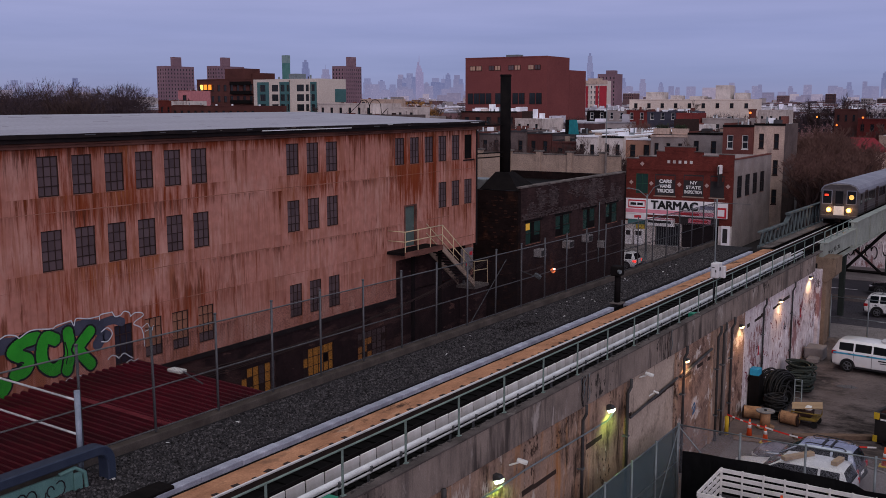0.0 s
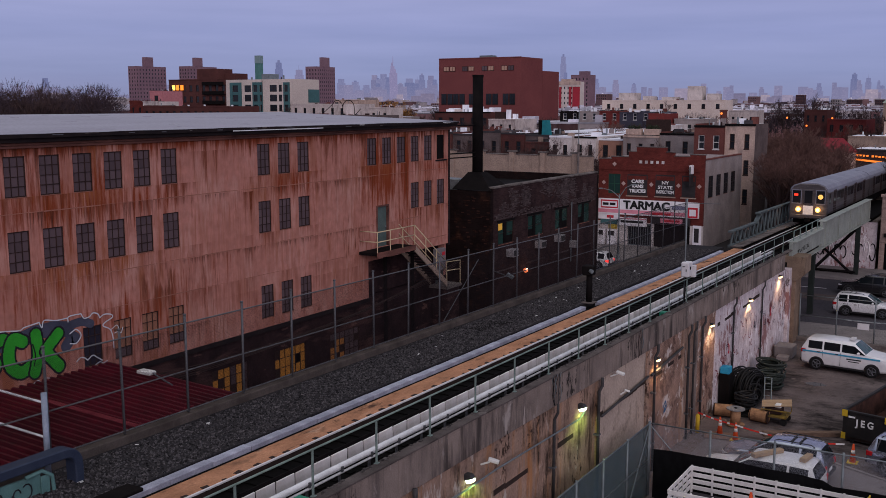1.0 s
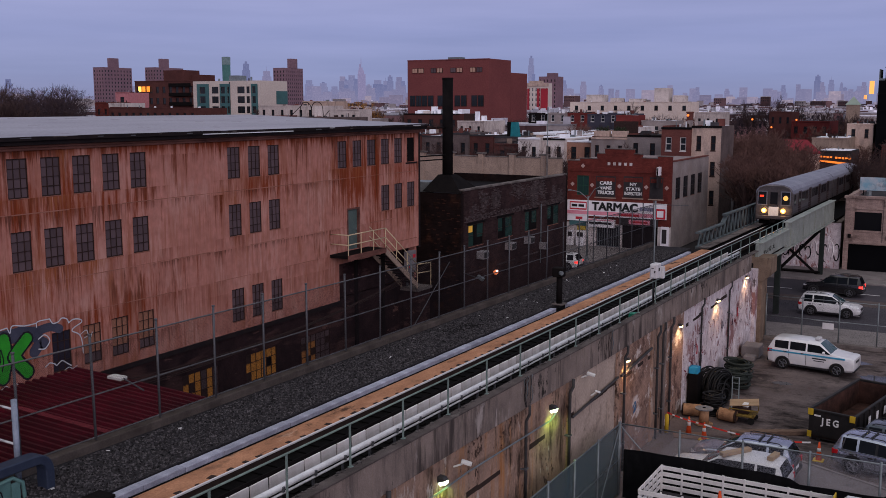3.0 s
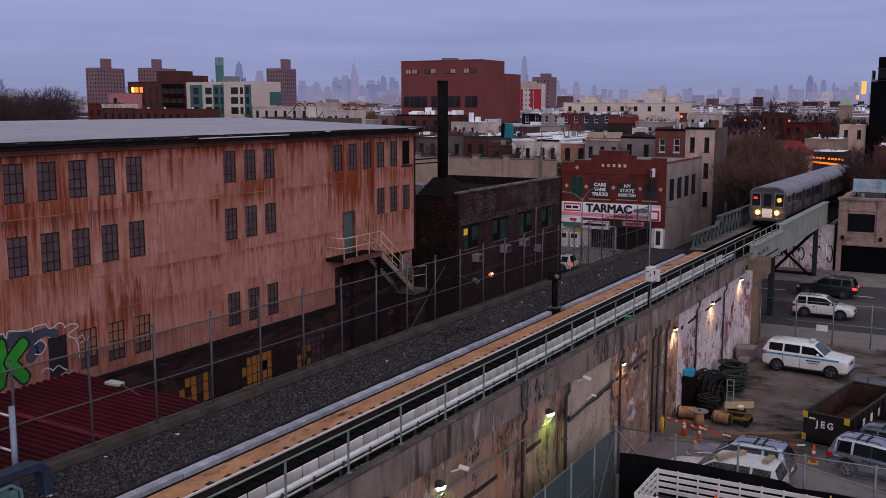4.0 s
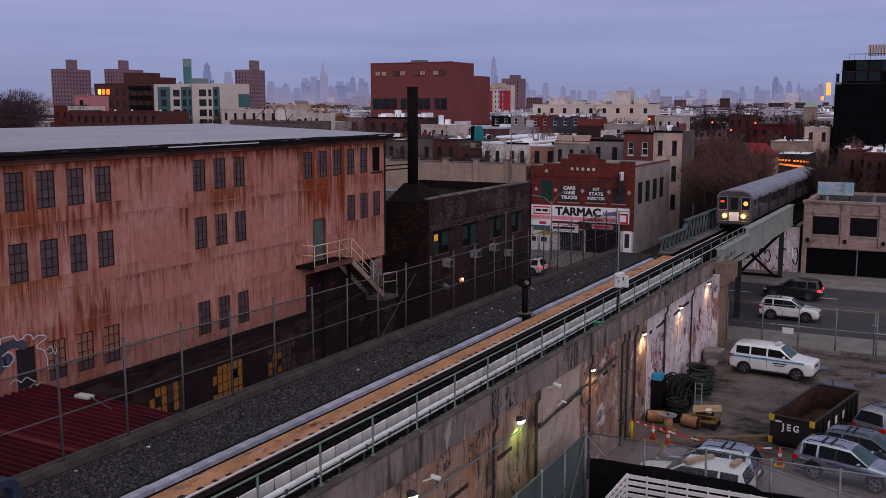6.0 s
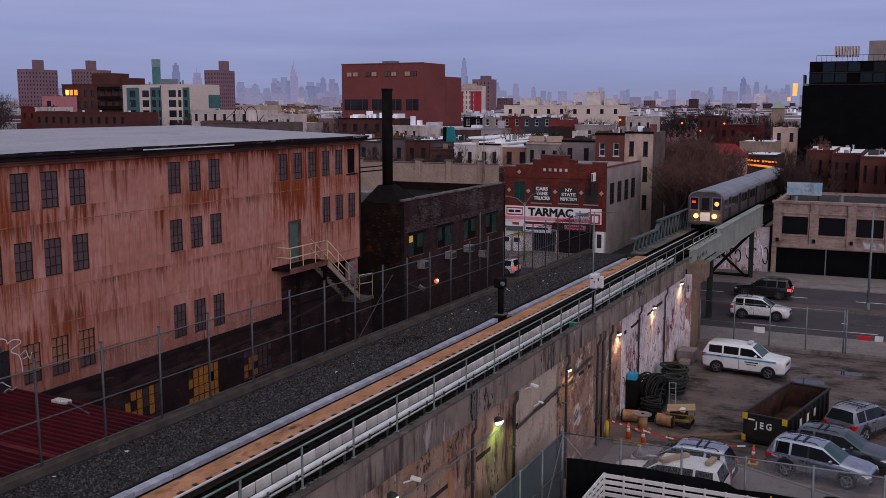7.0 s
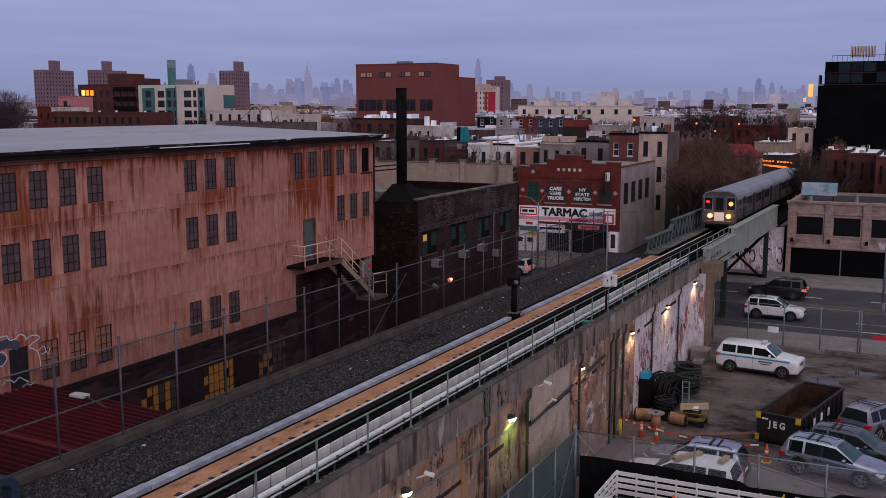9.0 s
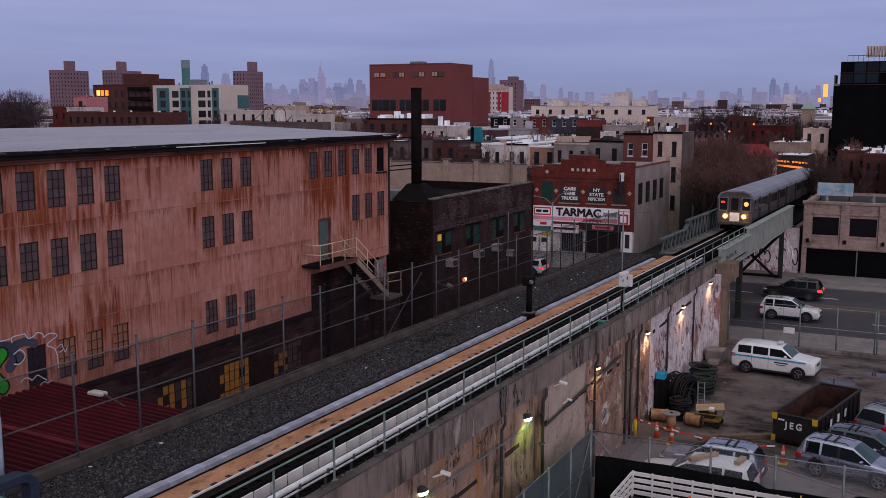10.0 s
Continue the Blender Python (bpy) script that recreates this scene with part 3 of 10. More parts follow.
# ---- building helpers ----
class Shape:
    """Collects boxes, tubes and prisms into one mesh."""

    def __init__(self):
        self.v, self.f = [], []

    def add(self, verts, faces):
        o = len(self.v)
        self.v += [tuple(p) for p in verts]
        self.f += [tuple(i + o for i in f) for f in faces]
        return self

    def box(self, x0, y0, z0, x1, y1, z1, m=None):
        p = [(x, y, z) for x in (x0, x1) for y in (y0, y1) for z in (z0, z1)]
        if m is not None:
            p = [m @ Vector(q) for q in p]
        return self.add(p, [(0, 1, 3, 2), (4, 6, 7, 5), (0, 4, 5, 1), (2, 3, 7, 6), (0, 2, 6, 4), (1, 5, 7, 3)])

    def tube(self, a, b, r, n=8, r2=None, caps=True):
        a, b = Vector(a), Vector(b)
        r2 = r if r2 is None else r2
        q = (b - a).to_track_quat("Z", "Y")
        p = []
        for c, rr in ((a, r), (b, r2)):
            p += [c + q @ Vector((rr * math.cos(2 * math.pi * i / n), rr * math.sin(2 * math.pi * i / n), 0)) for i in range(n)]
        f = [(i, (i + 1) % n, n + (i + 1) % n, n + i) for i in range(n)]
        if caps:
            f += [tuple(range(n - 1, -1, -1)), tuple(range(n, 2 * n))]
        return self.add(p, f)

    def pipe(self, pts, r, n=6):
        """One connected tube swept along a line of points."""
        p = [Vector(a) for a in pts]
        q, ring, o = None, [], len(self.v)
        for i, c in enumerate(p):
            d = (p[min(i + 1, len(p) - 1)] - p[max(i - 1, 0)]).normalized()
            q = d.to_track_quat("Z", "Y") if q is None else (q @ Vector((0, 0, 1))).rotation_difference(d) @ q
            ring += [c + q @ Vector((r * math.cos(2 * math.pi * k / n), r * math.sin(2 * math.pi * k / n), 0)) for k in range(n)]
        f = [(i * n + k, i * n + (k + 1) % n, (i + 1) * n + (k + 1) % n, (i + 1) * n + k) for i in range(len(p) - 1) for k in range(n)]
        f += [tuple(range(n - 1, -1, -1)), tuple(range((len(p) - 1) * n, len(p) * n))]
        return self.add(ring, f)

    def prism(self, poly, d):
        """A polygon (3D points) pushed along d."""
        n, d = len(poly), Vector(d)
        p = [Vector(q) for q in poly] + [Vector(q) + d for q in poly]
        return self.add(p, [tuple(range(n - 1, -1, -1)), tuple(range(n, 2 * n))] + [(i, (i + 1) % n, n + (i + 1) % n, n + i) for i in range(n)])

    def mesh(self, name, bevel=0.0, smooth=False):
        me = bpy.data.meshes.new(name)
        me.from_pydata(self.v, [], self.f)
        b = bmesh.new()
        b.from_mesh(me)
        bmesh.ops.recalc_face_normals(b, faces=b.faces)
        if bevel:
            bmesh.ops.bevel(b, geom=[e for e in b.edges if len(e.link_faces) == 2 and e.calc_face_angle(0) > 0.5], offset=bevel, segments=3 if smooth else 1, affect="EDGES", clamp_overlap=True)
        for f in b.faces:
            f.smooth = smooth
        b.to_mesh(me)
        b.free()
        return me


def part(name, shape, material, parent, label="", bevel=0.0, smooth=False):
    """One mesh object under a thing or a part."""
    me = shape if isinstance(shape, bpy.types.Mesh) else shape.mesh(name, bevel, smooth)
    if not me.materials:
        me.materials.append(material)
    ob = new(name, me)
    if parent is not None:
        ob.parent = parent
        ob.matrix_parent_inverse = inv_of(parent)
    if label:
        ob["label"] = label
    return ob


def raw_mesh(shape, name):
    me = bpy.data.meshes.new(name)
    me.from_pydata(shape.v, [], shape.f)
    return me


def world_of(ob):
    m = ob.matrix_parent_inverse @ ob.matrix_basis
    return world_of(ob.parent) @ m if ob.parent else ob.matrix_basis.copy()


def inv_of(ob):
    return world_of(ob).inverted()


def thing(name, at, label, category, group="", kind=""):
    """An Empty at a thing's base; its parts are given in world coordinates."""
    ob = new(name)
    ob.empty_display_size = 0.3
    ob.matrix_basis = pose(*at)
    return tagged(ob, label, category, group, kind)


def solo(name, shape, material, label, category, group="", kind="", bevel=0.0, smooth=False):
    """A thing of one mesh."""
    ob = part(name, shape, material, None, "", bevel, smooth)
    return tagged(ob, label, category, group, kind)


def holed(x0, x1, ya, yb, za, zb, holes, axis="x"):
    """One connected wall x0..x1 thick over ya..yb, za..zb with rectangular holes (y0, y1, z0, z1); axis y swaps x and y."""
    s = Shape()
    rnd_ = lambda v: round(v, 4)
    ys = sorted({rnd_(v) for v in (ya, yb, *[w for h in holes for w in h[:2] if ya < w < yb])})
    zs = sorted({rnd_(v) for v in (za, zb, *[w for h in holes for w in h[2:] if za < w < zb])})
    solid = {(i, j): not any(h[0] < (ys[i] + ys[i + 1]) / 2 < h[1] and h[2] < (zs[j] + zs[j + 1]) / 2 < h[3] for h in holes)
             for i in range(len(ys) - 1) for j in range(len(zs) - 1)}
    ids = {}

    def at(k, i, j):
        if (k, i, j) not in ids:
            ids[k, i, j] = len(s.v)
            p = ((x0, x1)[k], ys[i], zs[j])
            s.v.append(p if axis == "x" else (p[1], p[0], p[2]))
        return ids[k, i, j]

    for (i, j), full in solid.items():
        if not full:
            continue
        for k in (0, 1):
            s.f.append((at(k, i, j), at(k, i + 1, j), at(k, i + 1, j + 1), at(k, i, j + 1)))
        for di, dj, a, b in ((-1, 0, (i, j), (i, j + 1)), (1, 0, (i + 1, j), (i + 1, j + 1)), (0, -1, (i, j), (i + 1, j)), (0, 1, (i, j + 1), (i + 1, j + 1))):
            if not solid.get((i + di, j + dj), False):
                s.f.append((at(0, *a), at(0, *b), at(1, *b), at(1, *a)))
    return s


def deck(y):
    """Level of the coping along the viaduct, which falls gently away."""
    return 6.93 - 0.0117 * y


# ---- ground, road, yard ----
solo("ground", Shape().box(-4700, -1200, -0.6, 3000, 4700, -0.07), GROUND, "dark city ground running out to the horizon", "ground", kind="structure")
solo("yard_ground", Shape().box(0.0, -20, -0.3, 45, 67.2, 0.0), YARD, "stained dirty asphalt of a parking yard", "yard", kind="structure")
solo("alley_ground", Shape().box(-60, -20, -0.3, -8.3, 67.2, -0.01), ASPHALT, "dark asphalt alley beside the factory", "ground", kind="structure")
solo("road", Shape().box(-120, 72.4, -0.3, 120, 92.4, -0.04), ROAD, "dark asphalt street passing under the bridge", "road", kind="structure")
solo("pavement_near", Shape().box(-120, 67.2, -0.3, 120, 72.4, 0.09), PAVE, "grey concrete pavement along the yard fence", "pavement", kind="structure", bevel=0.03)
solo("pavement_far", Shape().box(-120, 92.4, -0.3, 120, 103.0, 0.09), PAVE, "grey concrete pavement in front of the shops", "pavement", kind="structure", bevel=0.03)
solo("yard_slab", Shape().prism([(0.95, 20.0, 0.002), (16.0, 20.0, 0.002), (16.0, 39.3, 0.002), (5.4, 44.4, 0.002), (0.95, 44.3, 0.002)], (0, 0, 0.012)), APRON, "pale worn concrete slab inside the yard fence", "slab", kind="structure")
solo("trim_slab_edge", Shape().prism([(5.4, 44.4, 0.0), (5.4, 44.55, 0.0), (16.0, 39.45, 0.0), (16.0, 39.3, 0.0)], (0, 0, 0.07)), PAVE, "low pale kerb along the yard slab", "kerb", kind="structure")
marks = Shape()
for k in range(-30, 31):
    marks.box(k * 7.0 + 2, 77.9, -0.036, k * 7.0 + 5.2, 78.12, -0.033)
    marks.box(k * 7.0 + 2.5, 87.4, -0.036, k * 7.0 + 5.7, 87.62, -0.033)
    marks.box(k * 7.0 + 2.2, 75.0, -0.036, k * 7.0 + 4.6, 75.2, -0.033)
solo("road_median", Shape().box(-120, 82.0, -0.3, 120, 84.6, -0.03), MEDIAN, "worn brownish strip along the middle of the street", "median", kind="structure")
solo("pavement_ledge", Shape().box(1.0, 94.6, 0.05, 40, 98.9, 0.2), PAVE, "pale raised concrete apron before the garage", "apron", kind="structure", bevel=0.03)
LINE = surf("faded_road_paint", (0.66, 0.65, 0.66), (0.40, 0.39, 0.40), 2.0, 0.8)
solo("lane_marking", marks, LINE, "faded white dashed lane lines", "road marking", kind="structure")
kerb = Shape().box(0.3, 66.7, 0, 30, 67.15, 0.28)
solo("trim_yard_kerb", kerb, COPING, "low rough concrete kerb below the fence", "kerb", kind="structure", bevel=0.03)


# ---- viaduct ----
def slab(s, x0, x1, y0, y1, d0, d1):
    """A bar along the viaduct whose levels follow the deck."""
    return s.add([(x, y, deck(y) + d) for x in (x0, x1) for y in (y0, y1) for d in (d0, d1)],
                 [(0, 1, 3, 2), (4, 6, 7, 5), (0, 4, 5, 1), (2, 3, 7, 6), (0, 2, 6, 4), (1, 5, 7, 3)])


Y0, Y1 = -30.0, 65.6
viaduct = thing("viaduct", (-4, 40, 0), "long concrete railway viaduct with stained retaining wall", "viaduct", kind="structure")
part("fill", slab(Shape(), -8.25, -0.35, Y0, Y1, -7.3, -1.15), CONCRETE, viaduct)
part("ballast", slab(Shape(), -7.85, -5.2, Y0, 69.0, -1.15, -0.60), GRAVEL, viaduct, "dark grey crushed stone ballast")
part("trackbed", slab(Shape(), -5.2, -0.14, Y0, 69.0, -1.15, -0.84), BLACKBED, viaduct, "track trough with its shadow painted in as black")
part("planking", slab(Shape(), -4.5, -3.63, Y0, 69.0, -0.92, -0.64), ORANGE, viaduct, "rust-orange timber band beside the rail", bevel=0.01)
part("gutter", slab(Shape(), -4.74, -4.5, Y0, 69.0, -0.92, -0.72), BLACKBED, viaduct)
part("curb", slab(Shape(), -8.25, -7.82, Y0, 69.0, -1.15, -0.36), CURB, viaduct, "weathered concrete kerb below the fence", bevel=0.02)
for a in range(-12, 40):
    y = a * 2.45
    if y + 2.44 < 65.7 and y > Y0:
        part("fascia", slab(Shape(), -0.13, 0.12, y, y + 2.437, -1.08, -0.06), CONCRETE, viaduct, bevel=0.012)
part("coping", slab(Shape(), -0.165, 0.15, Y0, Y1, -0.06, 0.0), COPINGTOP, viaduct, "dark patchy concrete coping", bevel=0.012)
rail_shape = Shape()
for x in (-3.56, -2.125):
    slab(rail_shape, x - 0.035, x + 0.035, Y0, 120.0, -0.62, -0.58)
part("rail_head", rail_shape, RAIL, viaduct, "bright worn running rails")
web = Shape()
for x in (-3.56, -2.125):
    slab(web, x - 0.012, x + 0.012, Y0, 120.0, -0.76, -0.62)
    slab(web, x - 0.07, x + 0.07, Y0, 120.0, -0.79, -0.755)
part("rail_web", web, RAILSIDE, viaduct)
tie = Shape().box(-1.3, -0.12, -0.1, 1.3, 0.12, 0.1).mesh("tie", 0.01)
clip = Shape().box(-0.16, -0.13, 0, 0.05, 0.13, 0.05).mesh("clip", 0.01)
for k in range(150):
    y = -14 + k * 0.64
    ob = part("tie", tie, BLACKBED, viaduct)
    ob.matrix_basis = pose(-2.84, y, deck(y) - 0.905)
    ob = part("clip", clip, RAILSIDE, viaduct)
    ob.matrix_basis = pose(-3.66 - random.uniform(0, 0.05), y + random.uniform(-0.07, 0.07), deck(y) - 0.675, 0, 0, random.uniform(-12, 12)) @ Matrix.Diagonal((random.uniform(0.5, 1.1), random.uniform(0.5, 1.0), 1, 1))
block = Shape().box(-0.11, -0.73, -0.11, 0.185, 0.73, 0.11).mesh("strip_block", 0.015)
y = 15.9
while y < 66.5:
    if not 42.6 < y < 44.6:
        ob = part("strip_block", block, STRIP, viaduct)
        ob.matrix_basis = pose(-4.95 + (0.12 if y > 44 else 0) + random.uniform(-0.015, 0.015), y, deck(y) - 0.70 + random.uniform(-0.006, 0.006), 0, 0, random.uniform(-0.3, 0.3))
    y += 1.48
board = Shape().box(-0.02, -0.335, -0.16, 0.02, 0.335, 0.16).mesh("cover_board", 0.006)
y = -10.0
while y < 66.0:
    ob = part("cover_board", board, PANEL, viaduct)
    ob.matrix_basis = pose(-2.0, y, deck(y) - 0.50, random.uniform(-0.6, 0.6), random.uniform(-2, 2), 0)
    y += 0.73
rack = Shape()
slab(rack, -2.10, -2.06, -12, 66, -0.70, -0.26)
slab(rack, -2.06, -1.95, -12, 66, -0.79, -0.72)
part("board_rail", rack, NEARBLACK, viaduct)
pp = [(-1.22, y, deck(y) - 0.28) for y in (-12, 66)]
part("conduit", Shape().pipe(pp, 0.085, 10), PIPE, viaduct, "pale painted conduit on brackets", smooth=True)
part("conduit", Shape().pipe([(-1.16, y, deck(y) - 0.42) for y in (-12, 66)], 0.035, 6), PIPE, viaduct, smooth=True)
bracket = Shape().box(-0.03, -0.03, -0.55, 0.03, 0.03, 0.0).box(-0.12, -0.035, -0.02, 0.12, 0.035, 0.11).mesh("bracket", 0.004)
for k in range(60):
    y = -11 + k * 1.3
    ob = part("bracket", bracket, FENCE, viaduct)
    ob.matrix_basis = pose(-1.22, y, deck(y) - 0.36)

# retaining wall below the coping, in bays
bays = [(-30, 20.5, WALLSTONE), (20.5, 27.4, WALLSTONE), (27.4, 33.0, WALLSTONE), (33.0, 38.4, WALLPLAIN), (38.4, 43.3, WALLBRICK), (43.3, 45.2, WALLSTONE),
        (45.2, 48.6, WALLBRICK), (48.6, 51.8, WALLPALE), (51.8, 58.2, WALLPALE), (58.2, 65.0, WALLPALE)]
for a, b, m in bays:
    part("wall_panel", Shape().box(-0.35, a, 0, 0.0, b - 0.03, deck(b) - 1.09), m, viaduct, bevel=0.01)
for y, w in ((20.5, 0.5), (27.4, 0.35), (29.1, 0.5), (33.0, 0.3), (38.4, 0.3), (43.3, 0.4), (45.2, 0.3)):
    part("pilaster", Shape().box(-0.05, y - w / 2, 0, 0.09, y + w / 2, deck(y) - 1.1), WALLSTONE if y < 45 else CONCRETE, viaduct, bevel=0.015)

# ---- bridge over the street ----
DARKGREEN = surf("dark_green_steel", (0.028, 0.036, 0.033), (0.018, 0.022, 0.021), 1.5, 0.7)
bridge = thing("bridge", (-2.5, 82, 0), "sage green steel railway bridge over a street", "bridge", kind="structure")
abut = Shape()
abut.box(-7.5, 64.9, 0, 0.2, 67.4, 5.0)
part("abutment", abut, WALLPALE, bridge, bevel=0.03)
part("pier_cap", Shape().prism([(-0.4, 65.5, 4.35), (0.46, 65.5, 4.1), (0.98, 65.5, 4.62), (0.98, 65.5, 5.72), (-0.4, 65.5, 5.72)], (0, 2.0, 0)), PIERSTONE, bridge, "tan concrete bearing block", bevel=0.02)
part("pier_shaft", Shape().box(-0.46, 65.6, 0, 0.45, 67.3, 4.3), PIERSTONE, bridge, "brown stained pier with flaking paint", bevel=0.02)
part("floor", slab(Shape(), -4.7, -0.1, 66, 101, -1.3, -0.95), NEARBLACK, bridge)
g = Shape()
slab(g, -0.1, 0.12, 65.7, 76.0, -0.75, 0.40)
slab(g, -0.1, 0.12, 76.0, 99.5, -1.0, 0.85)
part("girder", g, GREENSTEEL, bridge, "pale green plate girder", bevel=0.02)
fl = Shape()
slab(fl, -0.28, 0.3, 76.0, 99.5, 0.85, 0.92)
slab(fl, -0.28, 0.3, 66.0, 76.0, 0.40, 0.46)
slab(fl, -0.28, 0.3, 66.0, 99.5, -1.07, -1.0)
part("flange", fl, GREENSTEEL, bridge, bevel=0.01)
rgt = random.Random(8)
tg = Shape()
for k in range(7):
    cy, cz = 67.6 + k * 0.55, deck(70) - 0.3
    for j in range(3):
        ra, a0, ox = rgt.uniform(0.08, 0.22), rgt.uniform(0, 6), rgt.uniform(-0.2, 0.2)
        tg.pipe([(0.122, cy + ox + ra * math.cos(a0 + 0.5 * i), cz + ra * math.sin(a0 + 0.5 * i)) for i in range(rgt.randint(4, 10))], 0.014, 4)
part("scrawl", tg, NEARBLACK, bridge, "dark scrawled graffiti")
st = Shape()
for k in range(5):
    y = 77.0 + k * 5.6
    slab(st, 0.12, 0.2, y, y + 0.05, -1.0, 0.85)
part("stiffener", st, GREENSTEEL, bridge)
# truss parapet on the other side
tx = -5.2
tr = Shape()
zt = lambda y: deck(y) + (0.40 if y < 78 else 1.05)
slab(tr, tx - 0.15, tx + 0.15, 70.6, 99.5, -0.85, -0.65)
slab(tr, tx - 0.17, tx + 0.17, 78.4, 99.5, 0.92, 1.06)
slab(tr, tx - 0.17, tx + 0.17, 70.6, 78.0, 0.25, 0.38)
tr.prism([(tx - 0.17, 78.0, zt(77) - 0.15), (tx - 0.17, 78.0, zt(77)), (tx - 0.17, 79.4, zt(79)), (tx - 0.17, 79.4, zt(79) - 0.16)], (0.34, 0, 0))
part("truss_chord", tr, TRUSSGREEN, bridge, bevel=0.01)
dg = Shape()
y = 70.8
while y < 98.5:
    dz = 0.3 if y < 78.5 else 0.95
    st_ = 1.25
    dg.tube((tx, y, deck(y) - 0.7), (tx, y + st_ / 2, deck(y) + dz), 0.075, 4)
    dg.tube((tx, y + st_ / 2, deck(y) + dz), (tx, y + st_, deck(y) - 0.7), 0.05, 4)
    y += st_
part("truss_diagonal", dg, TRUSSGREEN, bridge)
part("edge_plate", slab(Shape(), -5.0, -4.3, 70.0, 99.0, -0.72, -0.66), COPING, bridge, "pale walkway plate")
for (x, y) in ((-0.5, 76.1), (-4.6, 76.1), (-0.2, 95.5), (-4.6, 95.5)):
    part("column", Shape().box(x - 0.2, y - 0.2, -0.1, x + 0.2, y + 0.2, deck(y) - 1.08), DARKGREEN, bridge, bevel=0.02)
br = Shape()
br.tube((-4.2, 95.3, -0.05), (-0.4, 95.3, 4.2), 0.14, 4)
br.tube((-4.4, 95.4, 3.5), (-0.4, 95.4, 0.0), 0.12, 4)
br.tube((-4.6, 95.35, 0.3), (-0.2, 95.35, 0.3), 0.13, 4)
part("brace", br, NEARBLACK, bridge)
part("far_abutment", Shape().box(-7.5, 99.5, 0, 0.9, 150, 4.6), CONCRETE, bridge, bevel=0.03)
part("approach", slab(Shape(), -5.4, 0.4, 99.5, 150, -1.6, -0.9), BLACKBED, bridge)

# ---- factory ----
FX = -15.7
PITCH = 1.363
row1 = [20.20 + k * PITCH for k in range(6)] + [32.53 + k * PITCH for k in range(3)] + [40.73 + k * 1.352 for k in range(6)]
row2 = [20.20 + k * PITCH for k in range(6)] + [32.53 + k * PITCH for k in range(3)] + [44.78 + k * 1.352 for k in range(3)]
row3 = [22.95, 24.35, 25.7, 27.06] + [32.53 + k * PITCH for k in range(3)]
WW = 0.83
spec = [(y - 0.04, y - 0.04 + WW, 12.40, 13.76) for y in row1] + [(y - 0.04, y - 0.04 + WW, 9.87, 11.26) for y in row2] + [(y, y + WW, 6.03, 7.5) for y in row3]
door_hole = (41.5, 42.55, 8.12, 10.25)
factory = thing("factory_building", (-24, 28, 0), "rust-streaked pink metal-clad factory with steel sash windows", "factory")
part("cladding", holed(FX - 0.18, FX, 2.0, 40.7, 5.6, 14.25, [h for h in spec if h[0] < 40.6]), RUSTPAINT, factory, "pink painted sheet cladding with rust streaks")
part("cladding", holed(FX - 0.18, FX, 40.7, 48.76, 7.5, 14.25, [h for h in spec if h[0] > 40.6] + [door_hole]), RUSTPAINT, factory)
lit = [(29.4, 31.6, 2.6, 4.35), (33.4, 35.6, 2.6, 4.35), (37.5, 39.9, 2.9, 4.3)]
part("base_wall", holed(FX - 0.4, FX - 0.06, 2.0, 48.76, 0, 5.6, lit), BASEBRICK, factory, "dark painted masonry base")
part("base_wall", Shape().box(FX - 0.9, 40.7, 5.6, FX - 0.6, 48.76, 7.5), BASEBRICK, factory)
part("ledge", Shape().box(FX - 0.1, 2.0, 5.42, FX + 0.09, 40.7, 5.6), EAVE, factory, bevel=0.01)
part("end_wall", Shape().box(-40, 48.56, 0, FX - 0.19, 48.76, 14.3), RUSTPAINT, factory)
part("end_wall", Shape().box(-40, 2.0, 0, FX - 0.19, 2.2, 14.3), RUSTPAINT, factory)
part("back_wall", Shape().box(-40.2, 2.0, 0, -40, 48.76, 14.3), RUSTPAINT, factory)
part("floor_slab", Shape().box(-40, 2.3, 7.9, FX - 1.6, 48.5, 8.1), BASEBRICK, factory)
part("inner_partition", Shape().box(FX - 2.2, 2.3, 0, FX - 2.1, 48.5, 14.2), BASEBRICK, factory)
roof = Shape()
roof.prism([(FX + 0.45, 1.6, 14.50), (-28.6, 1.6, 14.98), (-41, 1.6, 14.5), (-41, 1.6, 14.3), (-28.6, 1.6, 14.80), (FX + 0.45, 1.6, 14.42)], (0, 47.6, 0))
part("roof", roof, ROOFMEM, factory, "pale weathered roofing felt")
part("eave", Shape().box(FX - 0.1, 1.7, 14.22, FX + 0.38, 49.1, 14.42), EAVE, factory, "blackened eave")
part("eave_board", Shape().box(FX, 1.8, 14.02, FX + 0.10, 48.8, 14.22), EAVEPINK, factory, bevel=0.01)
gut = Shape()
n = 60
for i in range(n + 1):
    y = 2.0 + 47.1 * i / n
    lo, hi = 14.37 + random.uniform(-0.012, 0.01), 14.505 + random.uniform(-0.008, 0.008)
    gut.v += [(FX + 0.38, y, lo), (FX + 0.49, y, lo), (FX + 0.49, y, hi), (FX + 0.38, y, hi)]
for i in range(n):
    o = 4 * i
    gut.f += [(o + k, o + (k + 1) % 4, o + 4 + (k + 1) % 4, o + 4 + k) for k in range(4)]
gut.f += [(0, 1, 2, 3), (4 * n, 4 * n + 1, 4 * n + 2, 4 * n + 3)]
part("gutter", gut, EAVE, factory)
# Black panel stands in for the unlit inside of the open window.
part("dark_opening", Shape().box(FX - 0.07, 47.45, 12.41, FX - 0.05, 48.28, 13.75), NEARBLACK, factory, "black panel put in for the dark of an open window hole")
part("opening_sill", Shape().box(FX - 0.1, 47.3, 12.3, FX + 0.06, 48.45, 12.38), EAVE, factory)
rft = random.Random(61)
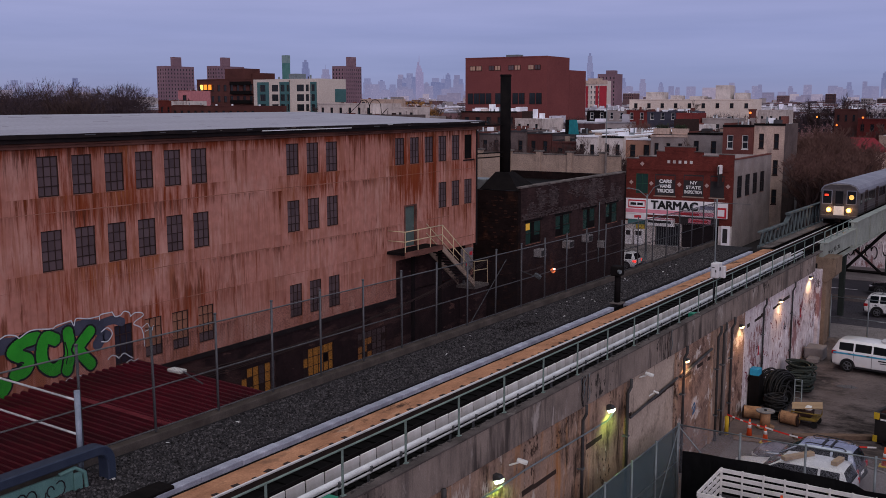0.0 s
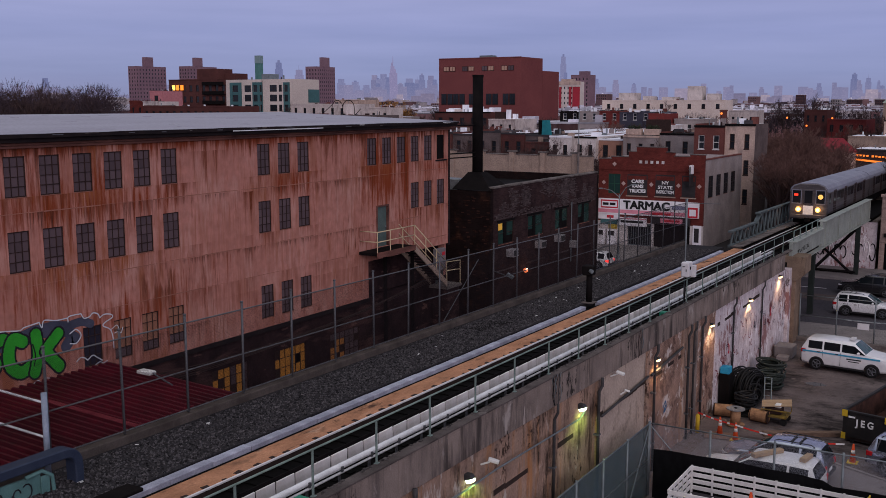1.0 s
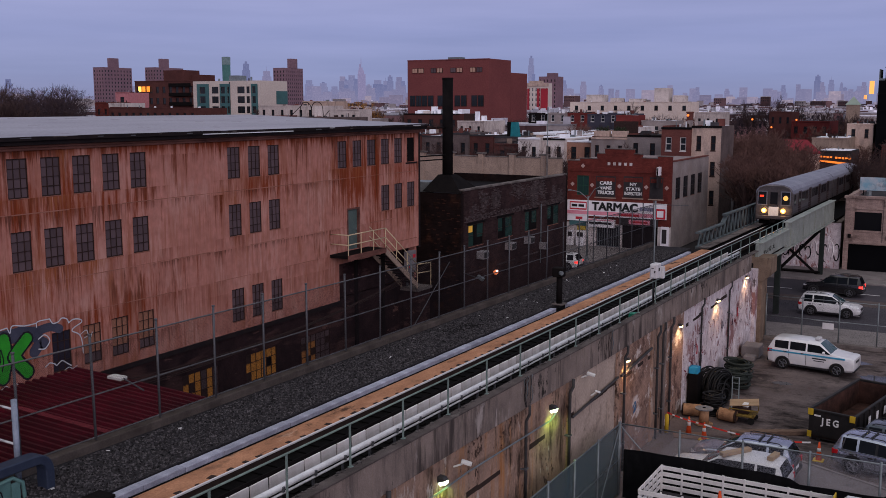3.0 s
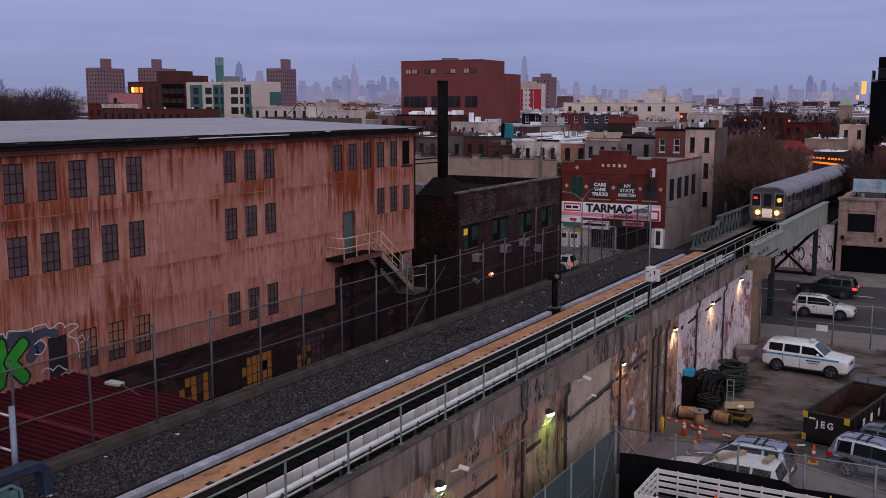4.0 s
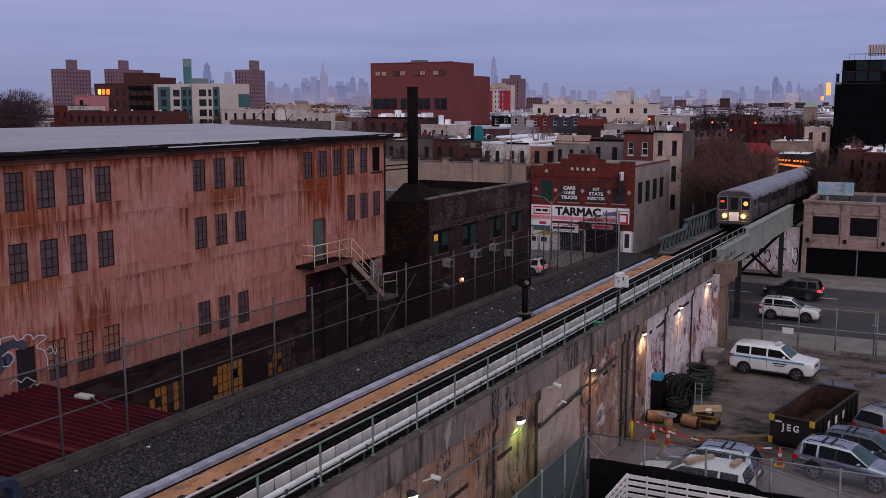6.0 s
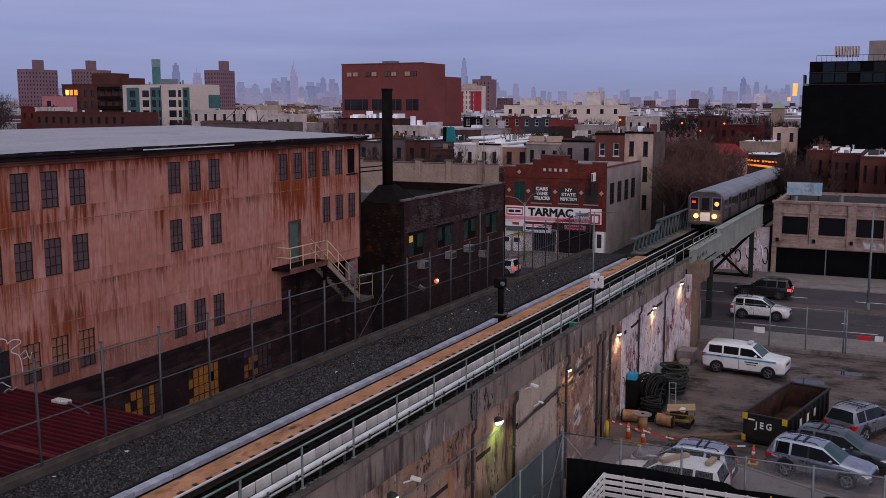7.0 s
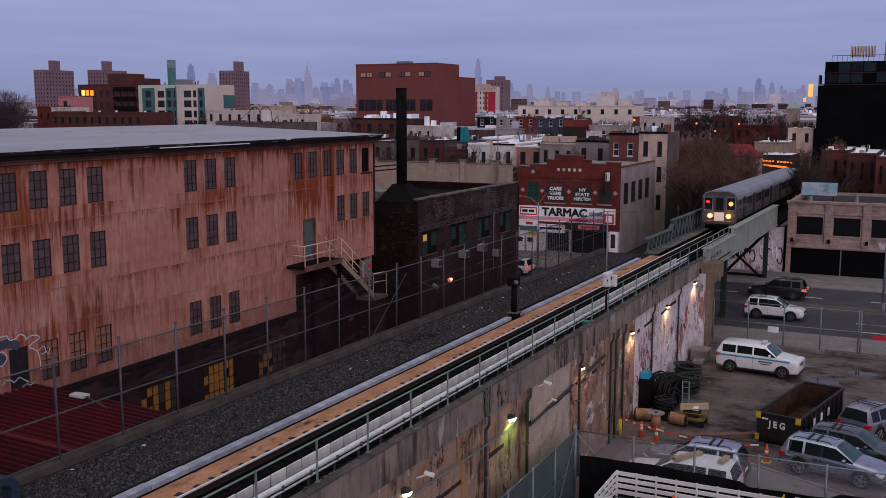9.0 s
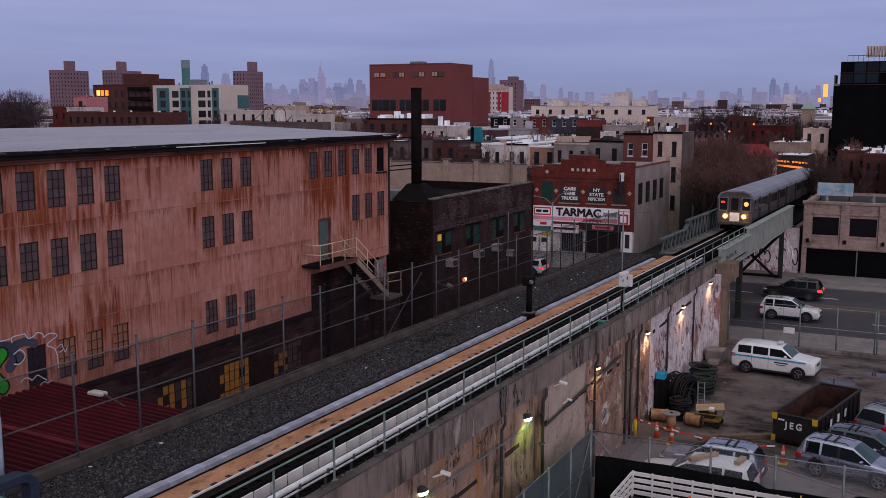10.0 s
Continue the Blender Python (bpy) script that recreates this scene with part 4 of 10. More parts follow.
for k in range(46):
    xs, ys, dl = FX - rft.uniform(0.2, 12.0), rft.uniform(2.5, 47), rft.uniform(0.15, 0.9)
    zs = 14.50 + 0.0365 * (FX + 0.45 - xs)
    part("felt_tear", Shape().prism([(xs, ys, zs - 0.004), (xs - 0.025, ys, zs - 0.003), (xs - 0.025, ys, zs + 0.008), (xs, ys, zs + 0.006)], (0, dl, 0)), ROOFSEAM, factory)
rf = random.Random(21)
for k in range(30):
    y_ = rf.uniform(6, 48)
    z_ = 14.39 + rf.uniform(0, 0.07)
    part("flashing_scrap", Shape().box(FX + 0.49, y_, z_, FX + 0.505, y_ + rf.uniform(0.1, 0.6), z_ + rf.uniform(0.02, 0.04)), rf.choice((FENCE, COPING, PIPE)), factory)
part("flashing_scrap", Shape().box(FX + 0.49, 30.5, 14.36, FX + 0.51, 36.5, 14.40), PIPE, factory, "pale bent strip of flashing")
part("eave_strip", Shape().box(FX + 0.1, 1.8, 14.13, FX + 0.2, 48.9, 14.19), EAVEPINK, factory)
corner = Shape().box(FX - 0.05, 48.70, 7.4, FX + 0.05, 48.82, 14.1)
part("corner_strip", corner, EAVE, factory)
SHEETLAP = surf("stained_sheet_lap", (0.20, 0.085, 0.06), (0.36, 0.165, 0.125), 1.5, 0.8, squash=(1, 0.5, 1))
for z in (11.85, 9.35, 8.0):
    y = 2.0
    while y < 48.4:
        e = min(y + 2.43, 48.7)
        if not (z == 9.35 or z == 8.0) or not (y < 42.6 and e > 41.4):
            part("sheet_lap", Shape().box(FX, y, z + random.uniform(-0.02, 0.02), FX + 0.006, e - 0.02, z + 0.022), SHEETLAP, factory)
        y += 2.45
frame_me = {}


def sash(h, owner, cols=3, rows=3, pane_mat=None, x=FX, lab=""):
    """A steel sash window with panes of its own in an opening of the x-facing wall."""
    w, hh = h[1] - h[0], h[3] - h[2]
    key = (round(w, 2), round(hh, 2), cols, rows)
    if key not in frame_me:
        s = holed(-0.095, -0.03, 0, w, 0, hh, [(w * i / cols + (0.035 if i == 0 else 0.009), w * (i + 1) / cols - (0.035 if i == cols - 1 else 0.009), hh * j / rows + (0.04 if j == 0 else 0.024 if rows == 4 and j == 1 else 0.010), hh * (j + 1) / rows - (0.04 if j == rows - 1 else 0.010))
                                               for i in range(cols) for j in range(rows)])
        p = Shape().box(-0.066, 0.004, 0.004, -0.060, w / cols - 0.004, hh / rows - 0.004)
        sill = Shape().box(-0.05, -0.01, -0.03, 0.012, w + 0.01, 0.0)
        frame_me[key] = (s.mesh("window_frame"), {}, p, sill.mesh("sill", 0.008))
    fm, pm, ps, sl = frame_me[key]
    mt = pane_mat or PANE
    if mt.name not in pm:
        pm[mt.name] = ps.mesh("pane")
    win = part("window", fm, SASH, owner, lab)
    win.matrix_basis = pose(x, h[0], h[2])
    for i in range(cols):
        for j in range(rows):
            ob = new("pane", pm[mt.name])
            if not pm[mt.name].materials:
                pm[mt.name].materials.append(mt)
            ob.parent = win
            ob.matrix_basis = pose(0, w * i / cols, hh * j / rows, random.uniform(-0.5, 0.5), 0, random.uniform(-1.2, 1.2))
    if not sl.materials:
        sl.materials.append(SHEETLAP)
    ob = new("sill", sl)
    ob.parent = win
    return win


PAINTED = surf("overpainted_blue_black_pane", (0.022, 0.021, 0.035), (0.035, 0.030, 0.042), 2.0, 0.7)
BOARDED = surf("rusty_boarded_pane", (0.36, 0.17, 0.11), (0.17, 0.085, 0.062), 2.5, 0.85)
for h in spec:
    if h[2] > 12 and h[0] > 47.3:
        continue
    w = sash(h, factory, 3, 4)
    if h[2] < 7 and h[0] < 23.5:
        for p_ in [c for c in w.children if c.name.startswith("pane")]:
            p_.material_slots[0].link = "OBJECT"
            p_.material_slots[0].material = PAINTED
    elif h[2] < 7 and h[0] < 28:
        for i, p_ in enumerate([c for c in w.children if c.name.startswith("pane")]):
            if i % 4 >= 1 or i % 5 == 1:
                p_.material_slots[0].link = "OBJECT"
                p_.material_slots[0].material = BOARDED
YELLOW_DIM = glow("dim_amber_glass", (0.28, 0.11, 0.03), 0.12)
rp = random.Random(4)
for n_, h in enumerate(lit):
    w = sash(h, factory, 6, 4, YELLOW_LIT, FX - 0.06, "warm lit multi-pane window")
    for k in range(4):
        ci, cj = rp.randint(0, 5), rp.randint(0, 3)
        pw, ph = (h[1] - h[0]) / 6, (h[3] - h[2]) / 4
        part("dirty_pane", Shape().box(FX - 0.112, h[0] + ci * pw + 0.02, h[2] + cj * ph + 0.02, FX - 0.106, h[0] + (ci + 1) * pw - 0.02, h[2] + (cj + 1) * ph - 0.02), SASH, w)
    for i, p_ in enumerate([c for c in w.children if c.name.startswith("pane")]):
        off = (i // 4 in (3, 5) or (i % 4 == 0 and i > 10)) if n_ == 0 else (i // 4 > 2 or i % 4 == 3) if n_ == 2 else False
        if off or n_ == 2:
            p_.material_slots[0].link = "OBJECT"
            p_.material_slots[0].material = PANE if off else YELLOW_DIM
dr = part("door", Shape().box(FX - 0.14, 41.55, 8.12, FX - 0.09, 42.5, 10.2), surf("dull_green_door", (0.10, 0.14, 0.13), (0.07, 0.10, 0.095), 2, 0.6), factory, "dull green steel door", bevel=0.01)
part("door_handle", Shape().box(FX - 0.09, 42.35, 9.1, FX - 0.04, 42.42, 9.2), GALV, dr)
part("door_frame", Shape().box(FX - 0.1, 41.45, 8.12, FX + 0.03, 41.54, 10.3).box(FX - 0.1, 42.51, 8.12, FX + 0.03, 42.6, 10.3).box(FX - 0.1, 41.54, 10.22, FX + 0.03, 42.51, 10.3), EAVEPINK, factory)

# red corrugated lean-to roof
shed = thing("corrugated_shed", (-12, 18, 0), "low shed with red corrugated metal roof beside the factory", "shed")
rib = Shape()
pts = []
n = 0
y = 4.0
while y < 23.85:
    for dy, dz in ((0, 0), (0.05, 0.13), (0.14, 0.13), (0.19, 0.0)):
        pts.append((y + dy, dz))
    y += 0.30
f_ = []
v_ = []
for i, (py, pz) in enumerate(pts):
    for x, z in ((FX, 5.92), (-8.3, 5.66)):
        v_.append((x, py, z + pz))
        v_.append((x, py, z + pz - 0.02))
for i in range(len(pts) - 1):
    a, b = i * 4, i * 4 + 4
    f_ += [(a, b, b + 2, a + 2), (a + 1, a + 3, b + 3, b + 1), (a, a + 1, b + 1, b), (a + 2, b + 2, b + 3, a + 3)]
rib.add(v_, f_)
part("roof", rib, REDROOF, shed)
FLASHRED = surf("scuffed_pink_flashing", (0.22, 0.045, 0.055), (0.12, 0.014, 0.024), 1.2, 0.7, squash=(1, 0.4, 1))
part("flashing", Shape().prism([(-13.8, 19.62, 5.985), (-13.8, 19.86, 5.985), (-13.8, 19.86, 6.0), (-13.8, 19.62, 6.0)], (5.3, 0, -0.185)), FLASHRED, shed)
part("wall", Shape().box(FX + 0.1, 23.6, 0, -8.35, 23.8, 5.6), BASEBRICK, shed)
part("wall", Shape().box(FX + 0.1, 4.0, 0, -8.35, 4.2, 5.6), BASEBRICK, shed)


# ---- sooty brick boiler house with chimney ----
BX = -14.5
boiler = thing("brick_boiler_house", (-18, 60, 0), "sooty brick building with peeling paint and window air conditioners", "building")
bw = [(52.65, 54.7, 6.95, 8.33), (56.75, 59.0, 6.98, 8.35), (60.95, 63.0, 7.0, 8.38), (64.8, 66.9, 7.0, 8.42)]
part("side_wall", holed(BX - 0.35, BX, 52.0, 68.2, 0, 10.45, bw), DARKBRICK, boiler, "dark brick wall with patches of bare mortar")
DARKERBRICK = surf("soot_blackened_brick", (0.020, 0.0125, 0.012), (0.009, 0.0065, 0.0065), 0.8, 0.9, grain=14, c3=(0.055, 0.024, 0.015), c3_at=0.66, c3_scale=0.9)
courses(DARKERBRICK, (1.0, 1.0, 1.0), 0.3, 0.11, strength=0.9)
part("front_wall", Shape().box(-24, 51.65, 0, BX, 52.0, 10.3), DARKERBRICK, boiler)
part("end_wall", Shape().box(-24, 68.2, 0, BX, 68.5, 10.3), DARKERBRICK, boiler)
part("roof", Shape().box(-24, 52.0, 9.6, BX - 0.35, 68.2, 9.75), NEARBLACK, boiler)
part("parapet_cap", Shape().box(BX - 0.45, 51.9, 10.45, BX + 0.06, 68.3, 10.56), COPING, boiler, "pale parapet cap", bevel=0.02)
part("inner_wall", Shape().box(BX - 1.6, 52.2, 0, BX - 1.5, 68.0, 9.5), NEARBLACK, boiler)
# courses of bricks standing proud of the wall, and pale mortar scars
brick = Shape().box(0, 0, 0, 0.02, 0.20, 0.06).mesh("brick")
MORTAR = surf("bare_mortar", (0.105, 0.08, 0.08), (0.045, 0.035, 0.036), 3, 0.9, grain=20, per_piece=0.3)
scars = Shape()
for k in range(30):
    cy, cz, n = random.uniform(53.0, 67.6), random.uniform(8.9, 10.15), random.randint(20, 60)
    for i in range(n):
        y, z = cy + random.gauss(0, 0.26), min(10.36, cz + 0.075 * round(random.gauss(0, 3.0)))
        scars.box(BX, y, z, BX + random.uniform(0.006, 0.03), y + random.uniform(0.12, 0.4), z + 0.045)
for z in [8.52 + 0.075 * k for k in range(5)]:
    y = 52.1
    while y < 67.9:
        if random.random() < 0.72:
            scars.box(BX, y, z, BX + random.uniform(0.031, 0.045), y + 0.21, z + 0.05)
        y += 0.23
part("mortar_scar", scars, MORTAR, boiler)["kind"] = "stuff"
k = 0
BRICKM = surf("exposed_red_brick", (0.048, 0.021, 0.016), (0.024, 0.013, 0.011), 3, 0.9, grain=20, per_piece=0.5)
while k < 240:
    y, z = 52.02, 4.0
    ob = part("brick", brick, BRICKM, boiler)
    z = 4.2 + 0.075 * random.randint(0, 76)
    if random.random() < 0.5:
        ob.matrix_basis = pose(BX - random.uniform(0.25, 2.6), 51.66, z, 0, 0, -90)
    else:
        ob.matrix_basis = pose(BX, 52.05 + 0.23 * random.randint(0, 66), 4.6 + 0.075 * random.randint(0, 14))
    k += 1
for i, h in enumerate(bw):
    w = sash(h, boiler, 2, 2, PANE_TEAL, BX, "black sash window with teal glass")
    part("lintel", Shape().box(BX - 0.3, h[0] - 0.15, h[3], BX + 0.03, h[1] + 0.15, h[3] + 0.14), NEARBLACK, boiler)
    pn = (h[0] + h[1]) / 2
    part("pier_panel", Shape().box(BX - 0.055, h[0] + 0.75, h[2] + 0.05, BX - 0.025, h[0] + 1.15, h[3] - 0.05), NEARBLACK, boiler)
    part("pier_panel", Shape().box(BX - 0.055, h[0] + (1.16 if i % 2 == 0 else 0.05), h[2] + 0.05, BX - 0.03, h[0] + (1.95 if i % 2 == 0 else 0.74), h[2] + 0.5), NEARBLACK, boiler)
    part("sill_course", Shape().box(BX, h[0] - 0.2, 5.3, BX + 0.05, h[1] + 0.3, 5.38), MORTAR, boiler)
part("lit_pane", Shape().box(BX - 0.05, 52.68, 7.85, BX - 0.04, 53.25, 8.25), glow("yellow_shade", (0.75, 0.42, 0.05), 0.2), boiler)
part("wall_pipe", Shape().pipe([(BX + 0.08, 63.5, 4.5), (BX + 0.08, 63.5, 8.7)], 0.04), GALV, boiler)
stack = thing("chimney_stack", (-16.15, 53, 10), "tall black steel smokestack on a flared hood", "chimney")
part("flue", Shape().tube((-16.15, 53, 11.1), (-16.15, 53, 17.2), 0.325, 16), NEARBLACK, stack, smooth=True)
part("rim", Shape().tube((-16.15, 53, 17.1), (-16.15, 53, 17.22), 0.345, 16), NEARBLACK, stack)
hood = Shape()
hood.add([(-17.2, 51.7, 10.35), (-14.55, 51.7, 10.35), (-14.55, 54.3, 10.35), (-17.2, 54.3, 10.35), (-16.6, 52.6, 11.35), (-15.7, 52.6, 11.35), (-15.7, 53.4, 11.35), (-16.6, 53.4, 11.35)],
         [(0, 1, 5, 4), (1, 2, 6, 5), (2, 3, 7, 6), (3, 0, 4, 7), (4, 5, 6, 7), (3, 2, 1, 0)])
part("hood", hood, NEARBLACK, stack)
for z in (12.3, 12.55, 14.2):
    part("stay", Shape().tube((-16.15, 53, z), (FX - 0.4, 48.8, z + 0.05), 0.04, 6), NEARBLACK, stack)
part("duct", Shape().box(-19.5, 52.3, 10.2, -17.1, 53.6, 10.9), GALV, stack, bevel=0.03)

# tan wall with piers beyond the boiler house
twall = thing("parapet_wall", (-37, 101, 0), "long tan brick wall with stepped piers", "wall", kind="structure")
part("wall_body", Shape().box(-60, 101, 0, -28.42, 101.5, 9.75), TANBRICK, twall)
part("wall_cap", Shape().box(-29.9, 100.92, 9.75, -28.42, 101.58, 9.86), COPING, twall, bevel=0.02)
for i in range(8):
    x = -30.5 - i * 3.9
    part("pier", Shape().box(x - 0.3, 100.9, 5, x + 0.3, 101.6, 10.05), TANBRICK, twall, bevel=0.02)
    part("pier_cap", Shape().box(x - 0.48, 100.85, 10.05, x + 0.48, 101.65, 10.22), COPING, twall, bevel=0.02)
    part("wall_cap", Shape().box(x - 3.3, 100.92, 9.75, x - 0.6, 101.58, 9.86), COPING, twall, bevel=0.02)

# ---- red corner repair shop ----
shop = thing("repair_shop", (-22.5, 110, 0), "red painted brick garage with stepped parapet and white shop sign", "building")
sx0, sx1, sy = -28.4, -16.63, 103.0
holes = [(-27.26, -25.88, 5.72, 7.88), (-25.07, -22.79, 5.6, 7.9), (-21.89, -19.73, 5.65, 7.95), (-18.98, -17.5, 5.64, 7.95), (-24.9, -22.2, 0.1, 2.55), (-21.95, -17.95, 0.1, 2.6)]
part("front_wall", holed(sy, sy + 0.4, sx0, sx1, 2.65, 9.2, holes, "y"), REDBRICK, shop)
part("ground_wall", holed(sy, sy + 0.4, sx0, sx1, 0, 2.65, holes, "y"), WHITEWALL, shop, "white painted ground-floor wall")
for a, b, z in ((-28.4, -27.0, 9.5), (-27.0, -25.0, 9.75), (-25.0, -24.1, 10.35), (-24.1, -20.8, 10.85), (-20.8, -19.9, 10.35), (-19.9, -18.2, 9.95), (-18.2, -16.63, 10.15)):
    pstep = part("parapet_step", Shape().box(a, sy, 9.2, b, sy + 0.4, z), REDBRICK, shop)
    part("step_cap", Shape().box(a - 0.05, sy - 0.05, z, b + 0.05, sy + 0.45, z + 0.08), COPING, pstep)
part("cornice", Shape().box(sx0, sy - 0.08, 8.35, sx1, sy, 8.55).box(sx0, sy - 0.06, 5.15, sx1, sy, 5.4), REDBRICK, shop)
swh = [(104.7 + k * 3.0, 106.5 + k * 3.0, 5.5, 7.85) for k in range(4)]
part("side_wall", holed(sx1 - 0.35, sx1, sy + 0.4, 118.0, 0, 9.6, swh), GREYSTUCCO, shop, "grey stucco side wall")
part("side_cap", Shape().box(sx1 - 0.4, sy + 0.4, 9.6, sx1 + 0.06, 118.0, 9.72), BROWNSTONE, shop)
part("back_wall", Shape().box(sx0, 118.0, 0, sx1, 118.3, 9.5), GREYSTUCCO, shop)
part("left_wall", Shape().box(sx0, sy + 0.4, 0, sx0 + 0.3, 118.0, 9.5), GREYSTUCCO, shop)
part("roof", Shape().box(sx0, sy + 0.4, 8.8, sx1 - 0.35, 118.0, 8.95), SNOW, shop)
# Solid black block in place of the unlit shop interior.
part("core", Shape().box(sx0 + 2, sy + 1.4, 0, sx1 - 1.4, 117, 8.7), NEARBLACK, shop)
for h in swh:
    sash(h, shop, 2, 2, PANE_CLEAR, sx1)
for k in range(5):
    c = -23.4 + k * 0.46 * 2 / 1.0
    part("tile", Shape().box(-23.75 + k * 0.62, sy - 0.02, 9.1, -23.45 + k * 0.62, sy, 9.42), WHITEWALL, shop)
diamond = Shape().prism([(0, 0, -0.25), (0.25, 0, 0), (0, 0, 0.25), (-0.25, 0, 0)], (0, -0.03, 0)).mesh("diamond_tile")
for x, z in ((-26.6, 8.95), (-17.95, 8.9), (-27.8, 6.9), (-25.5, 6.85), (-22.35, 6.85), (-19.35, 6.85), (-17.1, 6.85)):
    ob = part("diamond_tile", diamond, surf("pinkish_tile", (0.5, 0.36, 0.33)) if "pinkish_tile" not in bpy.data.materials else bpy.data.materials["pinkish_tile"], shop)
    ob.matrix_basis = pose(x, sy, z)


def front_window(h, owner, y, mt, cols=2, rows=2, frame_mat=None, name="window", lab=""):
    """A framed window in a wall that faces along -y; h: x0, x1, z0, z1."""
    w, hh = h[1] - h[0], h[3] - h[2]
    f = 0.06
    s = holed(y + 0.04, y + 0.14, h[0], h[1], h[2], h[3], [(h[0] + max(f, w * i / cols + 0.025) if i else h[0] + f, h[0] + w * (i + 1) / cols - (0.025 if i < cols - 1 else f), h[2] + (hh * j / rows + 0.025 if j else f), h[2] + hh * (j + 1) / rows - (0.025 if j < rows - 1 else f)) for i in range(cols) for j in range(rows)], "y")
    win = part(name, s, frame_mat or SASH, owner, lab)
    part("pane", Shape().box(h[0] + 0.01, y + 0.08, h[2] + 0.01, h[1] - 0.01, y + 0.09, h[3] - 0.01), mt, win)
    return win


front_window(holes[0], shop, sy, PANE_TEAL, 2, 2, surf("dark_green_frame", (0.03, 0.09, 0.06)))
SIGNBLACK = surf("black_sign_board", (0.025, 0.022, 0.024), (0.04, 0.035, 0.036), 1.5, 0.6)
for h in holes[1:4]:
    part("sign_panel", Shape().box(h[0], sy - 0.004, h[2], h[1], sy + 0.15, h[3]), SIGNBLACK, shop, "black painted window board")
    part("sign_sill", Shape().box(h[0] - 0.1, sy - 0.1, h[2] - 0.14, h[1] + 0.1, sy + 0.02, h[2] - 0.02), TANBRICK, shop)
    part("sign_head", Shape().box(h[0] + 0.1, sy - 0.02, h[3] - 0.6, h[1] - 0.1, sy - 0.004, h[3] - 0.15), REDBRICK, shop)


def words(text, size, at, material, owner, rx=90, rz=0, width=None, lab="", bold=0.0):
    """Raised letters with the built-in font, turned into one mesh."""
    cu = bpy.data.curves.new("lettering", "FONT")
    cu.body, cu.size, cu.extrude, cu.align_x, cu.align_y, cu.bevel_depth = text, size, 0.012, "CENTER", "CENTER", bold
    tmp = bpy.data.objects.new("lettering_source", cu)
    me = bpy.data.meshes.new_from_object(tmp)
    bpy.data.objects.remove(tmp)
    xs = [v.co.x for v in me.vertices]
    if width and xs:
        k = width / (max(xs) - min(xs))
        for v in me.vertices:
            v.co.x *= k
    me.materials.clear()
    me.materials.append(material)
    ob = new("lettering", me)
    ob.parent = owner
    ob.matrix_parent_inverse = inv_of(owner)
    ob.matrix_basis = pose(*at, rx, 0, rz)
    if lab:
        ob["label"] = lab
    return ob


LETTER_W = surf("white_lettering", (0.78, 0.78, 0.78), (0.66, 0.66, 0.66), 3, 0.6, bump=0)
LETTER_K = surf("black_lettering", (0.012, 0.012, 0.014), (0.02, 0.02, 0.02), 3, 0.6, bump=0)
for i, (t_, w_) in enumerate((("CARS", 1.5), ("VANS", 1.45), ("TRUCKS", 2.0))):
    words(t_, 0.50, (-23.9, sy - 0.02, 7.12 - i * 0.52), LETTER_W, shop, width=w_ * 0.94, bold=0.024)
for i, (t_, w_) in enumerate((("NY", 0.8), ("STATE", 1.6), ("INSPECTION", 1.9))):
    words(t_, 0.48, (-20.8, sy - 0.02, 7.08 - i * 0.5), LETTER_W, shop, width=w_, bold=0.012)
SIGNWHITE = surf("white_sign_board", (0.88, 0.86, 0.88), (0.76, 0.73, 0.76), 0.8, 0.5, bump=0.02)
SIGNPINK = surf("pink_sign_band", (0.76, 0.30, 0.37), (0.64, 0.24, 0.30), 0.8, 0.5, bump=0.02)
YELSIGN = surf("yellow_poster", (0.55, 0.40, 0.06), (0.42, 0.3, 0.05), 1.5, 0.6)
SIGNRED = surf("red_sign_block", (0.55, 0.03, 0.05), (0.45, 0.025, 0.04), 1, 0.5, bump=0.02)
sign = part("shop_sign", Shape().box(-28.3, sy - 0.22, 3.45, -17.0, sy, 5.15), SIGNWHITE, shop, "long white shop sign with pink band", bevel=0.02)
part("sign_band", Shape().box(-28.28, sy - 0.24, 3.6, -18.3, sy - 0.22, 4.0), SIGNPINK, sign)
part("sign_block", Shape().box(-28.0, sy - 0.235, 4.1, -26.0, sy - 0.22, 5.0), SIGNRED, sign, "small sign with red border")
part("sign_block", Shape().box(-27.9, sy - 0.24, 4.25, -26.1, sy - 0.235, 4.85), SIGNWHITE, sign)
part("sign_bar", Shape().box(-27.75, sy - 0.25, 4.42, -27.1, sy - 0.24, 4.7), LETTER_K, sign)
part("sign_bar", Shape().box(-26.95, sy - 0.25, 4.42, -26.3, sy - 0.24, 4.7), LETTER_K, sign)
words("TARMAC", 1.2, (-22.75, sy - 0.235, 4.52), LETTER_K, sign, width=5.25, bold=0.05, lab="large black capital lettering")
part("sign_bar", Shape().box(-19.9, sy - 0.24, 4.3, -18.4, sy - 0.22, 4.7), surf("faded_blue_lettering", (0.30, 0.30, 0.42)), sign)
part("sign_block", Shape().box(-18.2, sy - 0.24, 3.5, -17.1, sy - 0.22, 4.6), SIGNRED, sign)
part("sign_block", Shape().box(-18.0, sy - 0.25, 3.7, -17.3, sy - 0.24, 4.4), SIGNWHITE, sign)
part("sign_bar", Shape().box(-22.2, sy - 0.25, 3.62, -20.0, sy - 0.24, 3.85), SIGNRED, sign)
low_sign = part("lower_sign", Shape().box(-28.3, sy - 0.16, 2.85, -25.95, sy, 3.45), SIGNWHITE, shop, "white lower sign with red mark")
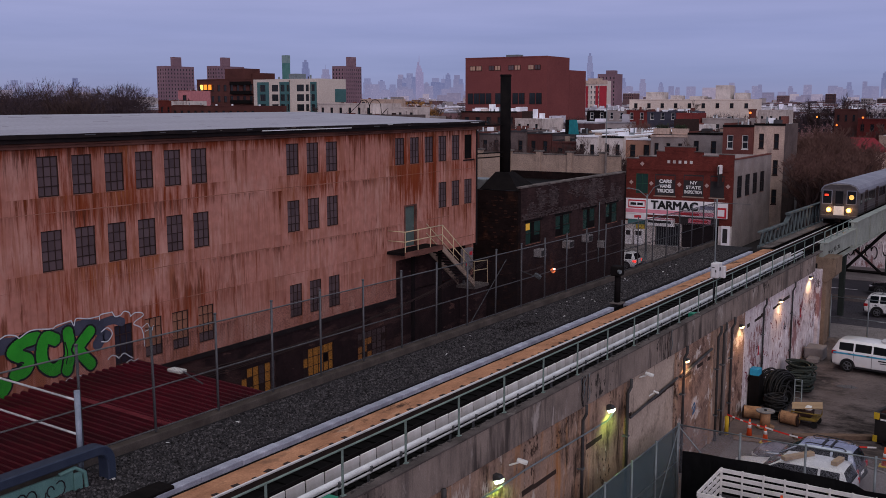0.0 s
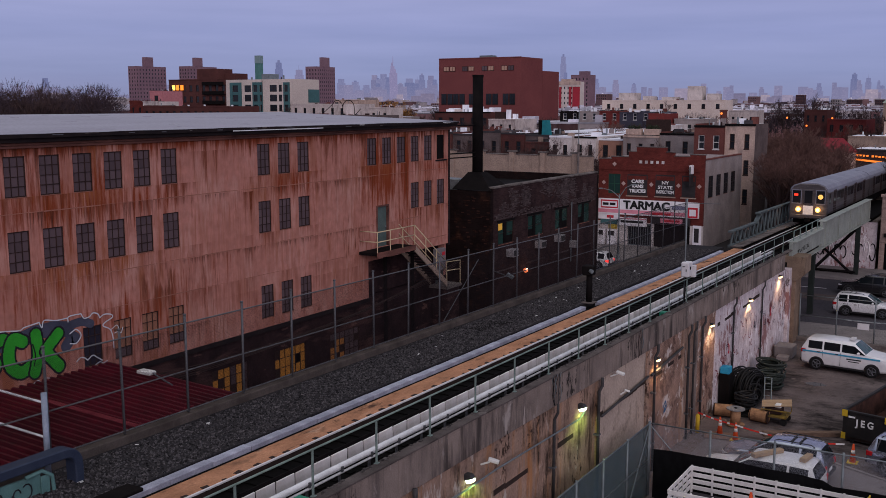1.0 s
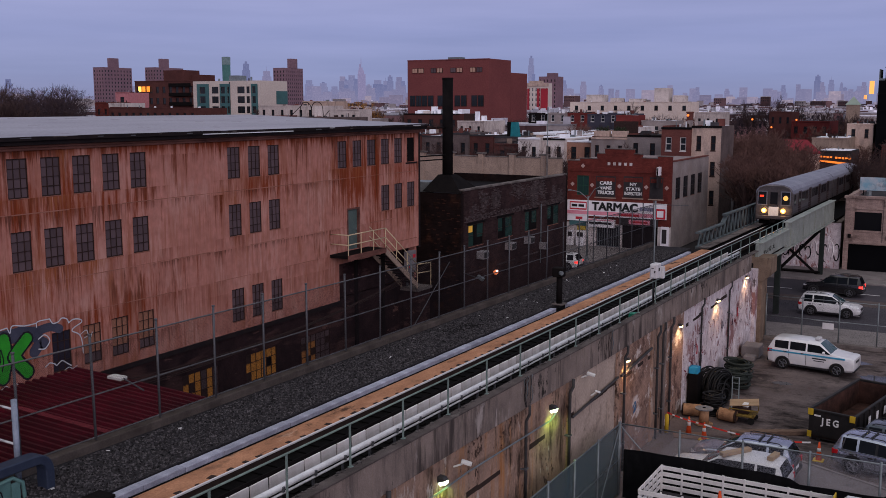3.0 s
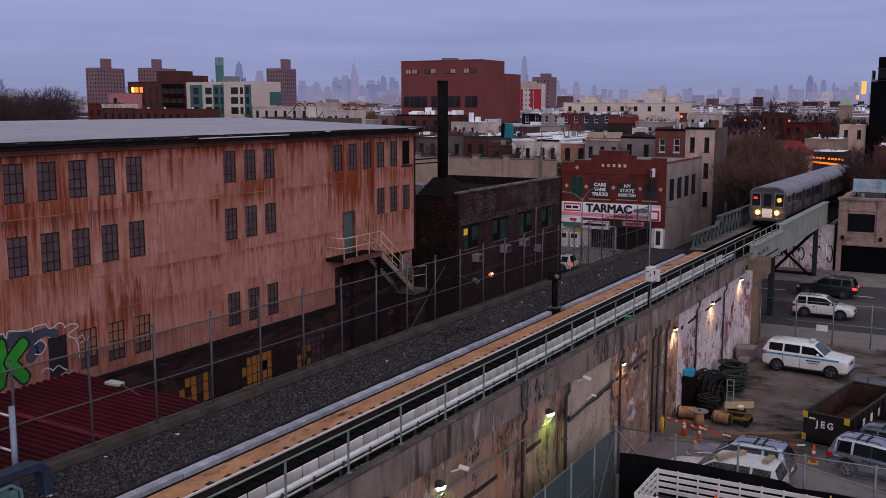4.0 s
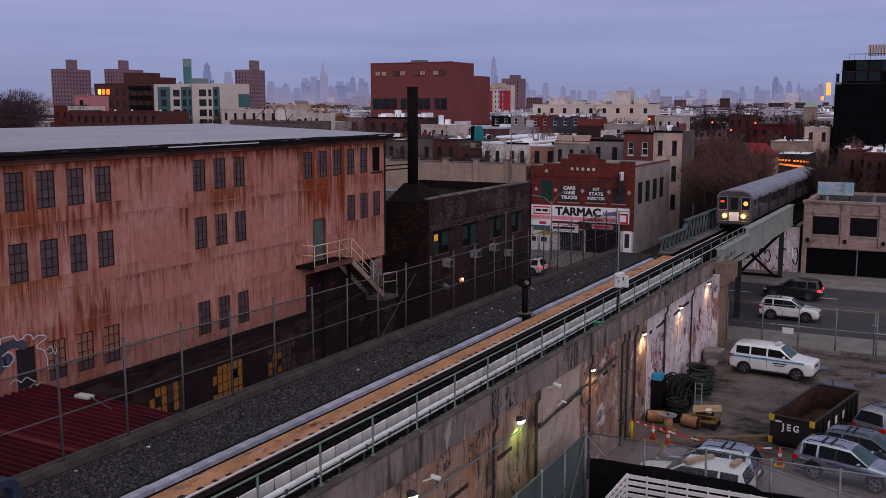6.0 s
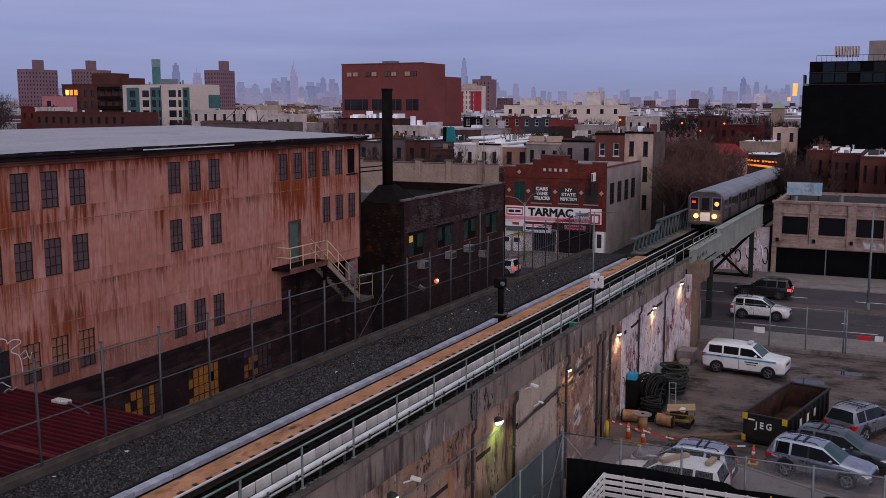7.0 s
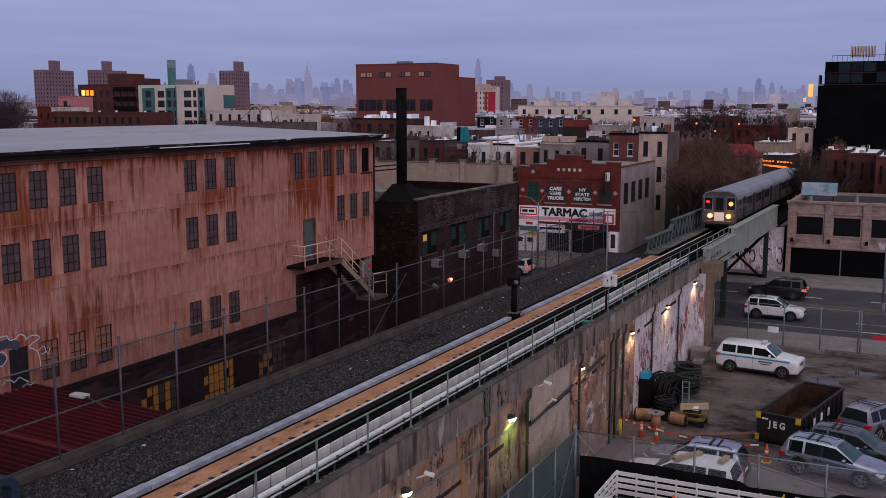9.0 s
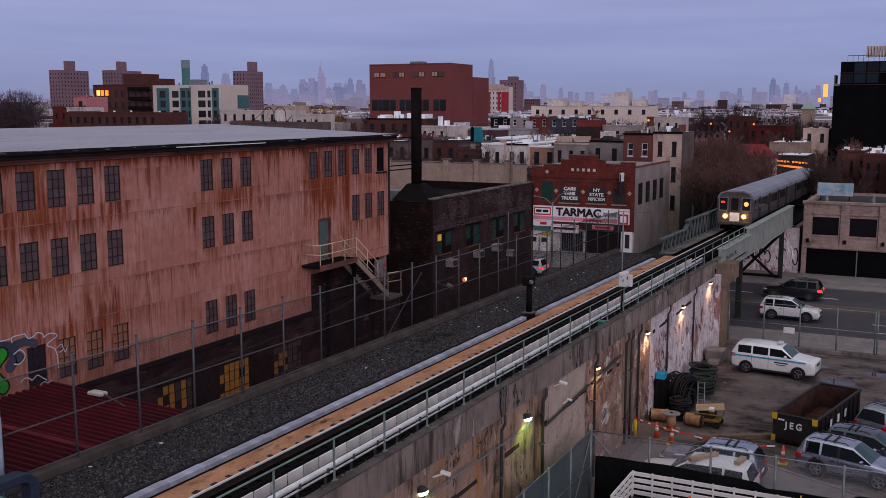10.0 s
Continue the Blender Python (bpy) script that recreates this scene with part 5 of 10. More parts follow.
part("sign_bar", Shape().box(-27.3, sy - 0.17, 3.0, -26.5, sy - 0.16, 3.3), SIGNRED, low_sign)
part("shop_poster", Shape().box(-28.05, sy - 0.1, 2.3, -26.1, sy - 0.01, 2.84), TEALWALL, shop, "teal poster board")
part("shop_poster", Shape().box(-27.1, sy - 0.1, 1.8, -26.1, sy - 0.01, 2.28), YELSIGN, shop, "yellow poster board")
for a, b in ((-28.2, -27.4), (-27.1, -26.1)):
    mc = part("vending_case", Shape().box(a, sy - 0.55, 0.05, b, sy - 0.02, 1.75), SIGNWHITE, shop, "white vending case", bevel=0.03)
    part("vending_window", Shape().box(a + 0.15, sy - 0.57, 1.1, b - 0.15, sy - 0.55, 1.6), SIGNBLACK, mc)
awn = part("awning_sign", Shape().box(-25.9, sy - 0.4, 2.25, -22.7, sy - 0.01, 3.15), SIGNWHITE, shop, "white banner with dark lettering", bevel=0.02)
part("sign_bar", Shape().box(-25.6, sy - 0.41, 2.6, -23.0, sy - 0.4, 2.85), LETTER_K, awn)
part("sign_bar", Shape().box(-25.9, sy - 0.41, 3.0, -22.7, sy - 0.4, 3.12), SIGNPINK, awn)
part("shop_window", Shape().box(-24.9, sy + 0.15, 0.1, -22.2, sy + 0.2, 2.55), PANE_CLEAR, shop)
grid = part("window_grille", Shape().box(-24.88, sy + 0.05, 0.12, -22.22, sy + 0.1, 0.2).box(-24.88, sy + 0.05, 2.4, -22.22, sy + 0.1, 2.5), GALV, shop)
for k in range(10):
    part("grille_bar", Shape().box(-24.80 + k * 0.27, sy + 0.05, 0.2, -24.74 + k * 0.27, sy + 0.1, 2.4), GALV, grid)
part("roller_shutter", Shape().box(-21.9, sy + 0.15, 0.1, -18.0, sy + 0.2, 2.6), NEARBLACK, shop)
part("shutter_box", Shape().box(-22.1, sy - 0.3, 2.65, -17.9, sy - 0.01, 3.4), SIGNBLACK, shop, bevel=0.03)
red_s = part("door_sign", Shape().box(-21.1, sy - 0.34, 2.8, -18.7, sy - 0.3, 3.3), SIGNPINK, shop)
part("sign_bar", Shape().box(-20.8, sy - 0.35, 2.95, -19.0, sy - 0.34, 3.15), SIGNRED, red_s)
part("blade_sign", Shape().box(-17.9, sy - 1.1, 6.9, -17.75, sy - 0.05, 9.0), SIGNBLACK, shop)
part("blade_sign", Shape().box(-17.92, sy - 1.1, 8.2, -17.73, sy - 0.05, 9.1), SIGNWHITE, shop)
part("side_post", Shape().box(-17.6, sy - 0.1, 0.0, -16.7, sy - 0.02, 2.7), SIGNWHITE, shop)
part("post_sign", Shape().box(-17.45, sy - 0.13, 0.9, -16.95, sy - 0.1, 2.4), SIGNBLACK, shop)

# ---- stone garage across the street ----
BLACKGLASS = glass("black_glass", (0.004, 0.004, 0.005), 0.3)
gar = thing("stone_garage", (8, 105, 0), "pale stone single-storey garage with dark shutters", "building")
gx0, gx1, gy = 1.2, 34.0, 99.0
gh = [(2.06 + k * 3.32, 4.42 + k * 3.32, 4.0, 5.7) for k in range(9)]
dh = [(gx0 + 0.45, gx1 - 0.45, 0.0, 2.65)]
part("front_wall", holed(gy, gy + 0.4, gx0, gx1, 0, 7.1, gh + dh, "y"), GARBRICK, gar)
part("side_wall", Shape().box(gx0, gy + 0.4, 0, gx0 + 0.4, 113, 7.1), GARBRICK, gar)
part("side_wall", Shape().box(gx1 - 0.4, gy + 0.4, 0, gx1, 113, 7.1), GARBRICK, gar)
part("roof", Shape().box(gx0, gy + 0.4, 6.5, gx1, 113, 6.7), DARKROOF, gar)
part("back_wall", Shape().box(gx0, 113, 0, gx1, 113.3, 7.0), GARBRICK, gar)
part("cornice", Shape().box(gx0 - 0.1, gy - 0.15, 6.95, gx1, gy + 0.5, 7.2).box(gx0, gy - 0.08, 5.95, gx1, gy, 6.1).box(gx0, gy - 0.1, 2.72, gx1, gy, 2.95), GARBRICK, gar, bevel=0.02)
for k in range(10):
    x = gx0 + 0.05 + k * 3.32
    part("pilaster", Shape().box(x, gy - 0.12, 2.95, x + 0.75, gy, 6.95), GARBRICK, gar, bevel=0.02)
for h in gh:
    part("dark_window", Shape().box(h[0], gy + 0.2, h[2], h[1], gy + 0.25, h[3]), BLACKGLASS, gar)
    part("window_sill", Shape().box(h[0] - 0.1, gy - 0.1, h[2] - 0.15, h[1] + 0.1, gy + 0.2, h[2]), GARBRICK, gar)
for h in dh:
    for k in range(7):
        sa = h[0] + k * (h[1] - h[0]) / 7
        part("roller_shutter", Shape().box(sa, gy + 0.2, 0, sa + (h[1] - h[0]) / 7 - 0.1, gy + 0.26, h[3]), BLACKCLAD, gar, "black roller shutter")
        part("shutter_post", Shape().box(sa - 0.1, gy + 0.12, 0, sa, gy + 0.28, h[3]), GALV if k == 1 else NEARBLACK, gar)
for k in range(8):
    part("wall_lamp", Shape().box(1.6 + k * 3.32, gy - 0.3, 3.25, 1.85 + k * 3.32, gy - 0.1, 3.6), NEARBLACK, gar)
part("torn_banner", Shape().prism([(9.6, gy - 0.03, 2.75), (13.2, gy - 0.03, 2.85), (13.3, gy - 0.03, 3.5), (11.4, gy - 0.03, 3.42), (9.3, gy - 0.03, 3.6)], (0, -0.02, 0)), surf("torn_white_banner", (0.6, 0.58, 0.57), (0.12, 0.11, 0.11), 2.2, 0.7), gar, "torn white banner")
for k in range(7):
    part("roof_vent", Shape().tube((3 + k * 4.1, gy + 2 + k % 3, 6.7), (3 + k * 4.1, gy + 2 + k % 3, 7.5 + 0.2 * (k % 2)), 0.22, 8), GALV, gar)
bb = thing("billboard", (3.2, 106, 6.7), "small billboard with torn blue and white poster on a roof", "billboard")
part("board", Shape().box(1.6, 106, 7.2, 5.0, 106.1, 8.5), surf("blue_white_poster", (0.20, 0.38, 0.48), (0.5, 0.5, 0.52), 1.2, 0.6, c3=(0.06, 0.07, 0.1), c3_at=0.62), bb)
for x_ in (1.9, 4.6):
    part("post", Shape().box(x_, 106.1, 6.7, x_ + 0.1, 106.2, 8.4), NEARBLACK, bb)


# ---- houses and blocks of the town ----
WF = surf("white_window_frame", (0.6, 0.58, 0.58))
def house(name, x0, x1, y, dep, z1, mt, label, wins=(), wmat=None, roof=None, cat="house", group="", cornice=None, side=(), z0=0.0, fmat=None, side_mat=None):
    """A house with real window recesses in its fronts: wins are (rows of z0, z1, count, width share)."""
    h = thing(name, ((x0 + x1) / 2, y + dep / 2, z0), label, cat, group)
    holes_ = []
    for za, zb, n, share in wins:
        st_ = (x1 - x0) / n
        for i in range(n):
            c = x0 + st_ * (i + 0.5)
            holes_.append((c - st_ * share / 2, c + st_ * share / 2, za, zb))
    part("front_wall", holed(y, y + 0.3, x0, x1, z0, z1, holes_, "y"), mt, h)
    holes2 = []
    for za, zb, n, share in side:
        st_ = (dep - 0.3) / n
        for i in range(n):
            c = y + 0.3 + st_ * (i + 0.5)
            holes2.append((c - st_ * share / 2, c + st_ * share / 2, za, zb))
    part("side_wall", holed(x1 - 0.3, x1, y + 0.3, y + dep, z0, z1, holes2), side_mat or mt, h)
    # Solid black block in place of unlit rooms.
    part("body", Shape().box(x0, y + 0.5, z0, x1 - 0.5, y + dep, z1 - 0.3), NEARBLACK, h)
    part("roof", Shape().box(x0, y + 0.3, z1 - 0.3, x1 - 0.3, y + dep, z1 - 0.02), roof or DARKROOF, h)
    part("parapet", Shape().box(x0 - 0.03, y - 0.12, z1 - 0.22, x1 + 0.08, y + 0.32, z1 + 0.05), cornice or mt, h)
    if z1 < 20 and z1 - z0 > 5 and dep < 30:
        rc = random.Random(int(abs(x0 * 71 + y * 29)))
        part("party_wall", Shape().box(x0, y + 0.33, z1 - 0.02, x0 + 0.22, y + dep, z1 + (0.03 if roof is SNOW else 0.22)), rc.choice((mt, DARKROOF, BROWNSTONE)), h)
        for _ in range(rc.randint(4, 8)):
            cx, cy, s_ = rc.uniform(x0 + 0.4, x1 - 0.9), rc.uniform(y + 0.8, y + dep - 1), rc.uniform(0.12, 0.4)
            if rc.random() < 0.5:
                part("roof_vent", Shape().tube((cx, cy, z1 - 0.03), (cx, cy, z1 + rc.uniform(0.3, 0.9)), s_ * 0.32, 6), rc.choice((SASH, GALV, PIPE)), h)
            else:
                part("roof_box", Shape().box(cx, cy, z1 - 0.03, cx + s_ * 2.2, cy + s_ * 1.6, z1 + rc.uniform(0.12, 0.45)), rc.choice((SASH, GALV, SNOW, BROWNSTONE, DARKROOF)), h)
    if group == "row houses":
        rr = random.Random(int(abs(x0 * 131 + y * 17)))
        for _ in range(rr.randint(1, 3)):
            cx, cy, w_ = rr.uniform(x0 + 0.3, x1 - 1.2), rr.uniform(y + 1.5, y + dep - 1.5), rr.uniform(0.4, 0.9)
            part("chimney", Shape().box(cx, cy, z1 - 0.02, cx + w_, cy + w_, z1 + rr.uniform(0.3, 0.9)), rr.choice((BROWNSTONE, GREYSTUCCO, SNOW, TANBRICK)), h)
        cx, cy = rr.uniform(x0 + 0.5, x1 - 2.0), rr.uniform(y + 2, y + dep - 2.5)
        part("roof_hatch", Shape().box(cx, cy, z1 - 0.02, cx + 1.1, cy + 1.5, z1 + rr.uniform(0.2, 0.7)), rr.choice((SNOW, GREYSTUCCO, DARKROOF)), h)
    for a in holes_:
        zm = (a[2] + a[3]) / 2
        w = part("window", holed(y + 0.1, y + 0.18, a[0], a[1], a[2], a[3], [(a[0] + 0.09, a[1] - 0.09, a[2] + 0.09, zm - 0.05), (a[0] + 0.09, a[1] - 0.09, zm + 0.05, a[3] - 0.09)], "y"), fmat or SASH, h)
        part("sill", Shape().box(a[0] - 0.05, y - 0.06, a[2] - 0.12, a[1] + 0.05, y + 0.1, a[2]), fmat or SASH, w)
        part("pane", Shape().box(a[0], y + 0.2, a[2], a[1], y + 0.22, a[3]), wmat or PANE_CLEAR, w)
    for a in holes2:
        part("side_window", Shape().box(x1 - 0.22, a[0], a[2], x1 - 0.2, a[1], a[3]), wmat or PANE_CLEAR, h)
    return h


house("row_house", -24.0, -20.3, 123.4, 12, 12.8, BROWNSTONE, "brownstone row house with white framed windows", [(9.9, 11.6, 2, 0.42), (6.6, 8.4, 2, 0.42), (3.2, 5.0, 2, 0.42)], group="row houses", fmat=WF, cornice=NEARBLACK)
house("row_house", -20.3, -16.7, 124.0, 7, 13.0, BEIGEWALL, "stained beige row house with tall windows", [(10.0, 11.8, 2, 0.34), (6.8, 8.6, 2, 0.34), (3.2, 5.0, 2, 0.34)], group="row houses", cornice=NEARBLACK, roof=SNOW, side_mat=DUSKY)
house("row_house", -33.6, -28.6, 138.6, 12, 11.3, GREYSTUCCO, "grey row house with flat roof", [(8.2, 10.2, 2, 0.3), (4.5, 6.4, 2, 0.3)], group="row houses", roof=DARKROOF, cornice=NEARBLACK)
house("row_house", -38.9, -33.6, 138.0, 12, 10.9, GREYSTUCCO, "grey row house with planter boxes on the roof", [(7.9, 9.8, 3, 0.35), (4.5, 6.4, 3, 0.35)], group="row houses", cornice=BEIGEWALL, roof=DARKROOF)
pb = thing("roof_terrace", (-36, 140, 11.05), "roof terrace with timber planters and evergreen shrubs", "terrace")
for k in range(2):
    part("planter", Shape().box(-38.6 + k * 2.7, 138.3, 11.05, -36.3 + k * 2.7, 139.2, 11.9), BEIGEWALL, pb, bevel=0.02)
part("screen", Shape().box(-37.6, 144, 11.0, -33.8, 144.1, 13.2), SASH, pb)
house("row_house", -43.6, -39.3, 140.2, 26, 10.3, surf("peach_brick", (0.40, 0.22, 0.16), (0.30, 0.16, 0.12), 0.6), "peach brick row house", [(7.6, 9.4, 2, 0.4), (4.5, 6.4, 2, 0.4)], group="row houses", roof=SNOW, cornice=SNOW)
house("row_house", -47.0, -43.6, 139.0, 26, 10.6, WHITEWALL, "white row house with snow-white roof", [(7.6, 9.4, 2, 0.4), (4.5, 6.4, 2, 0.4)], group="row houses", roof=SNOW, cornice=NEARBLACK)
house("row_house", -50.4, -47.0, 137.4, 26, 10.7, WHITEWALL, "white row house with snow-white roof", [(7.6, 9.4, 2, 0.4), (4.5, 6.4, 2, 0.4)], group="row houses", roof=SNOW, cornice=SNOW)
for k in range(5):
    house("row_house", -56.0 - 4.4 * (k + 1), -56.0 - 4.4 * k, 149.5 - k * 0.5, 12, 10.4 + 0.25 * (k % 3), (DUSKY, BROWNBRICK, DUSKY)[k % 3], "shabby row house with dark roof", [(7.5, 9.3, 2, 0.38)], group="row houses", roof=(DARKROOF, SNOW)[k % 2], cornice=DARKROOF)
for k in range(4):
    house("row_house", -66.5 + 4.6 * k, -61.9 + 4.6 * k, 167.5 + 0.8 * k, 34, 10.35 + 0.1 * (k % 2), (PALEWALL, BROWNTAN, WHITEWALL, DUSKY)[k], "row house of the back street with whitened roof", [(7.6, 9.4, 2, 0.4)], group="back street houses", roof=SNOW, cornice=SNOW)
house("row_house", -56.0, -50.4, 140.5, 10, 9.6, BROWNBRICK, "low brown brick row house", [(7.0, 8.6, 2, 0.3)], group="row houses")
mans = (NEARBLACK, GREYSTUCCO, MAROON, NAVYWALL, NAVYWALL)
for k in range(5):
    house("row_house", -83.7 + 4.9 * k, -78.8 + 4.9 * k, 215, 11, 13.6 + 0.12 * (k % 3), mans[k], "row house with dark mansard storey", [(11.9, 13.4, 2, 0.35), (8.5, 10.2, 2, 0.35)], group="row houses", fmat=WF)
# school block
school = house("school_building", -138.3, -111.8, 250.3, 14.2, 28.5, SCHOOLBRICK, "massive windowless red brick block with small window groups", [], cat="building", cornice=SCHOOLBRICK)
for zrow, hh, xs in ((24.9, 1.15, (-136.6, -130.4, -124.0, -117.7)), (15.4, 2.9, (-137.4, -133.4, -128.2, -122.6, -117.2))):
    for x in xs:
        for k in range(2):
            a = x + k * 2.05
            f = part("window", Shape().box(a - 0.05, 250.18, zrow - 0.12, a + 1.75, 250.3, zrow + hh + 0.1), SASH, school)
            part("pane", Shape().box(a + 0.06, 250.12, zrow, a + 0.78, 250.18, zrow + hh).box(a + 0.92, 250.12, zrow, a + 1.64, 250.18, zrow + hh), glow("dim_lit_pane", (0.34, 0.2, 0.15), 0.13) if zrow > 20 and "dim_lit_pane" not in bpy.data.materials else ((bpy.data.materials["dim_lit_pane"] if (k + int(-x)) % 2 else PANE) if zrow > 20 else PANE_CLEAR), f)
part("annex", Shape().box(-119, 264.6, 0, -111.8, 276, 25.0), SCHOOLBRICK, school)
part("roof_unit", Shape().box(-128, 256, 28.4, -124, 259, 29.4), GALV, school)
# apartment blocks
apt = thing("apartment_block", (-178, 222, 0), "white apartment block with teal panel bays", "apartment building")
ax0, ax1, ay, az = -190.8, -166.2, 217.4, 22.4
acols = [(-188.2, 2.2), (-183.7, 2.4), (-180.3, 1.6), (-177.9, 0.8), (-174.3, 2.6), (-171.0, 1.1), (-168.9, 1.3)]
ah = [(x, x + w_, z, z + 1.9) for x, w_ in acols for z in (18.9, 16.2, 13.4, 10.7)]
part("front_wall", holed(ay, ay + 0.3, ax0, ax1, 0, az, ah, "y"), APTWALL, apt)
AY2 = 229.5
part("side_wall", Shape().box(ax1 - 0.3, ay + 0.3, 0, ax1, AY2, az), APTWALL, apt)
# Solid black block in place of unlit flats.
part("body", Shape().box(ax0, ay + 0.6, 0, ax1 - 0.4, AY2, az - 0.4), NEARBLACK, apt)
part("roof", Shape().box(ax0, ay + 0.3, az - 0.4, ax1 - 0.3, AY2, az - 0.2), SNOW, apt)
for h in ah:
    front_window(h, apt, ay, PANE_CLEAR, 2, 2, SASH)
for x, w_, z0, z1 in ((-189.2, 4.4, 8, 21.6), (-180.6, 3.7, 8, 21.6), (-169.2, 2.2, 8, 21.5)):
    bh = [h for h in ah if x < (h[0] + h[1]) / 2 < x + w_]
    part("teal_bay", holed(ay - 0.22, ay - 0.002, x, x + w_, z0, z1, bh, "y"), TEALWALL, apt, "teal panel bay")
part("teal_bay", Shape().box(ax1, AY2 - 5.0, 15.9, ax1 + 0.12, AY2, 19.6), TEALWALL, apt)
part("rain_pipe", Shape().box(-177.1, ay - 0.12, 5, -176.9, ay - 0.002, az - 0.3), SASH, apt)
part("roof_house", Shape().box(ax0 + 11, ay + 3, az - 0.2, ax0 + 14, ay + 7, az + 1.6), GALV, apt)
for k in range(6):
    part("roof_vent", Shape().tube((ax0 + 3 + 3.4 * k, ay + 2 + (k * 37 % 5), az - 0.2), (ax0 + 3 + 3.4 * k, ay + 2 + (k * 37 % 5), az + 0.5 + 0.3 * (k % 3)), 0.18 + 0.1 * (k % 2), 6), (SASH, GALV)[k % 2], apt)
brn = house("brick_apartment_block", -238.2, -212.3, 240.6, 14, 23.5, BROWNBRICK, "dark brown brick apartment block with balconies", [(19.6, 21.6, 9, 0.45), (16.0, 18.0, 9, 0.45)], cat="apartment building")
part("penthouse", Shape().box(-227.5, 243, 23.3, -218.3, 250, 26.9).box(-222, 246, 23.3, -213.5, 252, 25.4), BROWNBRICK, brn)
for r in range(3):
    part("balcony", Shape().box(-222, 239.4, 15.5 + r * 3, -212.5, 240.55, 15.65 + r * 3).box(-222, 239.4, 15.65 + r * 3, -212.5, 239.5, 16.6 + r * 3), NEARBLACK, brn)
# Reflected sunset is put in as glowing panes, one of them brighter.
SUNSET = glow("sunset_in_window", (1.0, 0.27, 0.025), 1.15)
SUNCORE = glow("sunset_glare", (1.0, 0.50, 0.10), 1.8)
for x in (-236.4, -234.6, -232.6):
    part("window_reflection", Shape().box(x, 240.30, 20.0, x + 1.35, 240.36, 21.7), SUNCORE if x < -236 else SUNSET, brn, "window burning with reflected sunset")
house("low_house", -214, -208.4, 201.9, 8, 16.3, REDBRICK, "small red brick house", [(13, 14.5, 2, 0.3)], z0=0)
house("low_house", -208, -202, 201.5, 8, 16.2, WHITEWALL, "small white house with dark windows", [(13, 14.6, 3, 0.4)], z0=0)
house("low_house", -217.5, -212, 212.9, 8, 19.3, surf("pink_render", (0.55, 0.22, 0.24)), "small pink rendered house", [(16.5, 18, 1, 0.3)])
house("low_house", -202, -170, 196, 12, 14.9, BROWNBRICK, "low dark brick row", [(12, 13.6, 12, 0.4)])
tw = dict(towera=(-590.7, -579.5, 537, 28, 44.1), towerb=(-586.2, -574.8, 585.5, 31, 45.5), towerc=(-466.7, -455.6, 598, 22, 43.4))
for k_, (x0, x1, y, d, z) in tw.items():
    t_ = house("tower_block", x0, x1, y, d, z, TOWERBRICK, "tall brick housing tower tinted mauve by painted haze, with rows of windows", [(z - 3.4 - 2.9 * r, z - 2.0 - 2.9 * r, 4, 0.34) for r in range(12)], cat="tower block", group="housing towers", side=[(z - 3.4 - 2.9 * r, z - 2.0 - 2.9 * r, 9, 0.34) for r in range(12)])
    part("bulkhead", Shape().box(x0 + 8, y + 7, z - 0.2, x0 + 11.4, y + 15, z + 7.0), TOWERBRICK, t_)
gt = thing("green_tower", (-305, 363, 0), "slim tower wrapped in green netting", "tower")
part("shaft", Shape().box(-307.4, 361.7, 0, -304.4, 364.0, 38), surf("green_netting", (0.06, 0.16, 0.15), (0.10, 0.22, 0.2), 0.3), gt)
part("cap", Shape().box(-307.45, 361.6, 34.5, -304.35, 364.1, 38.1), surf("grey_green_cap", (0.22, 0.3, 0.3), (0.16, 0.23, 0.24), 0.3), gt)
house("low_block", -148.1, -131.0, 195, 12, 15.5, PALEWALL, "low white block behind the factory roof", [(12.9, 14.5, 6, 0.3)], cat="building", roof=SNOW)
house("low_block", -161.1, -152.5, 230, 10, 16.7, BEIGEWALL, "low beige block among trees", [], cat="building", roof=SNOW)
house("roof_shed", -110.5, -104.8, 175, 5, 14.75, PALEWALL, "small white flat-roofed shed", [(12.6, 13.6, 2, 0.25)], cat="shed", roof=SNOW)
house("low_block", -131, -112, 186, 12, 12.6, GREYSTUCCO, "low grey block with cluttered roof", [(10.3, 11.8, 7, 0.4)], cat="building", roof=SNOW)
lowb = house("low_block", -99.8, -86.3, 185, 10, 13.8, BROWNBRICK, "low brown block with white roof equipment", [(11.0, 12.6, 5, 0.4)], cat="building", roof=SNOW, cornice=NEARBLACK)
rr_ = random.Random(12)
for k in range(13):
    x_, w_ = -99.4 + k * 0.98, rr_.uniform(0.5, 1.3)
    part("roof_unit", Shape().box(x_, 187 + rr_.uniform(0, 3), 13.7, x_ + w_, 190.5 + rr_.uniform(0, 1), 14.3 + rr_.random() ** 2 * 1.2), rr_.choice((SNOW, SNOW, PALEWALL, GALV)), lowb, bevel=0.03)
hb = house("low_block", -109, -92, 150, 9, 13.4, DUSKY, "low dusky block behind the factory", [(10.6, 12.2, 6, 0.35)], cat="building", roof=DARKROOF)
hoops = thing("pipe_hoops", (-99, 151, 13.4), "bent black pipe hoops standing on a roof", "pipes")
for cx, r_ in ((-100.6, 1.25), (-98.0, 1.3)):
    part("hoop", Shape().pipe([(cx - r_, 151, 13.35)] + [(cx - r_ * math.cos(i * math.pi / 10), 151, 14.9 + r_ * math.sin(i * math.pi / 10)) for i in range(11)] + [(cx + r_ * 1.1, 151, 13.35)], 0.07, 6), NEARBLACK, hoops)
part("stay", Shape().tube((-104.5, 151, 13.35), (-101.5, 151, 15.6), 0.06, 6), NEARBLACK, hoops)
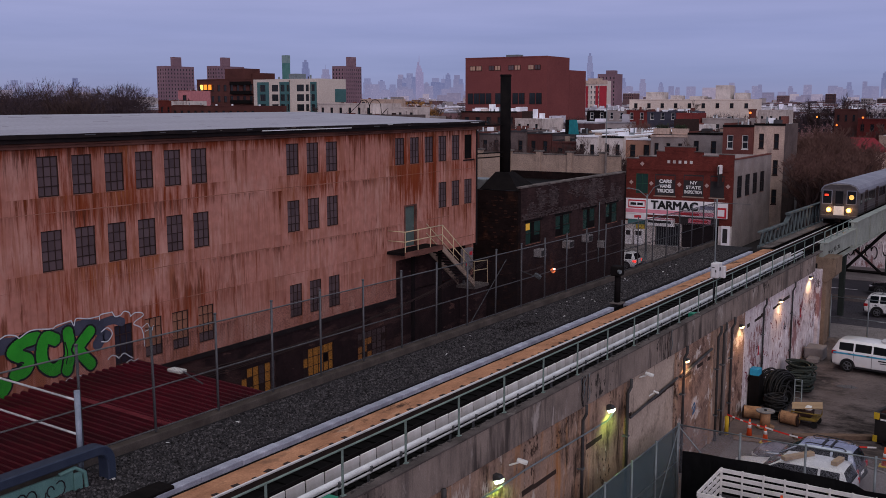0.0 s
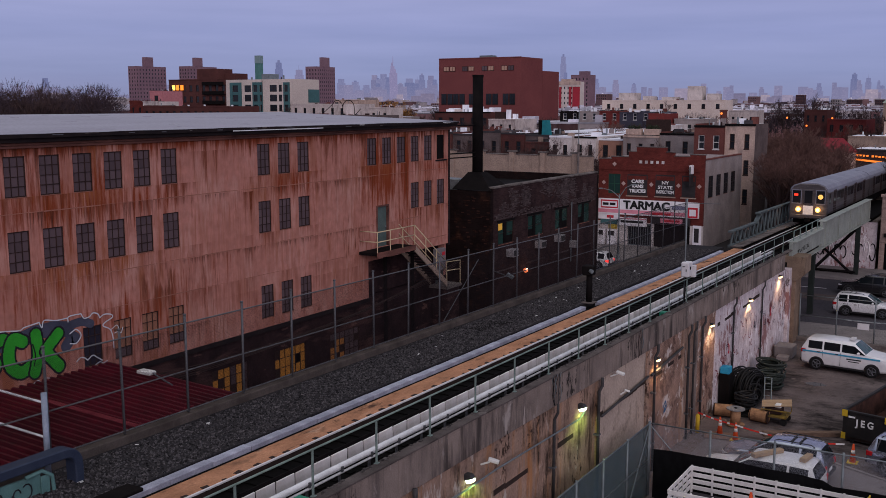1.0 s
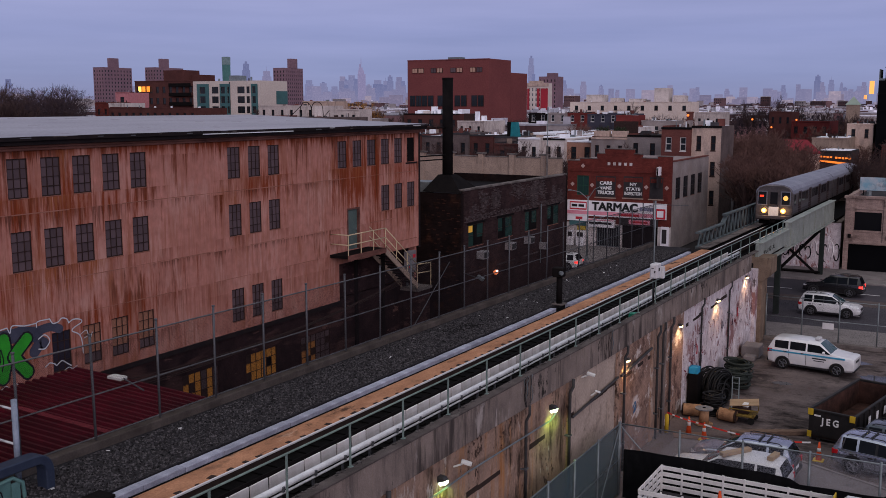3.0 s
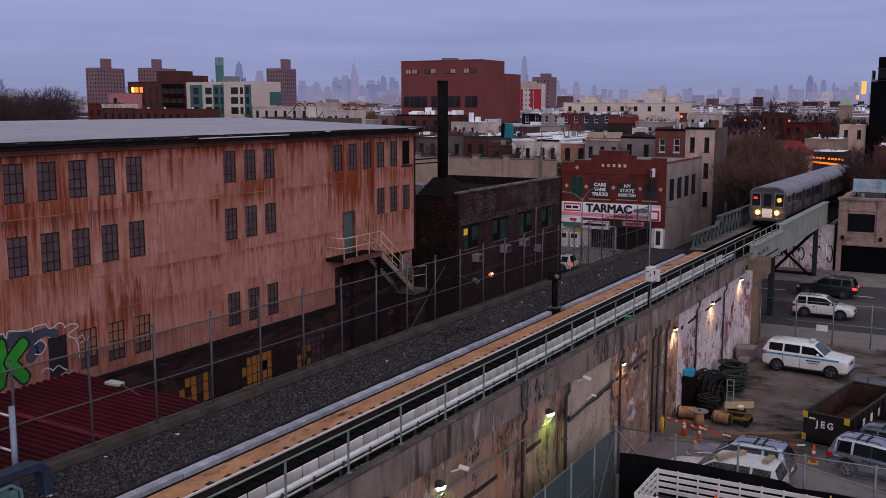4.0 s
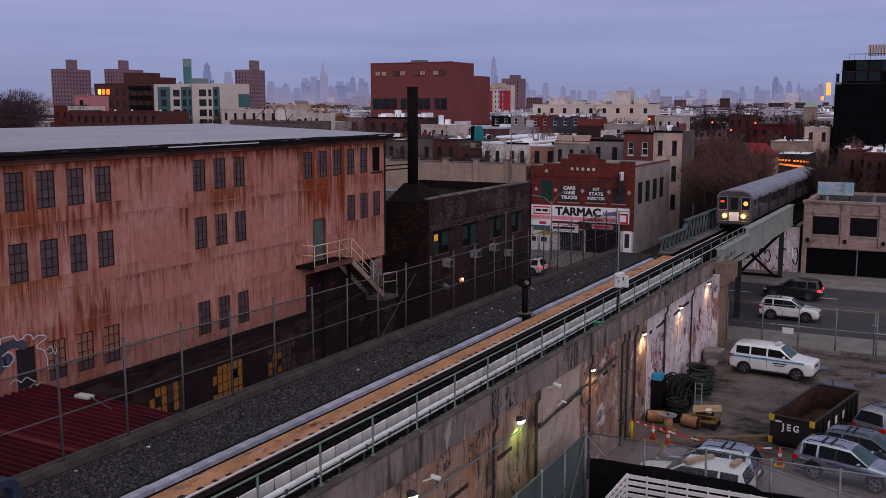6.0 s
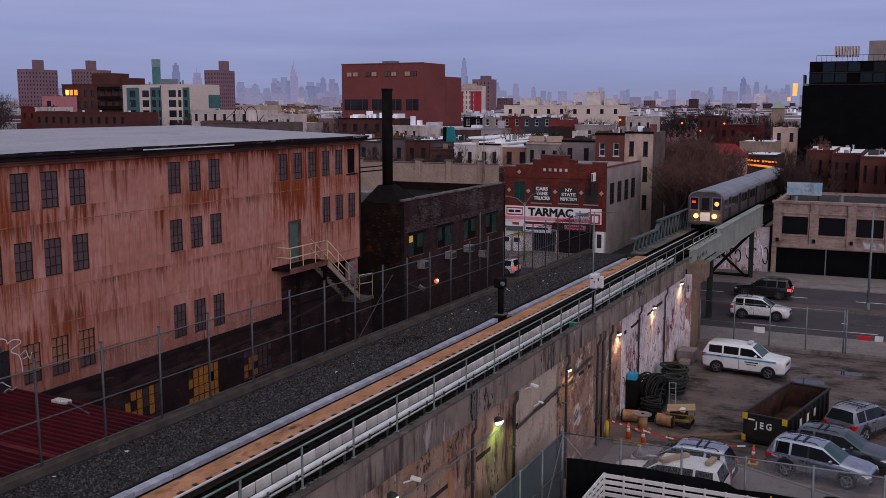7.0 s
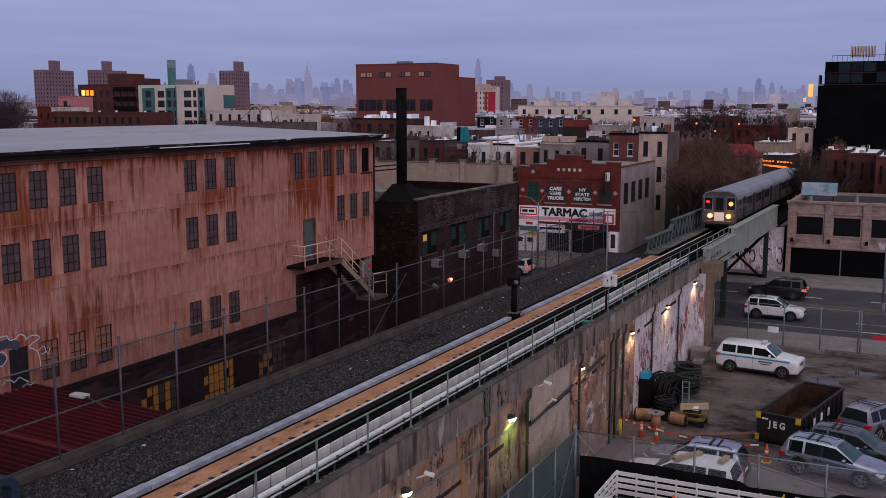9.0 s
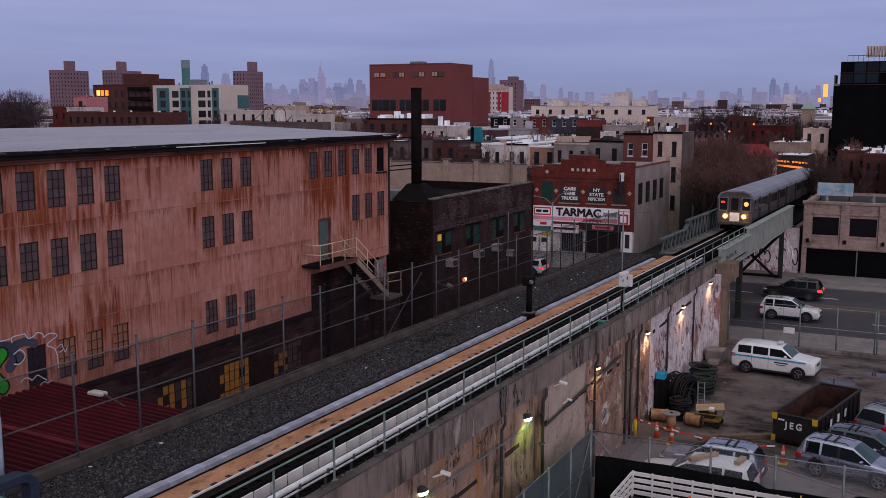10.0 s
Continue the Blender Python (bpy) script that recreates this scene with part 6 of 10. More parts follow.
part("stay", Shape().tube((-96.6, 151, 13.35), (-95.2, 151, 14.6), 0.06, 6), NEARBLACK, hoops)
wh_ = house("low_block", -78.5, -73.0, 170, 10, 12.6, PALEWALL, "low white house with cluttered roof", [(10, 11.6, 3, 0.3)], cat="building", roof=SNOW)
part("roof_unit", Shape().box(-77.6, 171, 12.5, -75.6, 173, 14.0), SASH, wh_)
part("roof_unit", Shape().box(-75.2, 171, 12.5, -74.6, 172, 14.4).box(-74.3, 172, 12.5, -73.6, 173, 13.6), SNOW, wh_)
rc_ = house("apartment_block", -240.4, -222.5, 551, 6, 28.6, APTWALL, "red and cream apartment block with lit cream middle", [(6.2 + r * 3.0, 7.8 + r * 3.0, 8, 0.4) for r in range(7)], cat="apartment building", fmat=WF)
for x0_, x1_ in ((-240.3, -236.8), (-235.9, -234.6), (-229.6, -228.0), (-227.2, -222.6)):
    part("red_bay", Shape().box(x0_, 550.6, 6, x1_, 550.9, 25.6), surf("crimson_panel", (0.36, 0.035, 0.05), (0.28, 0.03, 0.045), 0.3) if "crimson_panel" not in bpy.data.materials else bpy.data.materials["crimson_panel"], rc_, "crimson brick bay")
part("top_band", Shape().box(-240.7, 550.5, 26.8, -222.2, 550.9, 28.9), BEIGEWALL, rc_)
part("roof_house", Shape().box(-235.5, 552.5, 28.4, -227.5, 556, 30.2), BEIGEWALL, rc_)
t_ = house("tower_block", -270.1, -256.7, 645.6, 12, 35.5, TOWERBRICK, "brick housing tower with rows of windows", [(32 - 2.9 * r, 33.5 - 2.9 * r, 5, 0.3) for r in range(9)], cat="tower block", group="housing towers")
part("bulkhead", Shape().box(-265, 648, 35, -259, 654, 38), TOWERBRICK, t_)
house("long_block", -122.5, -78.5, 337.5, 10, 16.8, surf("pale_beige_wall", (0.74, 0.62, 0.55), (0.62, 0.52, 0.47), 0.1, 0.9, grain=3), "long pale beige block with few windows", [(13.9, 15.5, 9, 0.26)], cat="building", roof=SNOW)
for x0, x1, z in ((-119.2, -112.6, 19.4), (-110, -106.5, 18.2), (-93.8, -88.7, 21.6), (-87, -83, 19.0), (-103, -98, 17.9)):
    house("roof_house", x0, x1, 345, 5, z, PALEWALL, "pale roof house on the long block", [], cat="building", z0=16.7)
# black glass block
blk = thing("black_block", (8, 210, 0), "tall black clad block with glazed upper floors", "office building")
part("body", Shape().box(-6.5, 199, 0, 40, 225, 20.1), BLACKCLAD, blk)
part("upper_storey", Shape().box(-5.6, 201, 20.1, 40, 224, 24.6), BLACKCLAD, blk)
part("balcony", Shape().box(-6.6, 200.2, 20.1, -5.6, 206, 20.5).box(-6.6, 200.2, 20.5, -6.5, 206, 22.2), GALV, blk)
DARKTEAL = glass("dark_teal_glazing", (0.006, 0.014, 0.017), 0.16)
for k in range(19):
    x_ = -5.4 + k * 2.2
    for r_ in range(2):
        if (k * 3 + r_) % 4 != 1:
            part("glass_bay", Shape().box(x_, 200.93, 20.7 + 2.0 * r_, x_ + 2.0, 200.99, 22.4 + 2.0 * r_), DARKTEAL if (k + r_) % 3 else BLACKGLASS, blk)
    part("mullion", Shape().box(x_ - 0.16, 200.9, 20.3, x_ - 0.06, 201, 24.5), NEARBLACK, blk)
for z_ in (22.45, 20.25):
    part("floor_edge", Shape().box(-5.7, 200.7, z_, 40, 201, z_ + 0.14), SASH, blk)
for r_ in range(6):
    part("floor_joint", Shape().box(-6.4, 198.97, 2.2 + 3.1 * r_, 40, 199, 2.26 + 3.1 * r_), NEARBLACK, blk)
for k in range(12):
    part("panel_joint", Shape().box(-3.2 + 3.6 * k, 198.965, 0.2, -3.15 + 3.6 * k, 199, 20.0), NEARBLACK, blk)
part("plant_room", Shape().box(4.0, 214, 24.6, 40, 224, 29.0), GREYSTUCCO, blk)
part("pale_bay", Shape().box(9.2, 198.8, 15.5, 14, 199, 20.0), GREYSTUCCO, blk)
rl = Shape()
for k in range(28):
    rl.box(-4.5 + k * 0.9, 201.2, 24.6, -4.44 + k * 0.9, 201.26, 25.7)
rl.box(-4.5, 201.2, 25.65, 20, 201.26, 25.75)
part("roof_railing", rl, PANE_TEAL, blk)
for k in range(9):
    part("cooling_fin", Shape().box(-1.6 + k * 0.5, 205, 25.6, -1.3 + k * 0.5, 207, 27.6), BEIGEWALL, blk)
# houses behind the garage
for k in range(4):
    house("row_house", 0.9 + k * 3.4, 4.3 + k * 3.4, 132.5 - 5.2 * k, 14, 10.75 - 0.12 * k, (BROWNSTONE, BROWNBRICK, BROWNSTONE)[k % 3], "old brown brick row house with whitened roof", [(7.6, 9.5, 3, 0.3), (4.4, 6.3, 3, 0.3)], group="row houses", roof=SNOW, cornice=BROWNBRICK)
house("corner_shop", -12.2, -6.8, 168, 10, 8.4, SIGNBLACK, "corner shop with glowing orange sign", [], cat="shop", roof=SNOW)
neon = thing("neon_sign", (-9.5, 167.9, 6.4), "glowing orange shop sign band", "sign")
NEON = glow("orange_neon", (1.0, 0.24, 0.03), 0.8)
part("sign_band", Shape().prism([(-12.0, 167.85, 6.75), (-6.9, 167.85, 6.2), (-6.9, 167.85, 6.55), (-12.0, 167.85, 7.0)], (0, -0.1, 0)), NEON, neon)
for k in range(9):
    part("sign_bar", Shape().box(-11.4 + 0.5 * k + 0.3 * (k > 3), 167.7, 7.32 - 0.03 * k + 0.06 * (k % 2), -11.06 + 0.5 * k + 0.3 * (k > 3), 167.8, 7.62 - 0.03 * k), NEON, neon)
rb = thing("corner_building", (-13.5, 168, 0), "small pale building under a faded red pitched roof", "building")
part("wall", Shape().box(-15.4, 163.4, 0, -11.4, 171.5, 8.2), BEIGEWALL, rb)
part("roof", Shape().prism([(-17.8, 172.5, 9.75), (-14.2, 172.5, 9.75), (-10.5, 162.8, 8.1), (-15.6, 162.8, 8.1)], (0, 0, 0.22)), surf("faded_red_canopy", (0.25, 0.03, 0.04), (0.17, 0.024, 0.032)), rb, "faded red roof")
house("low_block", -16.2, -10.0, 190, 10, 9.8, TANBRICK, "blank tan brick block", [], cat="building", roof=SNOW)
house("low_block", -28.6, -20.3, 240, 14, 12.0, MAROON, "low red brick block with dark roof", [(9.3, 10.8, 4, 0.4)], cat="building")
house("low_block", -35.6, -30.4, 250, 10, 14.1, BROWNBRICK, "brick house with small roof towers", [(11.3, 12.8, 3, 0.35)], cat="building", roof=SNOW)
house("low_block", -11.6, -7.0, 200, 10, 12.2, BEIGEWALL, "pale stucco house with flat roof", [(9.6, 11.2, 2, 0.3)], cat="building", roof=SNOW)
house("low_block", -48.3, -42.3, 230, 8, 14.0, PALEWALL, "pale house with white vents on its roof", [(11, 12.6, 3, 0.3)], cat="building", roof=SNOW)
house("low_block", -44.5, -40.5, 165, 9, 11.9, WHITEWALL, "white low house with bulkhead", [(9.4, 11, 2, 0.3)], cat="building", roof=SNOW)
house("low_block", -56.9, -53.5, 200, 9, 13.5, MAROON, "dark red low house in the row", [(10.6, 12.2, 2, 0.35)], cat="building", roof=SNOW)
house("low_block", -53.0, -46.5, 205, 9, 12.4, GREYSTUCCO, "grey low house behind the row", [(9.6, 11.2, 3, 0.35)], cat="building", roof=SNOW)
chim_ = thing("brick_chimney", (-36, 180, 9), "square brick chimney between the houses", "chimney")
part("shaft", Shape().box(-36.5, 180, 0, -35.5, 181, 14.2), BROWNSTONE, chim_)
part("cap", Shape().box(-36.6, 179.9, 14.2, -35.4, 181.1, 14.45), BROWNSTONE, chim_)
LAMPGLOW = glow("orange_street_light", (1.0, 0.20, 0.03), 1.6)
for x_, y_, z_ in ((-35.7, 178, 13.8), (-27.2, 238, 12.3), (-36.4, 235, 12.4), (-34.2, 246, 10.4), (-2.3, 128, 7.4)):
    tl = thing("town_lamp", (x_, y_, 0), "glowing orange street light", "street lamp", "town street lights")
    part("pole", Shape().tube((x_, y_ + 0.1, 0), (x_, y_ + 0.1, z_), 0.06, 6), SASH, tl)
    part("bulb", Shape().tube((x_, y_, z_ - 0.2), (x_, y_, z_), 0.12, 8, 0.24).tube((x_, y_, z_), (x_, y_, z_ + 0.2), 0.24, 8, 0.1), LAMPGLOW, tl)
tank = thing("roof_tank", (-57.4, 150.5, 10.3), "teal sheeted tank frame on a roof", "tank")
part("sheet", Shape().prism([(-57.7, 150, 10.4), (-56.4, 150, 10.4), (-56.8, 150, 12.8), (-57.6, 150, 12.8)], (0, 1.3, 0)), surf("teal_sheet", (0.03, 0.22, 0.25), (0.02, 0.15, 0.18), 1.0), tank)
part("drum", Shape().tube((-58.2, 150.8, 10.3), (-58.2, 150.8, 12.8), 0.45, 14), NEARBLACK, tank)

fp = thing("flag_pole", (-29.8, 100.4, 0), "tall slim pale pole beside the tan wall", "pole")
part("pole", Shape().tube((-29.8, 100.4, 0), (-29.8, 100.4, 15.0), 0.09, 8, 0.05), GALV, fp, smooth=True)
part("ball", Shape().tube((-29.8, 100.4, 15.0), (-29.8, 100.4, 15.35), 0.08, 8), GALV, fp)
part("collar", Shape().tube((-29.8, 100.4, 8.0), (-29.8, 100.4, 11.2), 0.13, 8), COPING, fp)
ch_ = thing("church_tower", (-26.5, 331, 0), "tan brick tower under a pale green pyramid roof", "tower")
part("shaft", Shape().box(-28.3, 330, 0, -24.7, 333.6, 15.8), TANBRICK, ch_)
cop = Shape()
cop.add([(-28.6, 329.7, 15.8), (-24.4, 329.7, 15.8), (-24.4, 333.9, 15.8), (-28.6, 333.9, 15.8), (-26.5, 331.8, 18.4)], [(0, 1, 4), (1, 2, 4), (2, 3, 4), (3, 0, 4), (3, 2, 1, 0)])
part("roof", cop, surf("verdigris_roof", (0.33, 0.40, 0.33), (0.26, 0.33, 0.28), 0.4), ch_, "pale green pyramid roof")
rsh = random.Random(77)
EVERGREEN = surf("evergreen_leaves", (0.045, 0.06, 0.035), (0.03, 0.04, 0.025), 2, 0.9, per_piece=0.4)
for k in range(2):
    sh = Shape()
    for j in range(260):
        c = Vector((-38.4 + k * 2.7 + rsh.uniform(0, 1.9), 138.75 + rsh.uniform(-0.35, 0.35), 11.9 + abs(rsh.gauss(0, 0.28))))
        u, w_ = Vector((rsh.gauss(0, 1), rsh.gauss(0, 1), rsh.gauss(0, 1))).normalized() * 0.11, Vector((rsh.gauss(0, 1), rsh.gauss(0, 1), rsh.gauss(0, 1))).normalized() * 0.08
        sh.add([c - u, c + w_, c + u, c - w_], [(0, 1, 2, 3)])
    tagged(part("shrub", raw_mesh(sh, "shrub"), EVERGREEN, None), "evergreen shrub in a roof planter", "shrub", "roof shrubs")

# graffiti on the far abutment under the bridge
ag = thing("graffiti", (-1.5, 99.4, 0.5), "pale scrawled graffiti on the bridge abutment", "graffiti")
part("painted_field", Shape().box(-7.0, 99.47, 0.0, 0.9, 99.496, 4.5), WALLPALE, ag)
rg = random.Random(3)
for k in range(11):
    cx, cz = -4.6 + k * 0.52, 1.7 + rg.uniform(-0.2, 0.3)
    a0, ra, rb_ = rg.uniform(0, 6), rg.uniform(0.16, 0.3), rg.uniform(0.5, 0.85)
    part("scrawl", Shape().pipe([(cx + ra * math.cos(a0 + 0.45 * i), 99.44, cz + rb_ * math.sin(a0 + 0.45 * i)) for i in range(rg.randint(7, 13))], 0.05, 4), NEARBLACK if k % 3 else PANEL, ag)


# ---- chain-link fence and railings of the viaduct ----
def wires(s, p, along, up, length, height, pitch=0.06, r=0.0032):
    """Diagonal fence wires as slim three-sided bars in the plane of along and up."""
    p, a, u = Vector(p), Vector(along).normalized(), Vector(up).normalized()
    nrm = a.cross(u)
    step = pitch * 1.414
    k = -int(height / step) - 1
    while k * step < length:
        for sgn in (1, -1):
            s0 = k * step
            lo, hi = max(0.0, -s0), min(height, length - s0)
            if hi - lo > 0.05:
                if sgn == 1:
                    q0, q1 = p + a * (s0 + lo) + u * lo, p + a * (s0 + hi) + u * hi
                else:
                    q0, q1 = p + a * (s0 + lo) + u * (height - lo), p + a * (s0 + hi) + u * (height - hi)
                d = (q1 - q0).normalized()
                e = nrm.cross(d)
                o = len(s.v)
                for q in (q0, q1):
                    for w in (nrm * r, e * r - nrm * r * 0.5, -e * r - nrm * r * 0.5):
                        s.v.append(tuple(q + w))
                s.f += [(o, o + 1, o + 4, o + 3), (o + 1, o + 2, o + 5, o + 4), (o + 2, o, o + 3, o + 5)]
        k += 1
    return s


vf = thing("chain_link_fence", (-7.95, 40, 6.3), "tall grey chain-link fence on the viaduct kerb", "fence")
post_me = Shape().tube((0, 0, 0), (0, 0, 2.95), 0.038, 8).tube((0, 0, 2.95), (0, 0, 3.0), 0.05, 8).mesh("post", smooth=True)
fz = lambda y: deck(y) - 0.34
for k in range(23):
    y = 15.55 + k * 2.42
    ob = part("post", post_me, FENCE, vf)
    ob.matrix_basis = pose(-7.95, y, fz(y), random.uniform(-0.7, 0.7), random.uniform(-0.7, 0.7), 0)
for d in (2.72, 1.28, 0.08):
    part("rail", Shape().tube((-7.95, 4.0, fz(4) + d), (-7.95, 68.9, fz(68.9) + d), 0.024, 6), FENCE, vf, smooth=True)
part("mesh", raw_mesh(wires(Shape(), (-7.93, 4.0, fz(4) + 0.05), (0, 64.9, fz(68.9) - fz(4)), (0, 0, 1), 64.9, 2.68, 0.032, 0.0021), "mesh"), WIRE, vf)["kind"] = "stuff"
for y in (37.4,):
    part("brace", Shape().tube((-7.95, y - 2.2, fz(y) + 0.1), (-7.95, y + 0.9, fz(y) + 2.4), 0.02, 6), FENCE, vf)
# returns of the fence at the bridge
part("rail", Shape().tube((-7.95, 68.9, fz(69) + 2.72), (-5.6, 69.4, fz(69) + 2.72), 0.024, 6), FENCE, vf)

hr = thing("handrail", (-0.12, 30, 6.7), "green-grey steel handrail along the viaduct coping", "railing")
hp = Shape().box(-0.022, -0.025, 0, 0.022, 0.025, 1.1).box(-0.045, -0.07, 0, 0.06, 0.07, 0.02).mesh("post", 0.006)
RAILGREEN = surf("grey_green_rail_paint", (0.20, 0.265, 0.24), (0.115, 0.155, 0.14), 3, 0.55, metal=0.1)
for k in range(29):
    y = -3.53 + 2.5 * k
    if y < 66:
        ob = part("post", hp, RAILGREEN, hr)
        ob.matrix_basis = pose(-0.12, y, deck(y), 0, 0, 0)
part("top_rail", Shape().tube((-0.12, -8, deck(-8) + 1.1), (-0.12, 66.5, deck(66.5) + 1.1), 0.026, 8), RAILGREEN, hr, smooth=True)
for y0_, y1_ in ((66.5, 75.5),):
    for k in range(5):
        y = y0_ + k * 2.0
        part("post", Shape().box(-0.03, y, deck(y) + 0.1, 0.03, y + 0.06, deck(y) + 1.15), RAILGREEN, hr)
    part("bridge_rail", Shape().tube((0, y0_, deck(y0_) + 1.12), (0, y1_, deck(y1_) + 1.15), 0.03, 6).tube((0, y0_, deck(y0_) + 0.6), (0, y1_, deck(y1_) + 0.6), 0.02, 6), RAILGREEN, hr)
GREENBOX = surf("bright_green_box", (0.03, 0.26, 0.16), (0.02, 0.18, 0.11), 3, 0.5)
for y in (14.1, 16.8, 42.8):
    jb = thing("junction_box", (-0.75, y, deck(y) - 0.95), "small green trackside junction box", "junction box", "junction boxes")
    part("box", Shape().box(-0.95, y - 0.18, deck(y) - 0.55, -0.6, y + 0.18, deck(y) - 0.3), GREENBOX, jb, bevel=0.02)
    part("foot", Shape().box(-0.82, y - 0.04, deck(y) - 0.95, -0.74, y + 0.04, deck(y) - 0.55), FENCE, jb)

mast = thing("signal_mast", (-0.28, 44.1, 6.4), "slim mast with white equipment cabinet at the track", "signal mast")
part("pole", Shape().tube((-0.28, 44.1, deck(44) - 0.1), (-0.28, 44.1, 11.2), 0.035, 8), GALV, mast, smooth=True)
WHITEBOX = surf("white_cabinet_paint", (0.68, 0.67, 0.68), (0.55, 0.54, 0.55), 2, 0.45, bump=0.03)
cb = part("cabinet", Shape().box(-0.36, 43.75, 7.62, 0.0, 44.35, 8.3), WHITEBOX, mast, "white painted cabinet", bevel=0.03)
part("door", Shape().box(-0.30, 43.72, 7.68, -0.06, 43.75, 8.24), WHITEBOX, cb, bevel=0.005)
part("latch", Shape().box(-0.12, 43.70, 7.9, -0.08, 43.72, 8.0), NEARBLACK, cb)
part("vent", Shape().box(-0.27, 43.70, 8.1, -0.16, 43.72, 8.13).box(0.0, 43.95, 7.95, 0.012, 44.1, 8.1), NEARBLACK, cb)
part("side_box", Shape().box(-0.1, 44.38, 7.55, 0.12, 44.6, 8.1), WHITEBOX, mast, bevel=0.02)
part("cable", Shape().pipe([(-0.22, 44.0, 7.6), (-0.18, 43.96, 7.0), (-0.25, 44.05, deck(44))], 0.03), NEARBLACK, mast)

bp = thing("standpipe_post", (-4.95, 44.2, 6.0), "black steel post with boxy signal head on the ballast", "post")
part("post", Shape().tube((-5.1, 44.4, deck(44) - 0.6), (-5.1, 44.4, 7.25), 0.15, 12), NEARBLACK, bp, smooth=True)
part("head", Shape().box(-5.38, 44.1, 7.2, -4.85, 44.6, 7.68), NEARBLACK, bp, bevel=0.04)
part("cap", Shape().tube((-4.92, 44.05, 7.45), (-4.80, 43.98, 7.45), 0.1, 10), GALV, bp)
part("plinth", Shape().box(-5.4, 44.1, deck(44) - 0.61, -4.8, 44.7, deck(44) - 0.54), COPING, bp, bevel=0.02)
solo("rubber_mat", Shape().prism([(-7.15, 36.0, deck(37) - 0.6), (-6.4, 35.9, deck(37) - 0.6), (-6.1, 38.2, deck(37) - 0.62), (-6.85, 38.1, deck(37) - 0.62)], (0, 0, 0.03)), NEARBLACK, "black rubber mat lying on the ballast", "mat")
LITTER = surf("pale_litter", (0.6, 0.6, 0.62), (0.45, 0.45, 0.45), 4, 0.7, per_piece=0.4)
lit_s = Shape()
for k in range(36):
    y = random.uniform(10, 66)
    x = -7.6 + abs(random.gauss(0, 0.9))
    if x < -5.3:
        m = pose(x, y, deck(y) - 0.585, random.uniform(-25, 25), random.uniform(-25, 25), random.uniform(0, 180))
        a = random.uniform(0.02, 0.07)
        lit_s.box(-a, -a * 0.6, -0.012, a, a * 0.6, 0.012, m)
tagged(part("litter", lit_s, LITTER, None), "scraps of pale litter on the ballast", "litter", kind="stuff")
stones = Shape()
for k in range(34000):
    y = random.uniform(8, 67)
    x = random.uniform(-7.7, -5.25)
    a = random.uniform(0.018, 0.05)
    m = pose(x, y, deck(y) - 0.595, random.uniform(0, 360), random.uniform(0, 360), random.uniform(0, 360))
    p = [m @ Vector(q) for q in ((a, 0, 0), (-a, a * 0.3, 0), (0, a, 0.2 * a), (0, -a, 0), (0, 0, a), (0.1 * a, 0, -a))]
    stones.add(p, [(0, 2, 4), (2, 1, 4), (1, 3, 4), (3, 0, 4), (2, 0, 5), (1, 2, 5), (3, 1, 5), (0, 3, 5)])
STONE = surf("ballast_stone", (0.030, 0.029, 0.032), (0.082, 0.076, 0.080), 5, 0.9, bump=0.1, per_piece=0.75)
me = raw_mesh(stones, "ballast_stones")
tagged(part("ballast_stones", me, STONE, None), "loose dark grey ballast stones", "ballast", kind="stuff")

# ---- fittings on the retaining wall ----
WARM = glow("warm_lamp_glass", (1.0, 0.68, 0.34), 5)
GREENISH = glow("greenish_lamp_glass", (0.80, 1.0, 0.66), 5)
DARKMETAL = surf("dark_lamp_housing", (0.03, 0.03, 0.032), (0.05, 0.05, 0.05), 4, 0.5)
for y, z, warm in ((23.2, 4.95, 0), (31.3, 4.85, 0), (39.5, 4.76, 1), (47.64, 4.66, 1), (55.3, 4.62, 1), (62.6, 4.85, 1)):
    wl = thing("wall_lamp", (0.1, y, z), "wall lamp with glowing lens below the viaduct coping", "wall lamp", "wall lamps")
    k = 0.66 if not warm else 0.5
    part("housing", Shape().prism([(0.0, y - 0.16 * k, z - 0.1 * k), (0.0, y - 0.16 * k, z + 0.22 * k), (0.30 * k, y - 0.16 * k, z + 0.2 * k), (0.42 * k, y - 0.16 * k, z + 0.05 * k)], (0, 0.32 * k, 0)), DARKMETAL, wl, bevel=0.015)
    part("lens", Shape().prism([(0.05 * k, y - 0.13 * k, z - 0.10 * k), (0.43 * k, y - 0.13 * k, z + 0.03 * k), (0.40 * k, y - 0.13 * k, z - 0.12 * k), (0.14 * k, y - 0.13 * k, z - 0.22 * k)], (0, 0.26 * k, 0)), WARM if warm else GREENISH, wl, "glowing lens")
    la = new("lamp_light", bpy.data.lights.new("lamp_light", "SPOT"))
    la.data.energy, la.data.color, la.data.spot_size, la.data.spot_blend, la.data.shadow_soft_size = (78, (1.0, 0.58, 0.27), radians(150), 0.6, 0.05) if warm else (60, (0.58, 1.0, 0.16), radians(150), 0.6, 0.05)
    la.matrix_basis = look((0.40, y, z - 0.20), (0.05, y, z - 1.2))
    la.parent = wl
    la.matrix_parent_inverse = inv_of(wl)
CAMWHITE = surf("white_camera_shell", (0.72, 0.72, 0.70), (0.6, 0.6, 0.58), 4, 0.4, bump=0.02)
